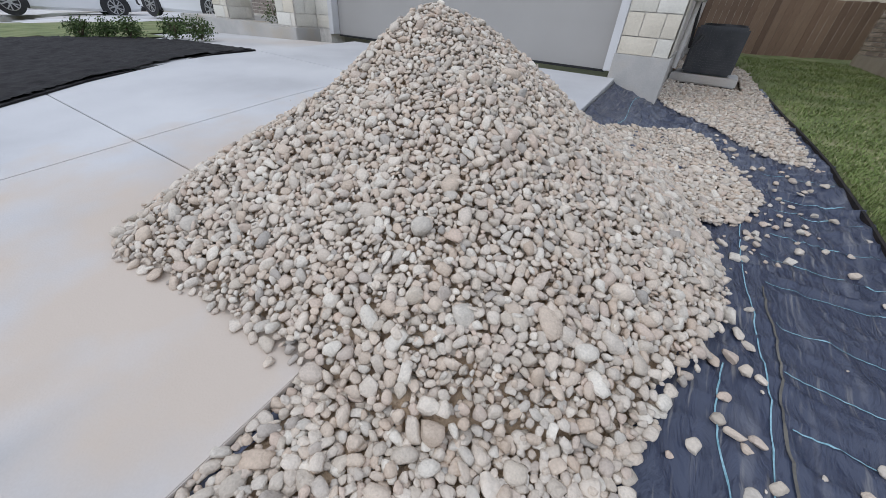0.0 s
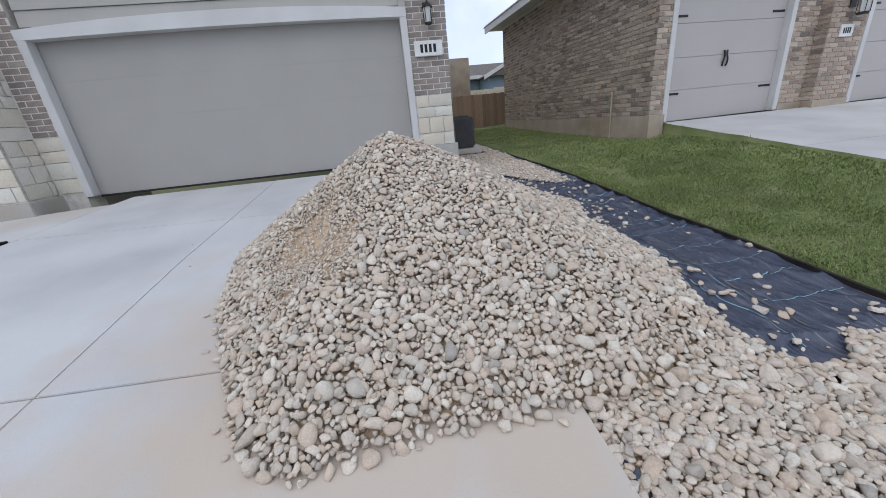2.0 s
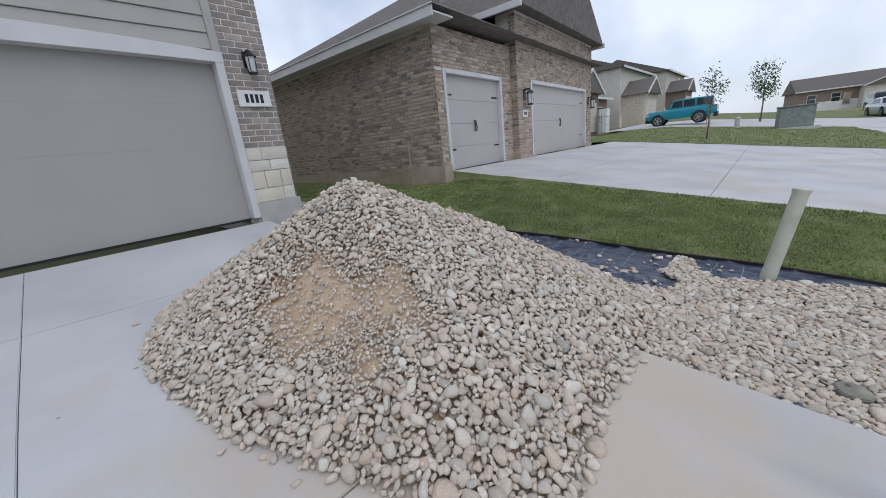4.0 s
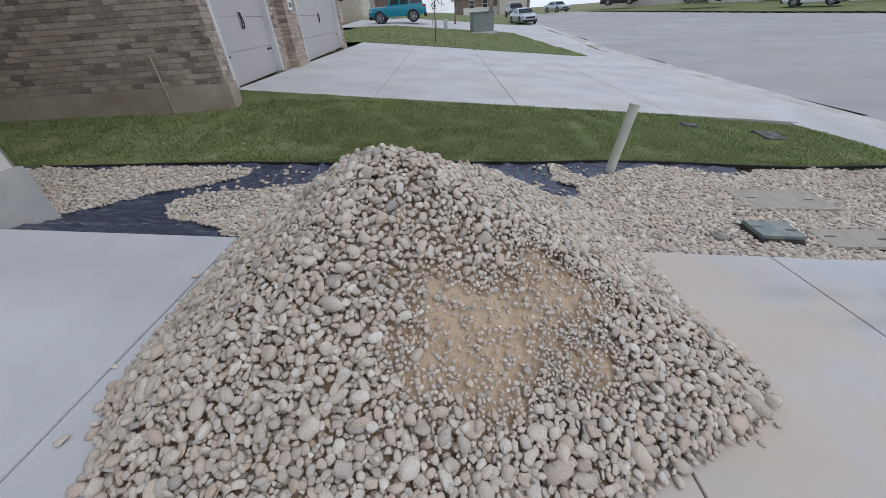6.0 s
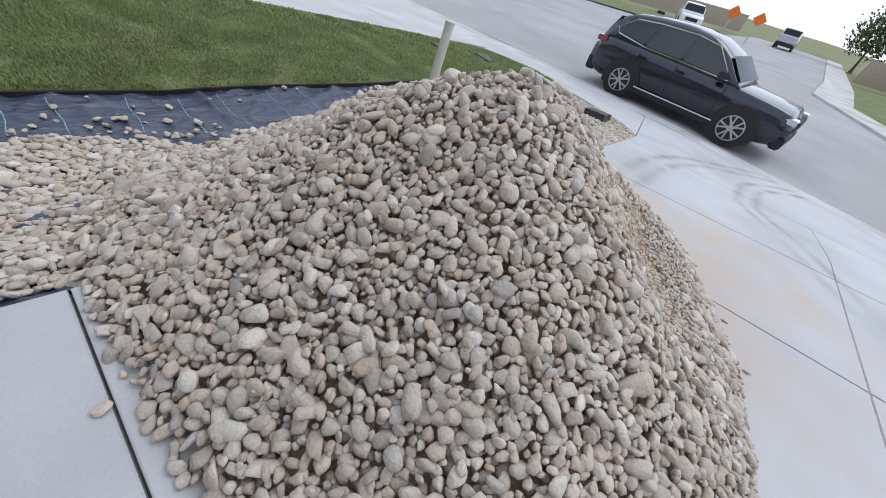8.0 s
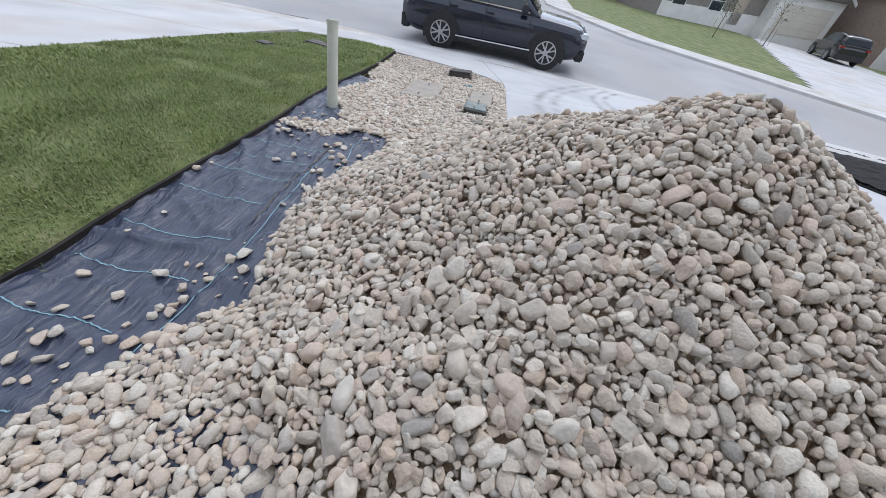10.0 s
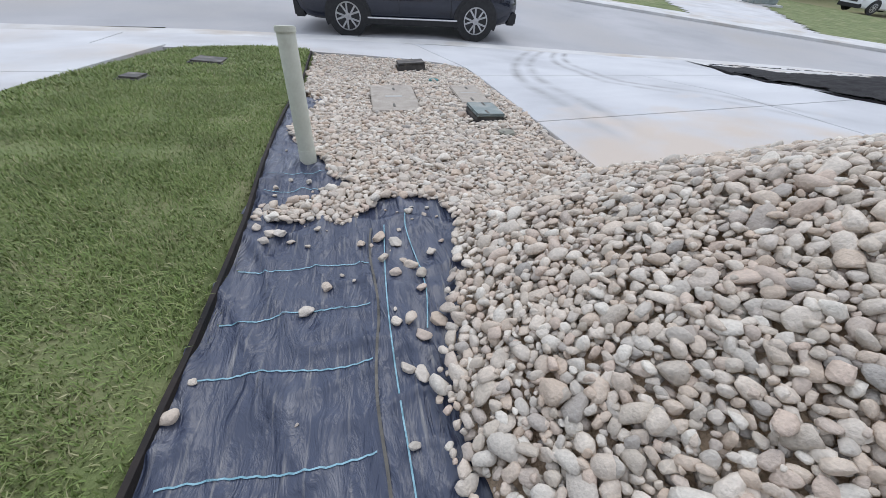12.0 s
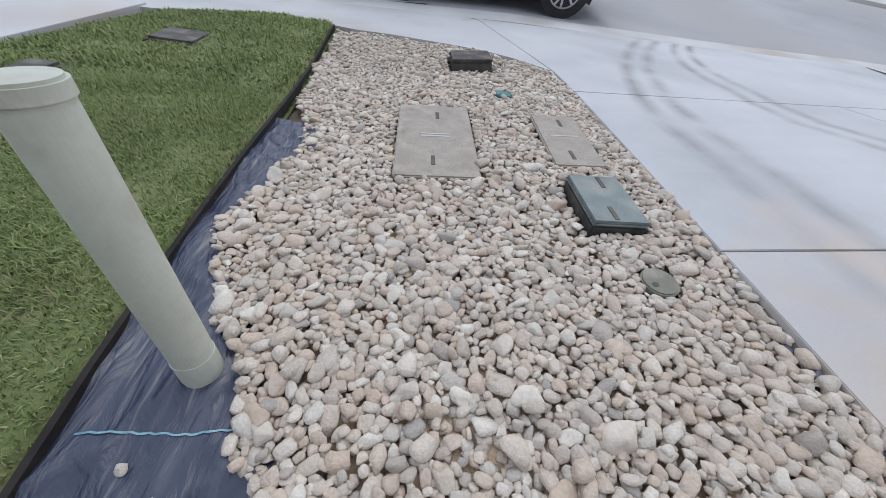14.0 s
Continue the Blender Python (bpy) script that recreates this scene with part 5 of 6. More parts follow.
def lerp_table(t, x):
    if x <= t[0][0]:
        return t[0][1:]
    for a, b in zip(t, t[1:]):
        if x <= b[0]:
            u = (x - a[0]) / (b[0] - a[0])
            return tuple(p + (q - p) * u for p, q in zip(a[1:], b[1:]))
    return t[-1][1:]


STYLES = {
    # body: x, bottom, shoulder height, half width; cabin: x, roof height, half width at roof (fractions of length, height, width)
    "suv": dict(body=[(-0.50, 0.26, 0.42, 0.40), (-0.485, 0.20, 0.52, 0.46), (-0.40, 0.15, 0.555, 0.495), (-0.28, 0.14, 0.58, 0.50), (-0.15, 0.14, 0.60, 0.50), (0.1, 0.14, 0.62, 0.50), (0.30, 0.15, 0.63, 0.50), (0.42, 0.17, 0.635, 0.49), (0.485, 0.21, 0.60, 0.46), (0.50, 0.25, 0.52, 0.44)],
                cabin=[(-0.235, 0.585, 0.44), (-0.12, 0.86, 0.385), (-0.03, 0.965, 0.37), (0.10, 1.0, 0.365), (0.25, 0.985, 0.36), (0.38, 0.945, 0.35), (0.43, 0.88, 0.37), (0.475, 0.63, 0.43)],
                windows=[[(-0.155, 0.64), (-0.06, 0.89), (0.035, 0.925), (0.04, 0.655)], [(0.055, 0.655), (0.05, 0.925), (0.21, 0.915), (0.235, 0.665)], [(0.25, 0.67), (0.225, 0.912), (0.335, 0.885), (0.40, 0.76), (0.395, 0.72)]], wheels=(-0.305, 0.272), r=0.35),
    "sedan": dict(body=[(-0.50, 0.22, 0.42, 0.40), (-0.485, 0.16, 0.52, 0.46), (-0.40, 0.12, 0.60, 0.49), (-0.25, 0.11, 0.63, 0.50), (0.1, 0.11, 0.66, 0.50), (0.35, 0.12, 0.68, 0.50), (0.46, 0.16, 0.68, 0.48), (0.50, 0.22, 0.55, 0.43)],
                  cabin=[(-0.24, 0.62, 0.45), (-0.08, 0.95, 0.37), (0.05, 1.0, 0.36), (0.18, 0.97, 0.36), (0.36, 0.70, 0.43)],
                  windows=[[(-0.17, 0.68), (-0.07, 0.90), (0.03, 0.93), (0.035, 0.69)], [(0.045, 0.69), (0.045, 0.93), (0.17, 0.90), (0.25, 0.70)]], wheels=(-0.30, 0.28), r=0.33),
    "boxy": dict(body=[(-0.50, 0.30, 0.50, 0.42), (-0.49, 0.26, 0.60, 0.44), (-0.30, 0.24, 0.62, 0.46), (-0.18, 0.24, 0.63, 0.48), (0.2, 0.24, 0.64, 0.48), (0.44, 0.26, 0.64, 0.48), (0.46, 0.30, 0.62, 0.46)],
                 cabin=[(-0.17, 0.63, 0.47), (-0.11, 0.96, 0.43), (-0.05, 1.0, 0.42), (0.2, 1.0, 0.42), (0.42, 0.98, 0.42), (0.45, 0.64, 0.46)],
                 windows=[[(-0.12, 0.68), (-0.09, 0.93), (0.03, 0.94), (0.035, 0.68)], [(0.055, 0.68), (0.055, 0.94), (0.20, 0.94), (0.205, 0.68)], [(0.23, 0.68), (0.23, 0.94), (0.41, 0.93), (0.42, 0.68)]], wheels=(-0.31, 0.27), r=0.40),
    "pickup": dict(body=[(-0.50, 0.24, 0.50, 0.45), (-0.49, 0.20, 0.58, 0.48), (-0.25, 0.18, 0.62, 0.50), (0.0, 0.18, 0.63, 0.50), (0.49, 0.20, 0.63, 0.49), (0.50, 0.26, 0.60, 0.48)],
                   cabin=[(-0.22, 0.62, 0.47), (-0.12, 0.96, 0.40), (-0.02, 1.0, 0.39), (0.08, 0.99, 0.40), (0.11, 0.63, 0.46)],
                   windows=[[(-0.15, 0.67), (-0.10, 0.92), (-0.02, 0.93), (-0.02, 0.67)], [(-0.005, 0.67), (-0.005, 0.93), (0.07, 0.92), (0.085, 0.67)]], wheels=(-0.31, 0.28), r=0.38),
}


def car(name, label, loc, yaw, L, W, H, colour, style, fine=False, group=""):
    st = STYLES[style]
    c = group_of(name, loc, label, "car", yaw, group)
    pm = colour
    rings = []
    for k in range(25):
        x = -0.5 + k / 24
        zb, zs, hw = lerp_table(st["body"], x)
        zb, zs, hw = zb * H, zs * H, hw * W
        m = (zb + zs) / 2
        prof = [(hw * 0.90, zb), (hw * 0.97, zb + 0.08), (hw, m), (hw * 0.985, m + (zs - m) * 0.55), (hw * 0.93, zs - 0.015), (hw * 0.80, zs + 0.015), (0, zs + 0.035)]
        ring = [(x * L, y, z) for y, z in prof] + [(x * L, -y, z) for y, z in prof[-2::-1]]
        rings.append(ring)
    part("body", loft(rings), pm, c, smooth=fine)
    cab = st["cabin"]
    rings = []
    x0, x1 = cab[0][0], cab[-1][0]
    for k in range(21):
        x = x0 + (x1 - x0) * k / 20
        zr, hr = lerp_table(cab, x)
        _, zs, hw = lerp_table(st["body"], x)
        zr, hr, zs, hw = zr * H, hr * W, zs * H, hw * W * 0.925
        if zr < zs + 0.02:
            zr = zs + 0.02
        u = clamp((zr - zs) / (0.36 * H), 0, 1)
        hr = hw + (hr - hw) * u
        prof = [(hw, zs - 0.04), (hw, zs), (hr + 0.01, zr - 0.07 * u), (hr - 0.04, zr - 0.015 * u), (hr * 0.6, zr + 0.012), (0, zr + 0.02)]
        rings.append([(x * L, y, z) for y, z in prof] + [(x * L, -y, z) for y, z in prof[-2::-1]])
    part("cabin", loft(rings), pm, c, smooth=fine)

    def side(x, z):
        zr, hr = lerp_table(cab, x)
        _, zs, hw = lerp_table(st["body"], x)
        zr, hr, zs, hw = zr * H, hr * W, zs * H, hw * W * 0.925
        u = clamp((z - zs) / max(0.05, zr - 0.07 - zs), 0, 1)
        return hw + (hr + 0.01 - hw) * u * clamp((zr - zs) / (0.36 * H), 0, 1)

    for s in (1, -1):
        for w in st["windows"]:
            bm = bmesh.new()
            vs = [bm.verts.new((x * L, s * (side(x, z * H) + 0.006), z * H)) for x, z in w]
            f = bm.faces.new(vs)
            ret = bmesh.ops.extrude_face_region(bm, geom=[f])
            bmesh.ops.translate(bm, verts=[v for v in ret["geom"] if isinstance(v, bmesh.types.BMVert)], vec=(0, -s * 0.02, 0))
            bmesh.ops.recalc_face_normals(bm, faces=bm.faces)
            part("side_window", bm, M["glass"], c)
        if fine:
            line = [(-0.175, 0.655), (-0.065, 0.905), (0.04, 0.94), (0.22, 0.93), (0.345, 0.90), (0.415, 0.76), (0.40, 0.70), (0.24, 0.65), (0.05, 0.64), (-0.175, 0.625)]
            bm = bmesh.new()
            prev = None
            for x, z in line + line[:1]:
                y = s * (side(x, z * H) + 0.012)
                ring = [bm.verts.new((x * L, y + a, z * H + b)) for a, b in ((-0.012, -0.012), (0.004, -0.012), (0.004, 0.012), (-0.012, 0.012))]
                if prev:
                    for i in range(4):
                        bm.faces.new((prev[i], prev[(i + 1) % 4], ring[(i + 1) % 4], ring[i]))
                prev = ring
            bmesh.ops.recalc_face_normals(bm, faces=bm.faces)
            part("window_trim", bm, M["chrome"], c)
            for x in (0.045, 0.24, -0.19):
                hw = lerp_table(st["body"], x)[2] * W
                part("door_seam", bm_box(x * L - 0.004, x * L + 0.004, s * hw - 0.010, s * hw + 0.003, 0.22 * H, 0.60 * H), M["cladding"], c)
            for x in (0.02, 0.215):
                hw = lerp_table(st["body"], x)[2] * W
                part("door_handle", bm_box(x * L - 0.09, x * L + 0.09, s * hw * 0.985 - 0.01, s * hw * 0.985 + 0.03, 0.535 * H, 0.555 * H, 0.008), pm, c)
            part("wing_mirror", bm_box(-0.17 * L, -0.135 * L, min(s * 0.47 * W, s * 0.56 * W), max(s * 0.47 * W, s * 0.56 * W), 0.62 * H, 0.70 * H, 0.02), pm, c)
            part("sill", bm_box(-0.235 * L, 0.20 * L, min(s * 0.46 * W, s * 0.505 * W), max(s * 0.46 * W, s * 0.505 * W), 0.13 * H, 0.20 * H, 0.015), M["cladding"], c)
            part("sill_strip", bm_box(-0.22 * L, 0.19 * L, min(s * 0.50 * W, s * 0.508 * W), max(s * 0.50 * W, s * 0.508 * W), 0.195 * H, 0.21 * H), M["chrome"], c)
        a, b = sorted((s * 0.28 * W, s * 0.455 * W))
        part("head_lamp", bm_box(-0.497 * L, -0.44 * L, a, b, 0.44 * H, 0.50 * H, 0.015), M["lamp_clear"], c)
        a, b = sorted((s * 0.33 * W, s * 0.468 * W))
        part("tail_lamp", bm_box(0.44 * L, 0.497 * L, a, b, 0.55 * H, 0.62 * H, 0.015), M["lamp_red"], c)
    R = st["r"]
    for wx in st["wheels"]:
        for s in (1, -1):
            hw = lerp_table(st["body"], wx)[2] * W
            bm = bmesh.new()
            n, prev = 20, None
            for k in range(n + 1):
                a = math.pi * (-0.12 + 1.24 * k / n)
                ring = [bm.verts.new((wx * L + rr * math.cos(a), s * yy, R + rr * math.sin(a))) for rr, yy in ((R + 0.02, hw + 0.012), (R + 0.10, hw + 0.008), (R + 0.10, hw - 0.06), (R + 0.02, hw - 0.06))]
                if prev:
                    for i in range(4):
                        bm.faces.new((prev[i], prev[(i + 1) % 4], ring[(i + 1) % 4], ring[i]))
                prev = ring
            bmesh.ops.recalc_face_normals(bm, faces=bm.faces)
            part("arch_trim", bm, M["cladding"], c)
            # dark disc on the uncut body side stands for the wheel arch's shade
            bm = bm_cyl(0, 0, -0.02, 0.0, R + 0.03, seg=28)
            bmesh.ops.transform(bm, matrix=Matrix.Translation((wx * L, s * (hw + 0.003), R)) @ Matrix.Rotation(math.pi / 2 * s, 4, "X"), verts=bm.verts)
            part("arch_shadow_liner", bm, M["cladding"], c)
            wheel = new("wheel")
            wheel.parent = c
            wheel.location = (wx * L, s * (hw - 0.08), R)
            wheel.rotation_euler = (math.pi / 2 * s, 0, 0)
            part("tyre", bm_cyl(0, 0, -0.10, 0.10, R, seg=32, bevel=0.03), M["tyre"], wheel, smooth=False)
            rm = -0.105
            bm = bm_cyl(0, 0, rm - 0.003, rm + 0.02, R * 0.66, seg=28)
            part("rim_well", bm, M["cladding"], wheel)
            bm = bmesh.new()
            for k in range(5):
                for d in (-0.16, 0.16):
                    a = k * 2 * math.pi / 5 + d
                    b = k * 2 * math.pi / 5 + d * 1.6
                    p0, p1 = Vector((math.cos(k * 2 * math.pi / 5) * 0.05 + 0, math.sin(k * 2 * math.pi / 5) * 0.05, 0)), Vector((math.cos(b) * R * 0.66, math.sin(b) * R * 0.66, 0))
                    t = (p1 - p0).normalized().cross(Vector((0, 0, 1))) * 0.016
                    q = [bm.verts.new(v + Vector((0, 0, rm - 0.012))) for v in (p0 - t, p0 + t, p1 + t, p1 - t)]
                    r2 = [bm.verts.new(v + Vector((0, 0, rm + 0.01))) for v in (p0 - t, p0 + t, p1 + t, p1 - t)]
                    bm.faces.new(q)
                    for i in range(4):
                        bm.faces.new((q[i], r2[i], r2[(i + 1) % 4], q[(i + 1) % 4]))
            bm_cyl(0, 0, rm - 0.015, rm + 0.01, 0.06, seg=16, bm=bm)
            bmesh.ops.recalc_face_normals(bm, faces=bm.faces)
            part("rim", bm, M["alloy"], wheel)
            ring_bm = bmesh.new()
            prev = None
            for k in range(29):
                a = 2 * math.pi * k / 28
                rg = [ring_bm.verts.new((math.cos(a) * rr, math.sin(a) * rr, zz)) for rr, zz in ((R * 0.64, rm - 0.012), (R * 0.70, rm - 0.010), (R * 0.70, rm + 0.01), (R * 0.64, rm + 0.01))]
                if prev:
                    for i in range(4):
                        ring_bm.faces.new((prev[i], prev[(i + 1) % 4], rg[(i + 1) % 4], rg[i]))
                prev = rg
            bmesh.ops.recalc_face_normals(ring_bm, faces=ring_bm.faces)
            part("rim_lip", ring_bm, M["alloy"], wheel)
    # windscreen and rear window
    for (xa, za), (xb, zb_), inset in (((cab[0][0], cab[0][1]), (cab[1][0], cab[1][1]), 0.06), ((cab[-1][0], cab[-1][1]), (cab[-2][0], cab[-2][1]), 0.08)):
        bm = bmesh.new()
        sgn = -1 if xa < xb else 1
        pts = []
        for u in (0.16, 0.92):
            x, z = xa + (xb - xa) * u, za + (zb_ - za) * u
            h = side(x, z * H) - inset
            pts += [(x * L + sgn * 0.02, h, z * H + 0.035), (x * L + sgn * 0.02, -h, z * H + 0.035)]
        q = [bm.verts.new(p) for p in (pts[0], pts[1], pts[3], pts[2])]
        f = bm.faces.new(q)
        bmesh.ops.solidify(bm, geom=[f], thickness=0.01)
        part("windscreen" if sgn < 0 else "rear_window", bm, M["glass"], c)
    part("front_grille", bm_box(-0.502 * L, -0.485 * L, -0.26 * W, 0.26 * W, 0.34 * H, 0.47 * H, 0.01), M["cladding"], c)
    part("front_bumper", bm_box(-0.505 * L, -0.46 * L, -0.43 * W, 0.43 * W, 0.16 * H, 0.30 * H, 0.03), M["cladding"], c)
    part("rear_bumper", bm_box(0.46 * L, 0.507 * L, -0.44 * W, 0.44 * W, 0.17 * H, 0.36 * H, 0.03), M["cladding"] if style in ("suv", "boxy") else pm, c)
    if fine:
        part("roof_fin", bm_box(0.30 * L, 0.34 * L, -0.015, 0.015, 1.0 * H, 1.035 * H, 0.008), pm, c)
    return c


P_NAVY = paint("dark_navy_paint", (0.010, 0.014, 0.028))
P_BLACK = paint("black_paint", (0.010, 0.010, 0.012))
P_TEAL = paint("teal_paint", (0.0, 0.22, 0.30), 0.3, 0.6, 0.0)
P_SILVER = paint("silver_paint", (0.45, 0.48, 0.52), 0.3, 0.7, 0.5)
P_WHITE = paint("white_car_paint", (0.72, 0.73, 0.74), 0.3, 0.7, 0.0)


def park(x, y):
    return (x, y, gz(x, y) - 0.03)


car("suv", "dark navy compact suv parked along the street", park(0.40, -8.42), -5.0, 4.45, 1.84, 1.68, P_NAVY, "suv", True)
car("jeep", "teal boxy off-road car on the driveway opposite", (33.3, 4.3, gz(33.3, 4.3) + 0.02), -88, 4.7, 1.88, 1.85, P_TEAL, "boxy")
car("sedan", "silver sedan parked at the kerb", park(43.3, -8.0), 8, 4.7, 1.8, 1.45, P_SILVER, "sedan")
car("sedan", "silver-blue sedan further along the street", park(66, -17.5), 20, 4.7, 1.8, 1.45, P_SILVER, "sedan")
car("suv", "black suv parked far up the street", park(58, -9.5), 5, 4.8, 1.9, 1.75, P_BLACK, "suv")
car("sedan", "dark sedan on a sloping drive across the street", (58, -24, gz(58, -24) + 0.5), 60, 4.7, 1.8, 1.45, P_BLACK, "sedan")
car("suv", "large black suv on a drive across the street", (47, -29, gz(47, -29) + 0.6), 60, 5.1, 2.0, 1.9, P_BLACK, "suv")
car("suv", "white suv on a drive across the street", (38, -34, gz(38, -34) + 0.12), 38, 4.6, 1.85, 1.7, P_WHITE, "suv")
car("suv", "black suv on the drive across the street", (-24.2, -31.0, gz(-24.2, -31) + 0.05), 75, 4.8, 1.9, 1.75, P_BLACK, "suv")
car("suv", "white suv on a drive beside the trees", (-33.5, -22.0, gz(-33.5, -22) + 0.02), 172, 4.8, 1.9, 1.75, P_WHITE, "suv")
car("pickup", "white pickup truck at the far junction", park(9.3, -43), -72, 5.8, 2.0, 1.95, P_WHITE, "pickup")
car("van", "grey work truck far down the side street", park(2.2, -62), 90, 5.4, 2.0, 2.1, P_SILVER, "boxy")
car("sedan", "white sedan parked on the next drive", (-18.8, 4.2, gz(-18.8, 4.2) + 0.02), -100, 4.6, 1.82, 1.5, P_WHITE, "sedan")
car("sedan", "white sedan parked behind the porch", (-13.4, 6.4, gz(-13.4, 6.4) + 0.02), 10, 4.6, 1.82, 1.5, P_WHITE, "sedan")

# ---- houses further off ----
M["stucco"] = surf("pale_stucco", [(0.55, 0.51, 0.45), (0.62, 0.58, 0.52)], 1.5, 0.9, 0.2, 40, mottle=0.1)
M["far_brick"] = surf("far_brick_wall", [(0.20, 0.15, 0.12), (0.28, 0.21, 0.17), (0.17, 0.13, 0.11)], 6, 0.9, 0.4, 18, mottle=0.3)
M["far_stone"] = surf("far_stone_wall", [(0.52, 0.46, 0.37), (0.62, 0.56, 0.46), (0.44, 0.37, 0.29)], 4, 0.9, 0.4, 12, mottle=0.25)
M["grey_brick"] = surf("far_grey_brick", [(0.20, 0.18, 0.16), (0.28, 0.25, 0.225), (0.17, 0.155, 0.145)], 6, 0.9, 0.4, 18, mottle=0.3)
M["white_stucco"] = surf("white_stucco", [(0.68, 0.66, 0.63), (0.74, 0.72, 0.69)], 1.5, 0.9, 0.2, 40, mottle=0.08)
M["blue_siding"] = surf("blue_siding", [(0.20, 0.27, 0.34), (0.23, 0.30, 0.37)], 2, 0.7, 0.1, 40, mottle=0.08)
M["far_door"] = surf("cream_garage_door", [(0.58, 0.53, 0.46), (0.62, 0.57, 0.50)], 1.5, 0.6, 0.05, mottle=0.05)


def gable(bm, x0, x1, y0, y1, z, rise, over=0.35, along="x"):
    if along == "x":
        cs = [(x0 - over, y0 - over, z), (x1 + over, y0 - over, z), (x1 + over, y1 + over, z), (x0 - over, y1 + over, z), (x0 - over, (y0 + y1) / 2, z + rise), (x1 + over, (y0 + y1) / 2, z + rise)]
        fs = ((0, 1, 5, 4), (2, 3, 4, 5), (0, 4, 3), (1, 2, 5), (3, 2, 1, 0))
    else:
        cs = [(x0 - over, y0 - over, z), (x1 + over, y0 - over, z), (x1 + over, y1 + over, z), (x0 - over, y1 + over, z), ((x0 + x1) / 2, y0 - over, z + rise), ((x0 + x1) / 2, y1 + over, z + rise)]
        fs = ((0, 1, 4), (1, 2, 5, 4), (2, 3, 5), (3, 0, 4, 5), (3, 2, 1, 0))
    v = [bm.verts.new(c) for c in cs]
    for f in fs:
        bm.faces.new([v[i] for i in f])
    return bm


def far_house(label, x, y, z, yaw, w, d, h, rise, wall_m, front_m, garage=(0.55, 0.95), storeys=1, win=(0.12, 0.32), gable_m=None, out=2.2):
    """A house whose front faces its own -y, with a gabled garage wing, door, windows and shingle roof."""
    e = group_of("house", (x, y, z), label, "house", yaw)
    part("wall", bm_box(-w / 2, w / 2, 0, d, -1.0, h), wall_m, e)
    bm = gable(bmesh.new(), -w / 2, w / 2, 0, d, h, rise, 0.45, "x")
    part("roof", bm, M["roof"], e)
    part("fascia", bm_box(-w / 2 - 0.5, w / 2 + 0.5, -0.52, -0.46, h - 0.12, h + 0.1), M["trim"], e)
    g0, g1 = -w / 2 + garage[0] * w, -w / 2 + garage[1] * w
    wing = part("garage_wing", bm_box(g0, g1, -out, 0.3, -1.0, 2.8), front_m, e)
    bm = gable(bmesh.new(), g0, g1, -out, d / 2, 2.8, rise * 0.62, 0.4, "y")
    part("wing_roof", bm, M["roof"], e)
    bm = bmesh.new()
    v = [bm.verts.new(c) for c in ((g0, -out - 0.05, 2.75), (g1, -out - 0.05, 2.75), ((g0 + g1) / 2, -out - 0.05, 2.75 + rise * 0.55), (g0, -out + 0.05, 2.75), (g1, -out + 0.05, 2.75), ((g0 + g1) / 2, -out + 0.05, 2.75 + rise * 0.55))]
    for f in ((0, 1, 2), (5, 4, 3), (0, 2, 5, 3), (1, 4, 5, 2)):
        bm.faces.new([v[i] for i in f])
    part("gable_wall", bm, gable_m or front_m, e)
    for s in (0, 1):                                       # pale verge boards on the gable
        bm = bmesh.new()
        xa, xb = (g0 - 0.42, (g0 + g1) / 2) if s == 0 else (g1 + 0.42, (g0 + g1) / 2)
        v = [bm.verts.new(c) for c in ((xa, -out - 0.46, 2.62), (xa, -out - 0.46, 2.86), (xb, -out - 0.46, 2.86 + rise * 0.62), (xb, -out - 0.46, 2.66 + rise * 0.62), (xa, -out - 0.38, 2.62), (xa, -out - 0.38, 2.86), (xb, -out - 0.38, 2.86 + rise * 0.62), (xb, -out - 0.38, 2.66 + rise * 0.62))]
        for f in ((0, 1, 2, 3), (7, 6, 5, 4), (0, 4, 5, 1), (1, 5, 6, 2), (3, 2, 6, 7), (0, 3, 7, 4)):
            bm.faces.new([v[i] for i in f])
        bmesh.ops.recalc_face_normals(bm, faces=bm.faces)
        part("verge_board", bm, M["trim"], e)
    m = 0.10 * (g1 - g0)
    gd = part("garage_door", bm_box(g0 + m, g1 - m, -out - 0.06, -out, 0, 2.15), M["far_door"], e)
    for k in range(1, 4):
        part("groove", bm_box(g0 + m, g1 - m, -out - 0.068, -out - 0.058, k * 0.54 - 0.01, k * 0.54 + 0.01), M["siding"], gd)
    part("base_course", bm_box(-w / 2 - 0.04, g0, -0.06, 0.0, -1.0, 0.9), M["white_stucco"], e)
    for st in range(storeys):
        for u in win:
            xw = -w / 2 + u * w
            zc = 1.5 + st * 2.9
            wf = part("window", bm_box(xw - 0.62, xw + 0.62, -0.05, 0.02, zc - 0.8, zc + 0.8), M["trim"], e)
            for a in (-1, 1):
                part("pane", bm_box(xw - 0.54, xw + 0.54, -0.07, -0.03, zc + a * 0.37 - 0.33, zc + a * 0.37 + 0.33), M["glass"], wf)
    xd = -w / 2 + (win[-1] + garage[0]) / 2 * w
    part("front_door", bm_box(xd - 0.48, xd + 0.48, -0.06, 0.02, 0, 2.1), M["wood_pale"], e)
    return e


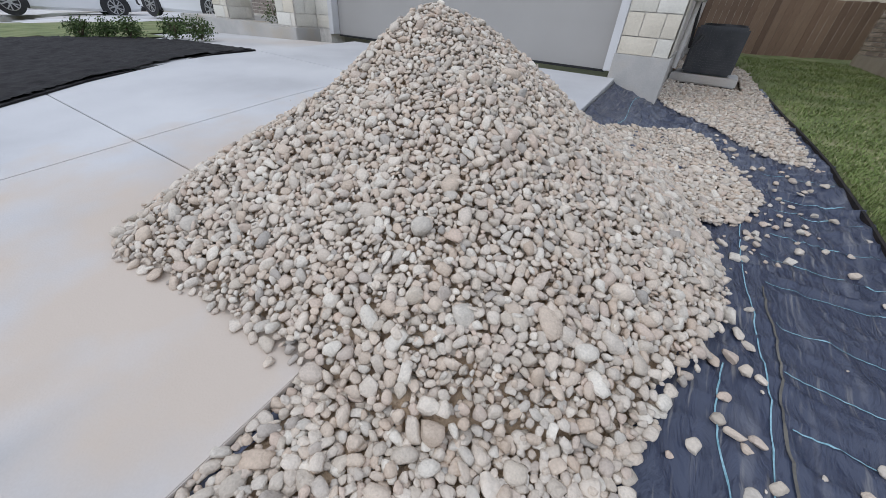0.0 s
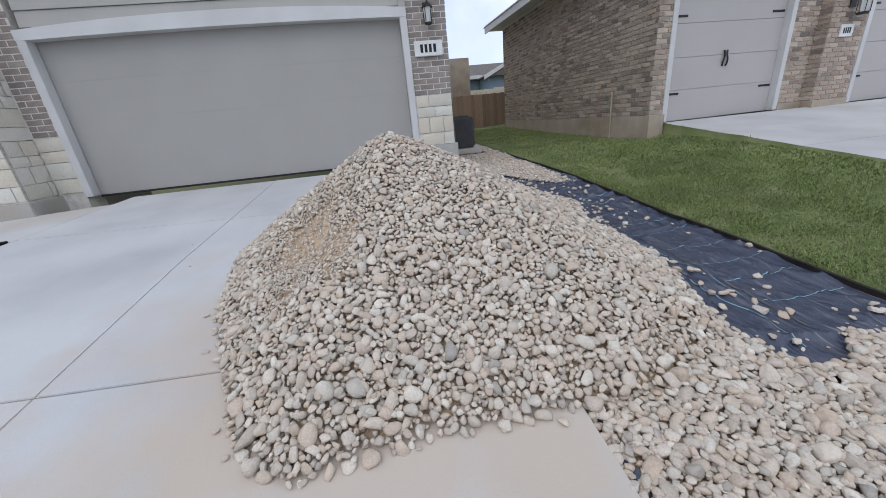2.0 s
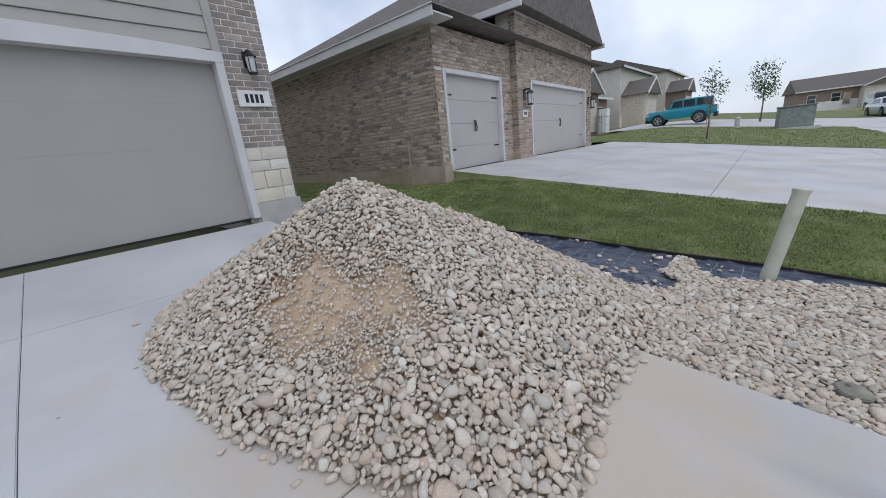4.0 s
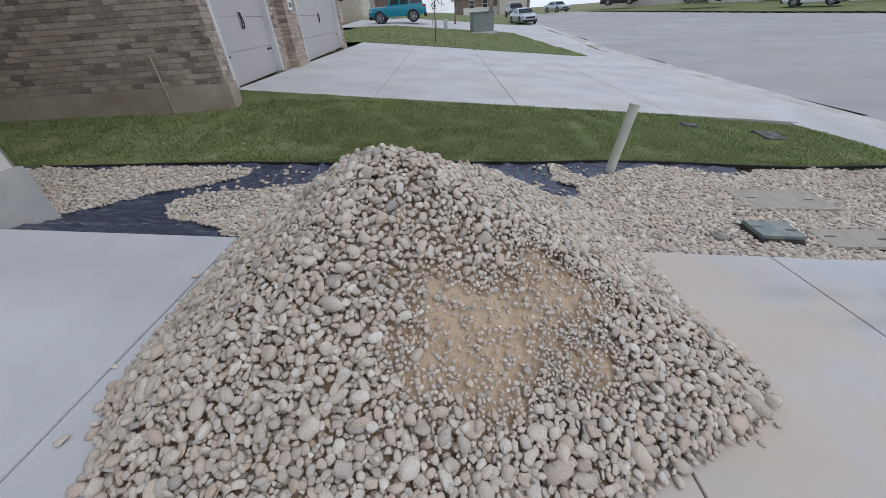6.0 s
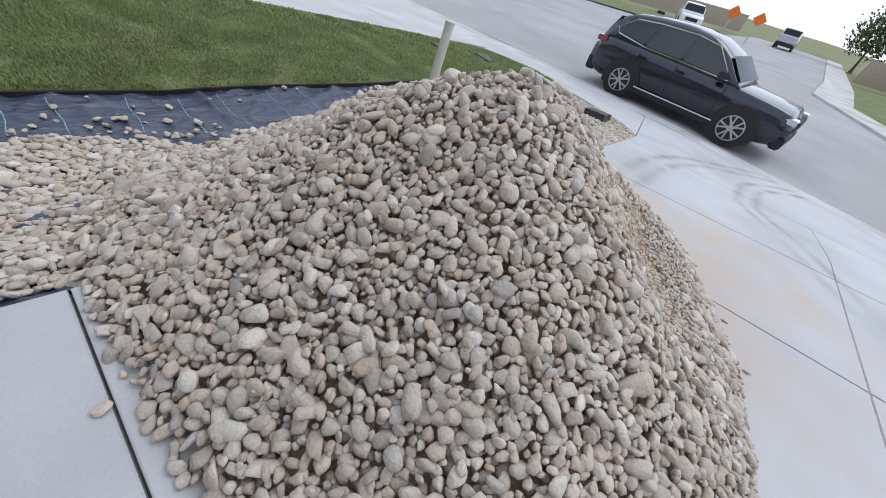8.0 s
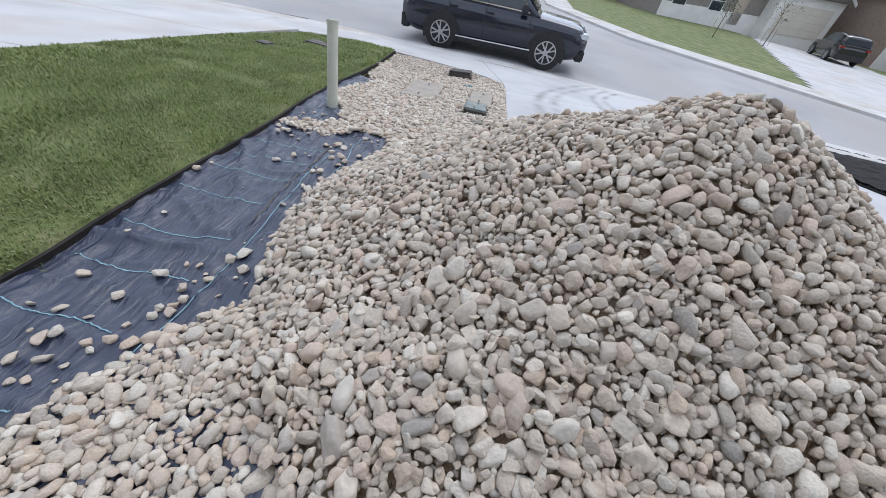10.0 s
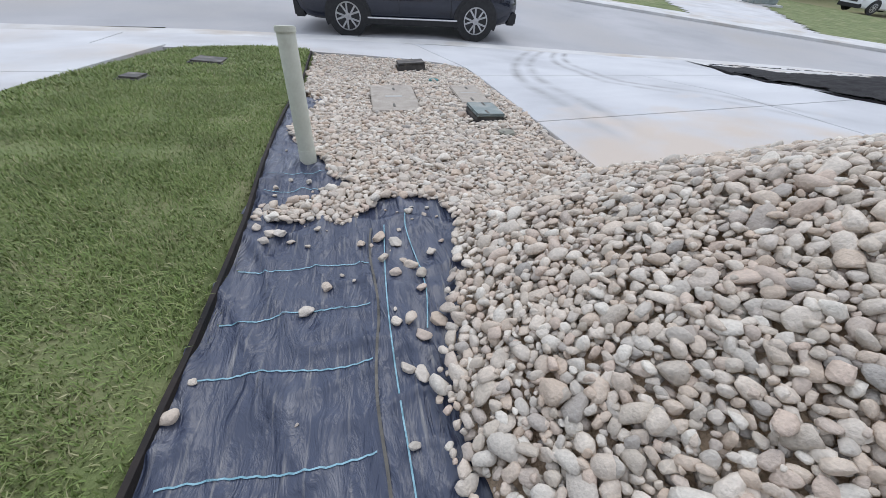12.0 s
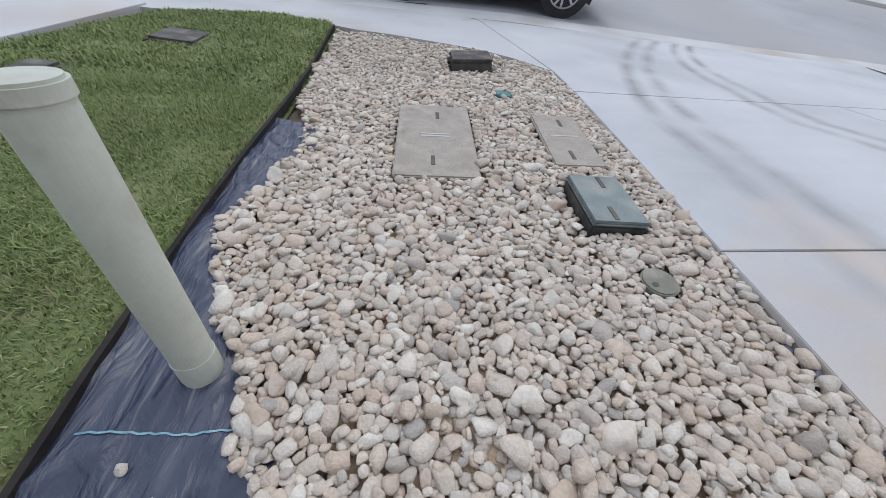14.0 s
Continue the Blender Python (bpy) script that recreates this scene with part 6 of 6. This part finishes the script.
far_house("brick house with a gabled garage beside the teal car", 31.0, 11.5, gz(31, 8) + 0.1, 0, 14, 12, 3.0, 2.6, M["far_brick"], M["far_brick"], (0.02, 0.36), 1, (0.62, 0.85))
far_house("two-storey stone and siding house up the street", 47.0, 11.0, gz(47, 8) + 0.1, 0, 13, 12, 5.6, 2.6, M["stucco"], M["far_stone"], (0.05, 0.45), 2, (0.65, 0.88))
far_house("two-storey tan house far up the street", 63.0, 10.0, gz(60, 8) + 0.4, 0, 13, 12, 5.6, 2.6, M["stucco"], M["far_brick"], (0.05, 0.45), 2, (0.65, 0.88))
far_house("low grey-roofed house at the street's end", 98.0, -12.0, 1.2, -80, 16, 10, 3.0, 2.6, M["far_brick"], M["stucco"], (0.5, 0.9))
far_house("tan stone house on the rise across the street", 66.0, -30.0, gz(60, -30) + 0.8, -160, 14, 11, 3.1, 3.0, M["stucco"], M["far_stone"], (0.1, 0.5), 1, (0.65, 0.85))
far_house("cream house with a pale garage across the street", 52.0, -40.0, gz(52, -38) + 0.8, -150, 14, 11, 3.1, 2.8, M["far_brick"], M["stucco"], (0.1, 0.5), 1, (0.65, 0.85))
far_house("brick house behind the street lamp across the junction", 35.0, -45.0, gz(36, -45) + 0.2, -150, 16, 11, 3.0, 2.6, M["far_brick"], M["stucco"], (0.55, 0.9), 1, (0.15, 0.38))
far_house("grey brick house with pale stucco base across the street", -20.5, -39.0, -0.95, 186, 14.5, 14, 3.2, 3.2, M["grey_brick"], M["white_stucco"], (0.62, 1.0), 1, (0.10, 0.33), M["grey_brick"], 1.4)
far_house("stone-fronted house with a cream garage door", -36.0, -32.0, -1.0, 172, 14.5, 13, 3.6, 3.6, M["far_brick"], M["far_stone"], (0.08, 0.47), 1, (0.6, 0.85), M["far_stone"], 2.6)
far_house("pale house beyond the white cars", -27.0, 13.0, gz(-24, 9) - 0.1, 60, 14, 11, 3.0, 2.8, M["stucco"], M["far_brick"], (0.3, 0.7), 1, (0.1, 0.88))
far_house("blue sided house behind the garden fence", 4.0, 24.0, 0.5, 0, 11, 10, 3.0, 1.4, M["blue_siding"], M["blue_siding"], (0.72, 0.98), 1, (0.12, 0.40))

# pale drives and lawns of the other houses


def flat_patch(name, pts, top, material, label, category):
    xs, ys = [p[0] for p in pts], [p[1] for p in pts]
    nx, ny = max(8, int((max(xs) - min(xs)) / 0.4)), max(8, int((max(ys) - min(ys)) / 0.4))
    return tagged(grid_sheet(name, min(xs), max(xs), min(ys), max(ys), nx, ny, lambda x, y: gz(x, y) + top, material, lambda x, y: inside(x, y, pts)), label, category, kind="structure")


ISLAND = [(16.3, 7.0), (16.3, 3.5), (15.9, -5.4), (16.5, -6.1), (20, -6.0), (29.5, -4.6), (29.5, 7.0)]
isle = flat_patch("lawn_island", ISLAND, 0.03, M["turf"], "mown lawn between two drives up the street", "lawn")
grass("grass", np.random.RandomState(6), 12000, (15.8, 29.5, -6.6, 7), lambda x, y, r: inside(x, y, ISLAND), lambda x, y: gz(x, y) + 0.03, isle, (0.05, 0.11), 0.012)
flat_patch("driveway_east", [(29.5, 9), (29.5, -7.6), (41, -8.0), (41, 9)], 0.01, M["concrete"], "pale concrete drive under the teal car", "driveway")
flat_patch("lawn_east", [(41, 9), (41, -8.0), (58, -9), (58, 9)], 0.02, M["turf"], "lawns further up the street", "lawn")
flat_patch("pavement_east", [(16, -5.9), (16.5, -6.15), (20, -6.05), (29.5, -4.7), (41, -7.4), (41, -8.8), (25, -8.3), (16, -7.7)], -0.004, M["concrete"], "pale concrete pavement along the street", "pavement")
flat_patch("lawn_west", [(-9.5, -1.2), (-9.3, 0.6), (-7.6, 2.0), (-6.6, 2.5), (-8.5, 2.5), (-8.5, 3.75), (-12.4, 4.5), (-14.0, 1.5)], 0.02, M["turf"], "sunlit lawn beyond the mulch bed", "lawn")
flat_patch("driveway_west", [(-12.4, 4.5), (-14.0, 1.5), (-19.5, 4.6), (-24, 8.5), (-22, 12), (-12, 12)], 0.01, M["concrete"], "pale concrete drive under the white cars", "driveway")
flat_patch("lawn_across", [(-3.1, -24.3), (-6.3, -18.0), (-11.6, -13.7), (-19.0, -19.0), (-22.0, -34), (-20, -40), (-3.4, -40)], 0.03, M["turf"], "lawn of the house across the street", "lawn")
flat_patch("driveway_across", [(-11.8, -13.5), (-15.1, -11.0), (-25.5, -25), (-27, -33), (-21, -36)], 0.045, M["concrete"], "pale drive under the black suv", "driveway")
flat_patch("lawn_across_west", [(-15.3, -10.9), (-19, -8.2), (-30, -17), (-31, -30), (-27, -33), (-25.5, -25)], 0.03, M["turf"], "strip of lawn by the stone house", "lawn")
flat_patch("lawn_across_east", [(9, -40.5), (24, -34.5), (37, -28.5), (60, -19), (60, -40), (30, -46), (9, -60)], 0.03, M["turf"], "lawns across the junction", "lawn")

# ---- street furniture ----
tb = group_of("transformer_box", (27.9, -2.2, gz(27.9, -2.2) + 0.02), "dark green utility transformer box on the lawn", "utility box", 8)
part("cabinet", bm_box(-0.55, 0.55, -0.75, 0.75, 0.08, 1.2, 0.03), M["green_plastic"], tb)
part("lid", bm_box(-0.60, 0.60, -0.80, 0.80, 1.2, 1.28, 0.03), M["green_plastic"], tb)
part("pad", bm_box(-0.8, 0.8, -1.0, 1.0, -0.1, 0.08, 0.02), M["curb"], tb)
tb2 = copy_thing(tb, pose(-22.4, -21.0, gz(-22.4, -21.0) + 0.02, 0, 0, 80))
pd = group_of("utility_pedestal", (28.2, 0.4, gz(28.2, 0.4)), "short grey utility pedestal on the lawn", "pedestal")
part("post", bm_cyl(0, 0, 0, 0.62, 0.14, seg=16), M["curb"], pd)
part("cap", bm_cyl(0, 0, 0.62, 0.7, 0.16, 0.10, seg=16), M["curb"], pd)


def leaf_crown(bm, rng, centre, radii, clumps, leaves, size):
    for _ in range(clumps):
        d = rng.normal(size=3)
        d /= np.linalg.norm(d)
        c = np.array(centre) + d * np.array(radii) * rng.uniform(0.3, 1.0) ** 0.6
        for _ in range(leaves):
            p = Vector(c + rng.normal(size=3) * size * 2.2)
            n = Vector(rng.normal(size=3)).normalized()
            t = n.orthogonal().normalized() * size * rng.uniform(0.7, 1.3)
            b = n.cross(t).normalized() * size * 0.5
            v = [bm.verts.new(p + k) for k in (t, b, -t, -b)]
            bm.faces.new(v)
    return bm


M["leaf"] = surf("tree_leaf", [(0.05, 0.09, 0.025), (0.08, 0.13, 0.035), (0.04, 0.07, 0.02), (0.11, 0.15, 0.05)], 3, 0.7, 0.0, piece="island", mottle=0.3)
M["bark"] = surf("tree_bark", [(0.12, 0.085, 0.06), (0.20, 0.15, 0.11)], 8, 0.95, 0.6, 40, stretch=(1, 1, 0.3))


def tree(label, x, y, z, h, spread, seed, clumps, leaves, size, trunk=0.05, stakes=False):
    rng = np.random.RandomState(seed)
    e = group_of("tree", (x, y, z), label, "tree")
    rings = []
    for k in range(8):
        u = k / 7
        r = trunk * (1 - 0.8 * u) + (0.4 * trunk if k == 0 else 0)
        cx, cy = 0.04 * h * math.sin(u * 3 + seed) * u, 0.03 * h * math.cos(u * 2.5 + seed) * u
        rings.append([(cx + r * math.cos(a * math.pi / 4), cy + r * math.sin(a * math.pi / 4), u * h * 0.85) for a in range(8)])
    part("trunk", loft(rings), M["bark"], e)
    for k in range(7):
        a, u = rng.uniform(0, 6.28), rng.uniform(0.40, 0.8)
        p0 = Vector((0.04 * h * math.sin(u * 3 + seed) * u, 0.03 * h * math.cos(u * 2.5 + seed) * u, u * h * 0.85))
        p1 = p0 + Vector((math.cos(a) * spread * 0.8, math.sin(a) * spread * 0.8, h * 0.16))
        rr = []
        for j in range(4):
            q, r = p0.lerp(p1, j / 3), trunk * 0.4 * (1 - j / 4)
            rr.append([(q.x + r * math.cos(b * 1.2566), q.y + r * math.sin(b * 1.2566), q.z) for b in range(5)])
        part("limb", loft(rr), M["bark"], e)
    bm = leaf_crown(bmesh.new(), rng, (0, 0, h * 0.68), (spread, spread, h * 0.32), clumps, leaves, size)
    ob = part("crown", bm, M["leaf"], e)
    if stakes:
        for s in (-1, 1):
            part("stake", bm_cyl(s * 0.35, 0.1 * s, 0, 1.1, 0.02, seg=8), M["wood_pale"], e)
    return e


tree("young staked tree on the lawn up the street", 19.7, 1.0, gz(19.7, 1.0), 3.3, 0.55, 2, 34, 9, 0.06, 0.035, True)
tree("slim green street tree further up", 36.5, -0.5, gz(36.5, -0.5), 4.6, 0.8, 3, 90, 12, 0.08, 0.06)
tree("young staked tree across the street", -13.8, -27.5, gz(-13.8, -27.5), 3.2, 0.7, 4, 30, 7, 0.06, 0.035, True)
tree("young bare tree by the pale garage", -18.6, -30.0, gz(-18.6, -30), 3.6, 0.9, 5, 26, 6, 0.05, 0.035, True)
tree("young tree on the lawn across the junction", 30.5, -36.0, gz(30.5, -36), 2.6, 0.5, 6, 24, 7, 0.06, 0.03)
for k, (x, y, h) in enumerate(((-41, -27, 7), (-47, -31, 8), (-38, -22, 5.5), (-9, -58, 7), (-14, -60, 8), (-5, -64, 6), (40, -66, 7), (30, -70, 6), (48, -62, 7))):
    tree("broad green tree behind the houses", x, y, -1.2 if x < 0 else 0.0, h, h * 0.42, 20 + k, 150, 12, 0.20, 0.16)


def shrub(x, y, h, seed):
    rng = np.random.RandomState(seed)
    e = group_of("shrub", (x, y, gz(x, y) + 0.02), "low green shrub in black mulch", "shrub", group="shrubs of the mulch bed")
    for k in range(6):
        a = rng.uniform(0, 6.28)
        rr = [[(math.cos(a) * h * 0.3 * j / 3 + 0.008 * math.cos(b * 1.57), math.sin(a) * h * 0.3 * j / 3 + 0.008 * math.sin(b * 1.57), h * 0.7 * j / 3) for b in range(4)] for j in range(4)]
        part("stem", loft(rr), M["bark"], e)
    part("foliage", leaf_crown(bmesh.new(), rng, (0, 0, h * 0.5), (h * 0.62, h * 0.62, h * 0.5), 60, 14, 0.022), M["leaf"], e)


for k, (x, y, h) in enumerate(((-6.35, 2.32, 0.32), (-6.95, 2.2, 0.30), (-7.5, 1.75, 0.28), (-8.2, 1.3, 0.26), (-7.9, 1.55, 0.24), (-6.0, 4.0, 0.5), (-6.6, 4.15, 0.55))):
    shrub(x, y, h, 60 + k)

# street lamp and stop sign across the junction
sl = group_of("street_lamp", (24.0, -35.0, gz(24, -35) + 0.03), "tall pale street lamp post across the junction", "street lamp")
part("base", bm_cyl(0, 0, 0, 0.5, 0.22, 0.13, seg=16), M["curb"], sl)
part("pole", bm_cyl(0, 0, 0.4, 7.5, 0.10, 0.06, seg=16), M["curb"], sl)
part("arm", bm_box(-0.04, 1.6, -0.04, 0.04, 7.35, 7.45), M["curb"], sl)
part("lamp_head", bm_box(1.3, 1.9, -0.12, 0.12, 7.28, 7.40, 0.03), M["cladding"], sl)
ss = group_of("road_sign", (21.1, -35.6, gz(21.1, -35.6) + 0.03), "grey-backed octagonal road sign on a post", "sign")
part("post", bm_cyl(0, 0, 0, 2.9, 0.03, seg=8), M["alloy"], ss)
bm = bm_cyl(0, 0, -0.01, 0.01, 0.38, seg=8)
bmesh.ops.transform(bm, matrix=Matrix.Translation((0, 0, 2.6)) @ Matrix.Rotation(math.pi / 2, 4, "Y") @ Matrix.Rotation(math.pi / 8, 4, "Z"), verts=bm.verts)
part("plate", bm, M["curb"], ss)

# fences


def board_fence(label, xa, ya, xb, yb, za, h, material, width=0.14):
    e = group_of("fence", (0, 0, 0), label, "fence")
    n = int(math.hypot(xb - xa, yb - ya) / (width + 0.004))
    ang = math.atan2(yb - ya, xb - xa)
    bm = bm_box(-width / 2, width / 2, -0.01, 0.01, 0, h, 0.003)
    me = bpy.data.meshes.new("board")
    bm.to_mesh(me)
    bm.free()
    me.materials.append(material)
    rng = np.random.RandomState(n)
    for k in range(n):
        u = (k + 0.5) / n
        ob = new("board", me)
        ob.location = (xa + (xb - xa) * u, ya + (yb - ya) * u, za + rng.uniform(-0.01, 0.01))
        ob.rotation_euler = (0, 0, ang)
        ob.parent = e
    for z in (0.25, h - 0.3):
        bm = bm_box(0, math.hypot(xb - xa, yb - ya), 0.012, 0.05, z, z + 0.09)
        ob = part("rail", bm, material, e)
        ob.location, ob.rotation_euler = (xa, ya, za), (0, 0, ang)
    for k in range(0, n, 16):
        u = k / n
        ob = part("post", bm_box(-0.045, 0.045, 0.012, 0.10, 0, h), material, e)
        ob.location, ob.rotation_euler = (xa + (xb - xa) * u, ya + (yb - ya) * u, za), (0, 0, ang)
    return e


board_fence("brown cedar board fence between the houses", 0.5, 12.3, 4.3, 12.3, 0.6, 1.25, M["wood"])
board_fence("weathered board fence beside the grey house", -4.7, -46.5, -13.3, -49.5, -0.9, 1.8, M["wood_pale"], 0.3)
board_fence("tan board fence across the junction", 26.0, -52.0, 8.0, -66.0, -0.4, 1.9, M["wood_pale"], 0.3)
board_fence("brown board fence beside the stone house", -38.0, -25.5, -33.5, -21.0, -1.6, 1.8, M["wood_pale"], 0.3)
rw = tagged(link_mesh("retaining_wall", bm_box(-2.0, 8.0, 17.0, 17.4, 0.6, 2.3), M["far_stone"]), "rough pale stone retaining wall behind the fence", "retaining wall", kind="structure")

# ---- air conditioner and services on the garage's side wall ----
ac = group_of("air_conditioner", (0.99, 6.25, 0.46), "dark grey louvred air conditioning unit on a pad", "air conditioner", -3)
part("pad", bm_box(-0.45, 0.45, -0.45, 0.45, -0.10, 0.02, 0.015), M["curb"], ac)
M["ac_paint"] = surf("ac_grey_paint", [(0.07, 0.072, 0.078), (0.09, 0.092, 0.098)], 5, 0.5, 0.05)
part("casing", bm_box(-0.33, 0.33, -0.33, 0.33, 0.03, 0.66, 0.03), M["ac_paint"], ac)
for k in range(17):
    z = 0.09 + k * 0.032
    part("louvre", bm_box(-0.31, 0.31, -0.347, -0.332, z, z + 0.018), M["ac_paint"], ac)
for k in range(13):
    x = -0.29 + k * 0.0485
    part("guard_bar", bm_box(x - 0.005, x + 0.005, -0.36, -0.348, 0.06, 0.64), M["ac_paint"], ac)
part("top_grille", bm_cyl(0, 0, 0.66, 0.69, 0.29, 0.27, seg=24), M["black_metal"], ac)
part("service_box", bm_box(-0.40, -0.332, -0.2, 0.05, 0.25, 0.5, 0.01), M["curb"], ac)
mb = group_of("electric_meter", (HX + 0.005, 4.95, 1.45), "grey electric meter cabinet on the side wall", "meter")
part("cabinet", bm_box(0, 0.14, -0.18, 0.18, -0.1, 0.75, 0.01), M["curb"], mb)
part("dial", bm_cyl(0.0, 0.0, 0.0, 0.01, 0.01, seg=8), M["glass"], mb)
part("conduit", bm_cyl(0.06, 0.0, -0.85, -0.1, 0.03, seg=12), M["curb"], mb)
for k, dy in enumerate((0.35, 0.5)):
    pts = [(0.03, dy, 0.2), (0.10, dy + 0.05, -0.3), (0.14, dy + 0.15, -0.62), (0.22, dy + 0.2, -0.55 + 0.1 * k), (0.26, dy + 0.25, -0.45)]
    rr = [[(x + 0.018 * math.cos(b * 1.047), y + 0.018 * math.sin(b * 1.047), z) for b in range(6)] for x, y, z in pts]
    part("line_set", loft(rr), M["black_metal"], mb)
dp = group_of("conduit_stub", (4.0, 5.1, 0.98), "thin tan conduit on the brick foundation", "conduit")
part("pipe", bm_cyl(-0.03, 0, -0.55, 0.35, 0.02, seg=10), M["foundation"], dp)

# boxes and a hand truck by the far garage
ht = group_of("hand_truck", (27.6, 8.6, gz(27.6, 8.6)), "blue hand truck leaning by the far garage", "hand truck")
part("frame", bm_box(-0.25, -0.21, 0, 0.04, 0.1, 1.4), M["teal_plastic"], ht)
part("frame_rail", bm_box(0.21, 0.25, 0, 0.04, 0.1, 1.4), M["teal_plastic"], ht)
for z in (0.4, 0.8, 1.2):
    part("crossbar", bm_box(-0.25, 0.25, 0.0, 0.04, z, z + 0.04), M["teal_plastic"], ht)
part("toe_plate", bm_box(-0.25, 0.25, -0.25, 0.0, 0.08, 0.10), M["teal_plastic"], ht)
for k in range(3):
    bx = group_of("box", (28.4, 8.6, gz(28.4, 8.6) + k * 0.6), "white box stacked by the far garage", "box", group="stacked white boxes")
    part("carton", bm_box(-0.35, 0.35, -0.3, 0.3, 0, 0.58, 0.01), M["white_paint"], bx)
    part("tape", bm_box(-0.36, 0.36, -0.03, 0.03, 0.578, 0.585), M["stucco"], bx)
for k, (x, y) in enumerate(((6.0, -42.5), (4.2, -45))):
    cn = group_of("road_sign", (x, y, gz(x, y)), "orange diamond roadwork sign on a post", "sign", group="roadwork signs")
    part("post", bm_cyl(0, 0, 0, 1.6, 0.04, seg=8), M["alloy"], cn)
    bm = bm_box(-0.4, 0.4, -0.015, 0.015, -0.4, 0.4)
    bmesh.ops.transform(bm, matrix=Matrix.Translation((0, 0, 2.0)) @ Matrix.Rotation(math.pi / 4, 4, "Y"), verts=bm.verts)
    part("board", bm, M["orange"] if "orange" in M else M.setdefault("orange", surf("orange_paint", [(0.75, 0.16, 0.02), (0.8, 0.2, 0.03)], 3, 0.6, 0.0)), cn)
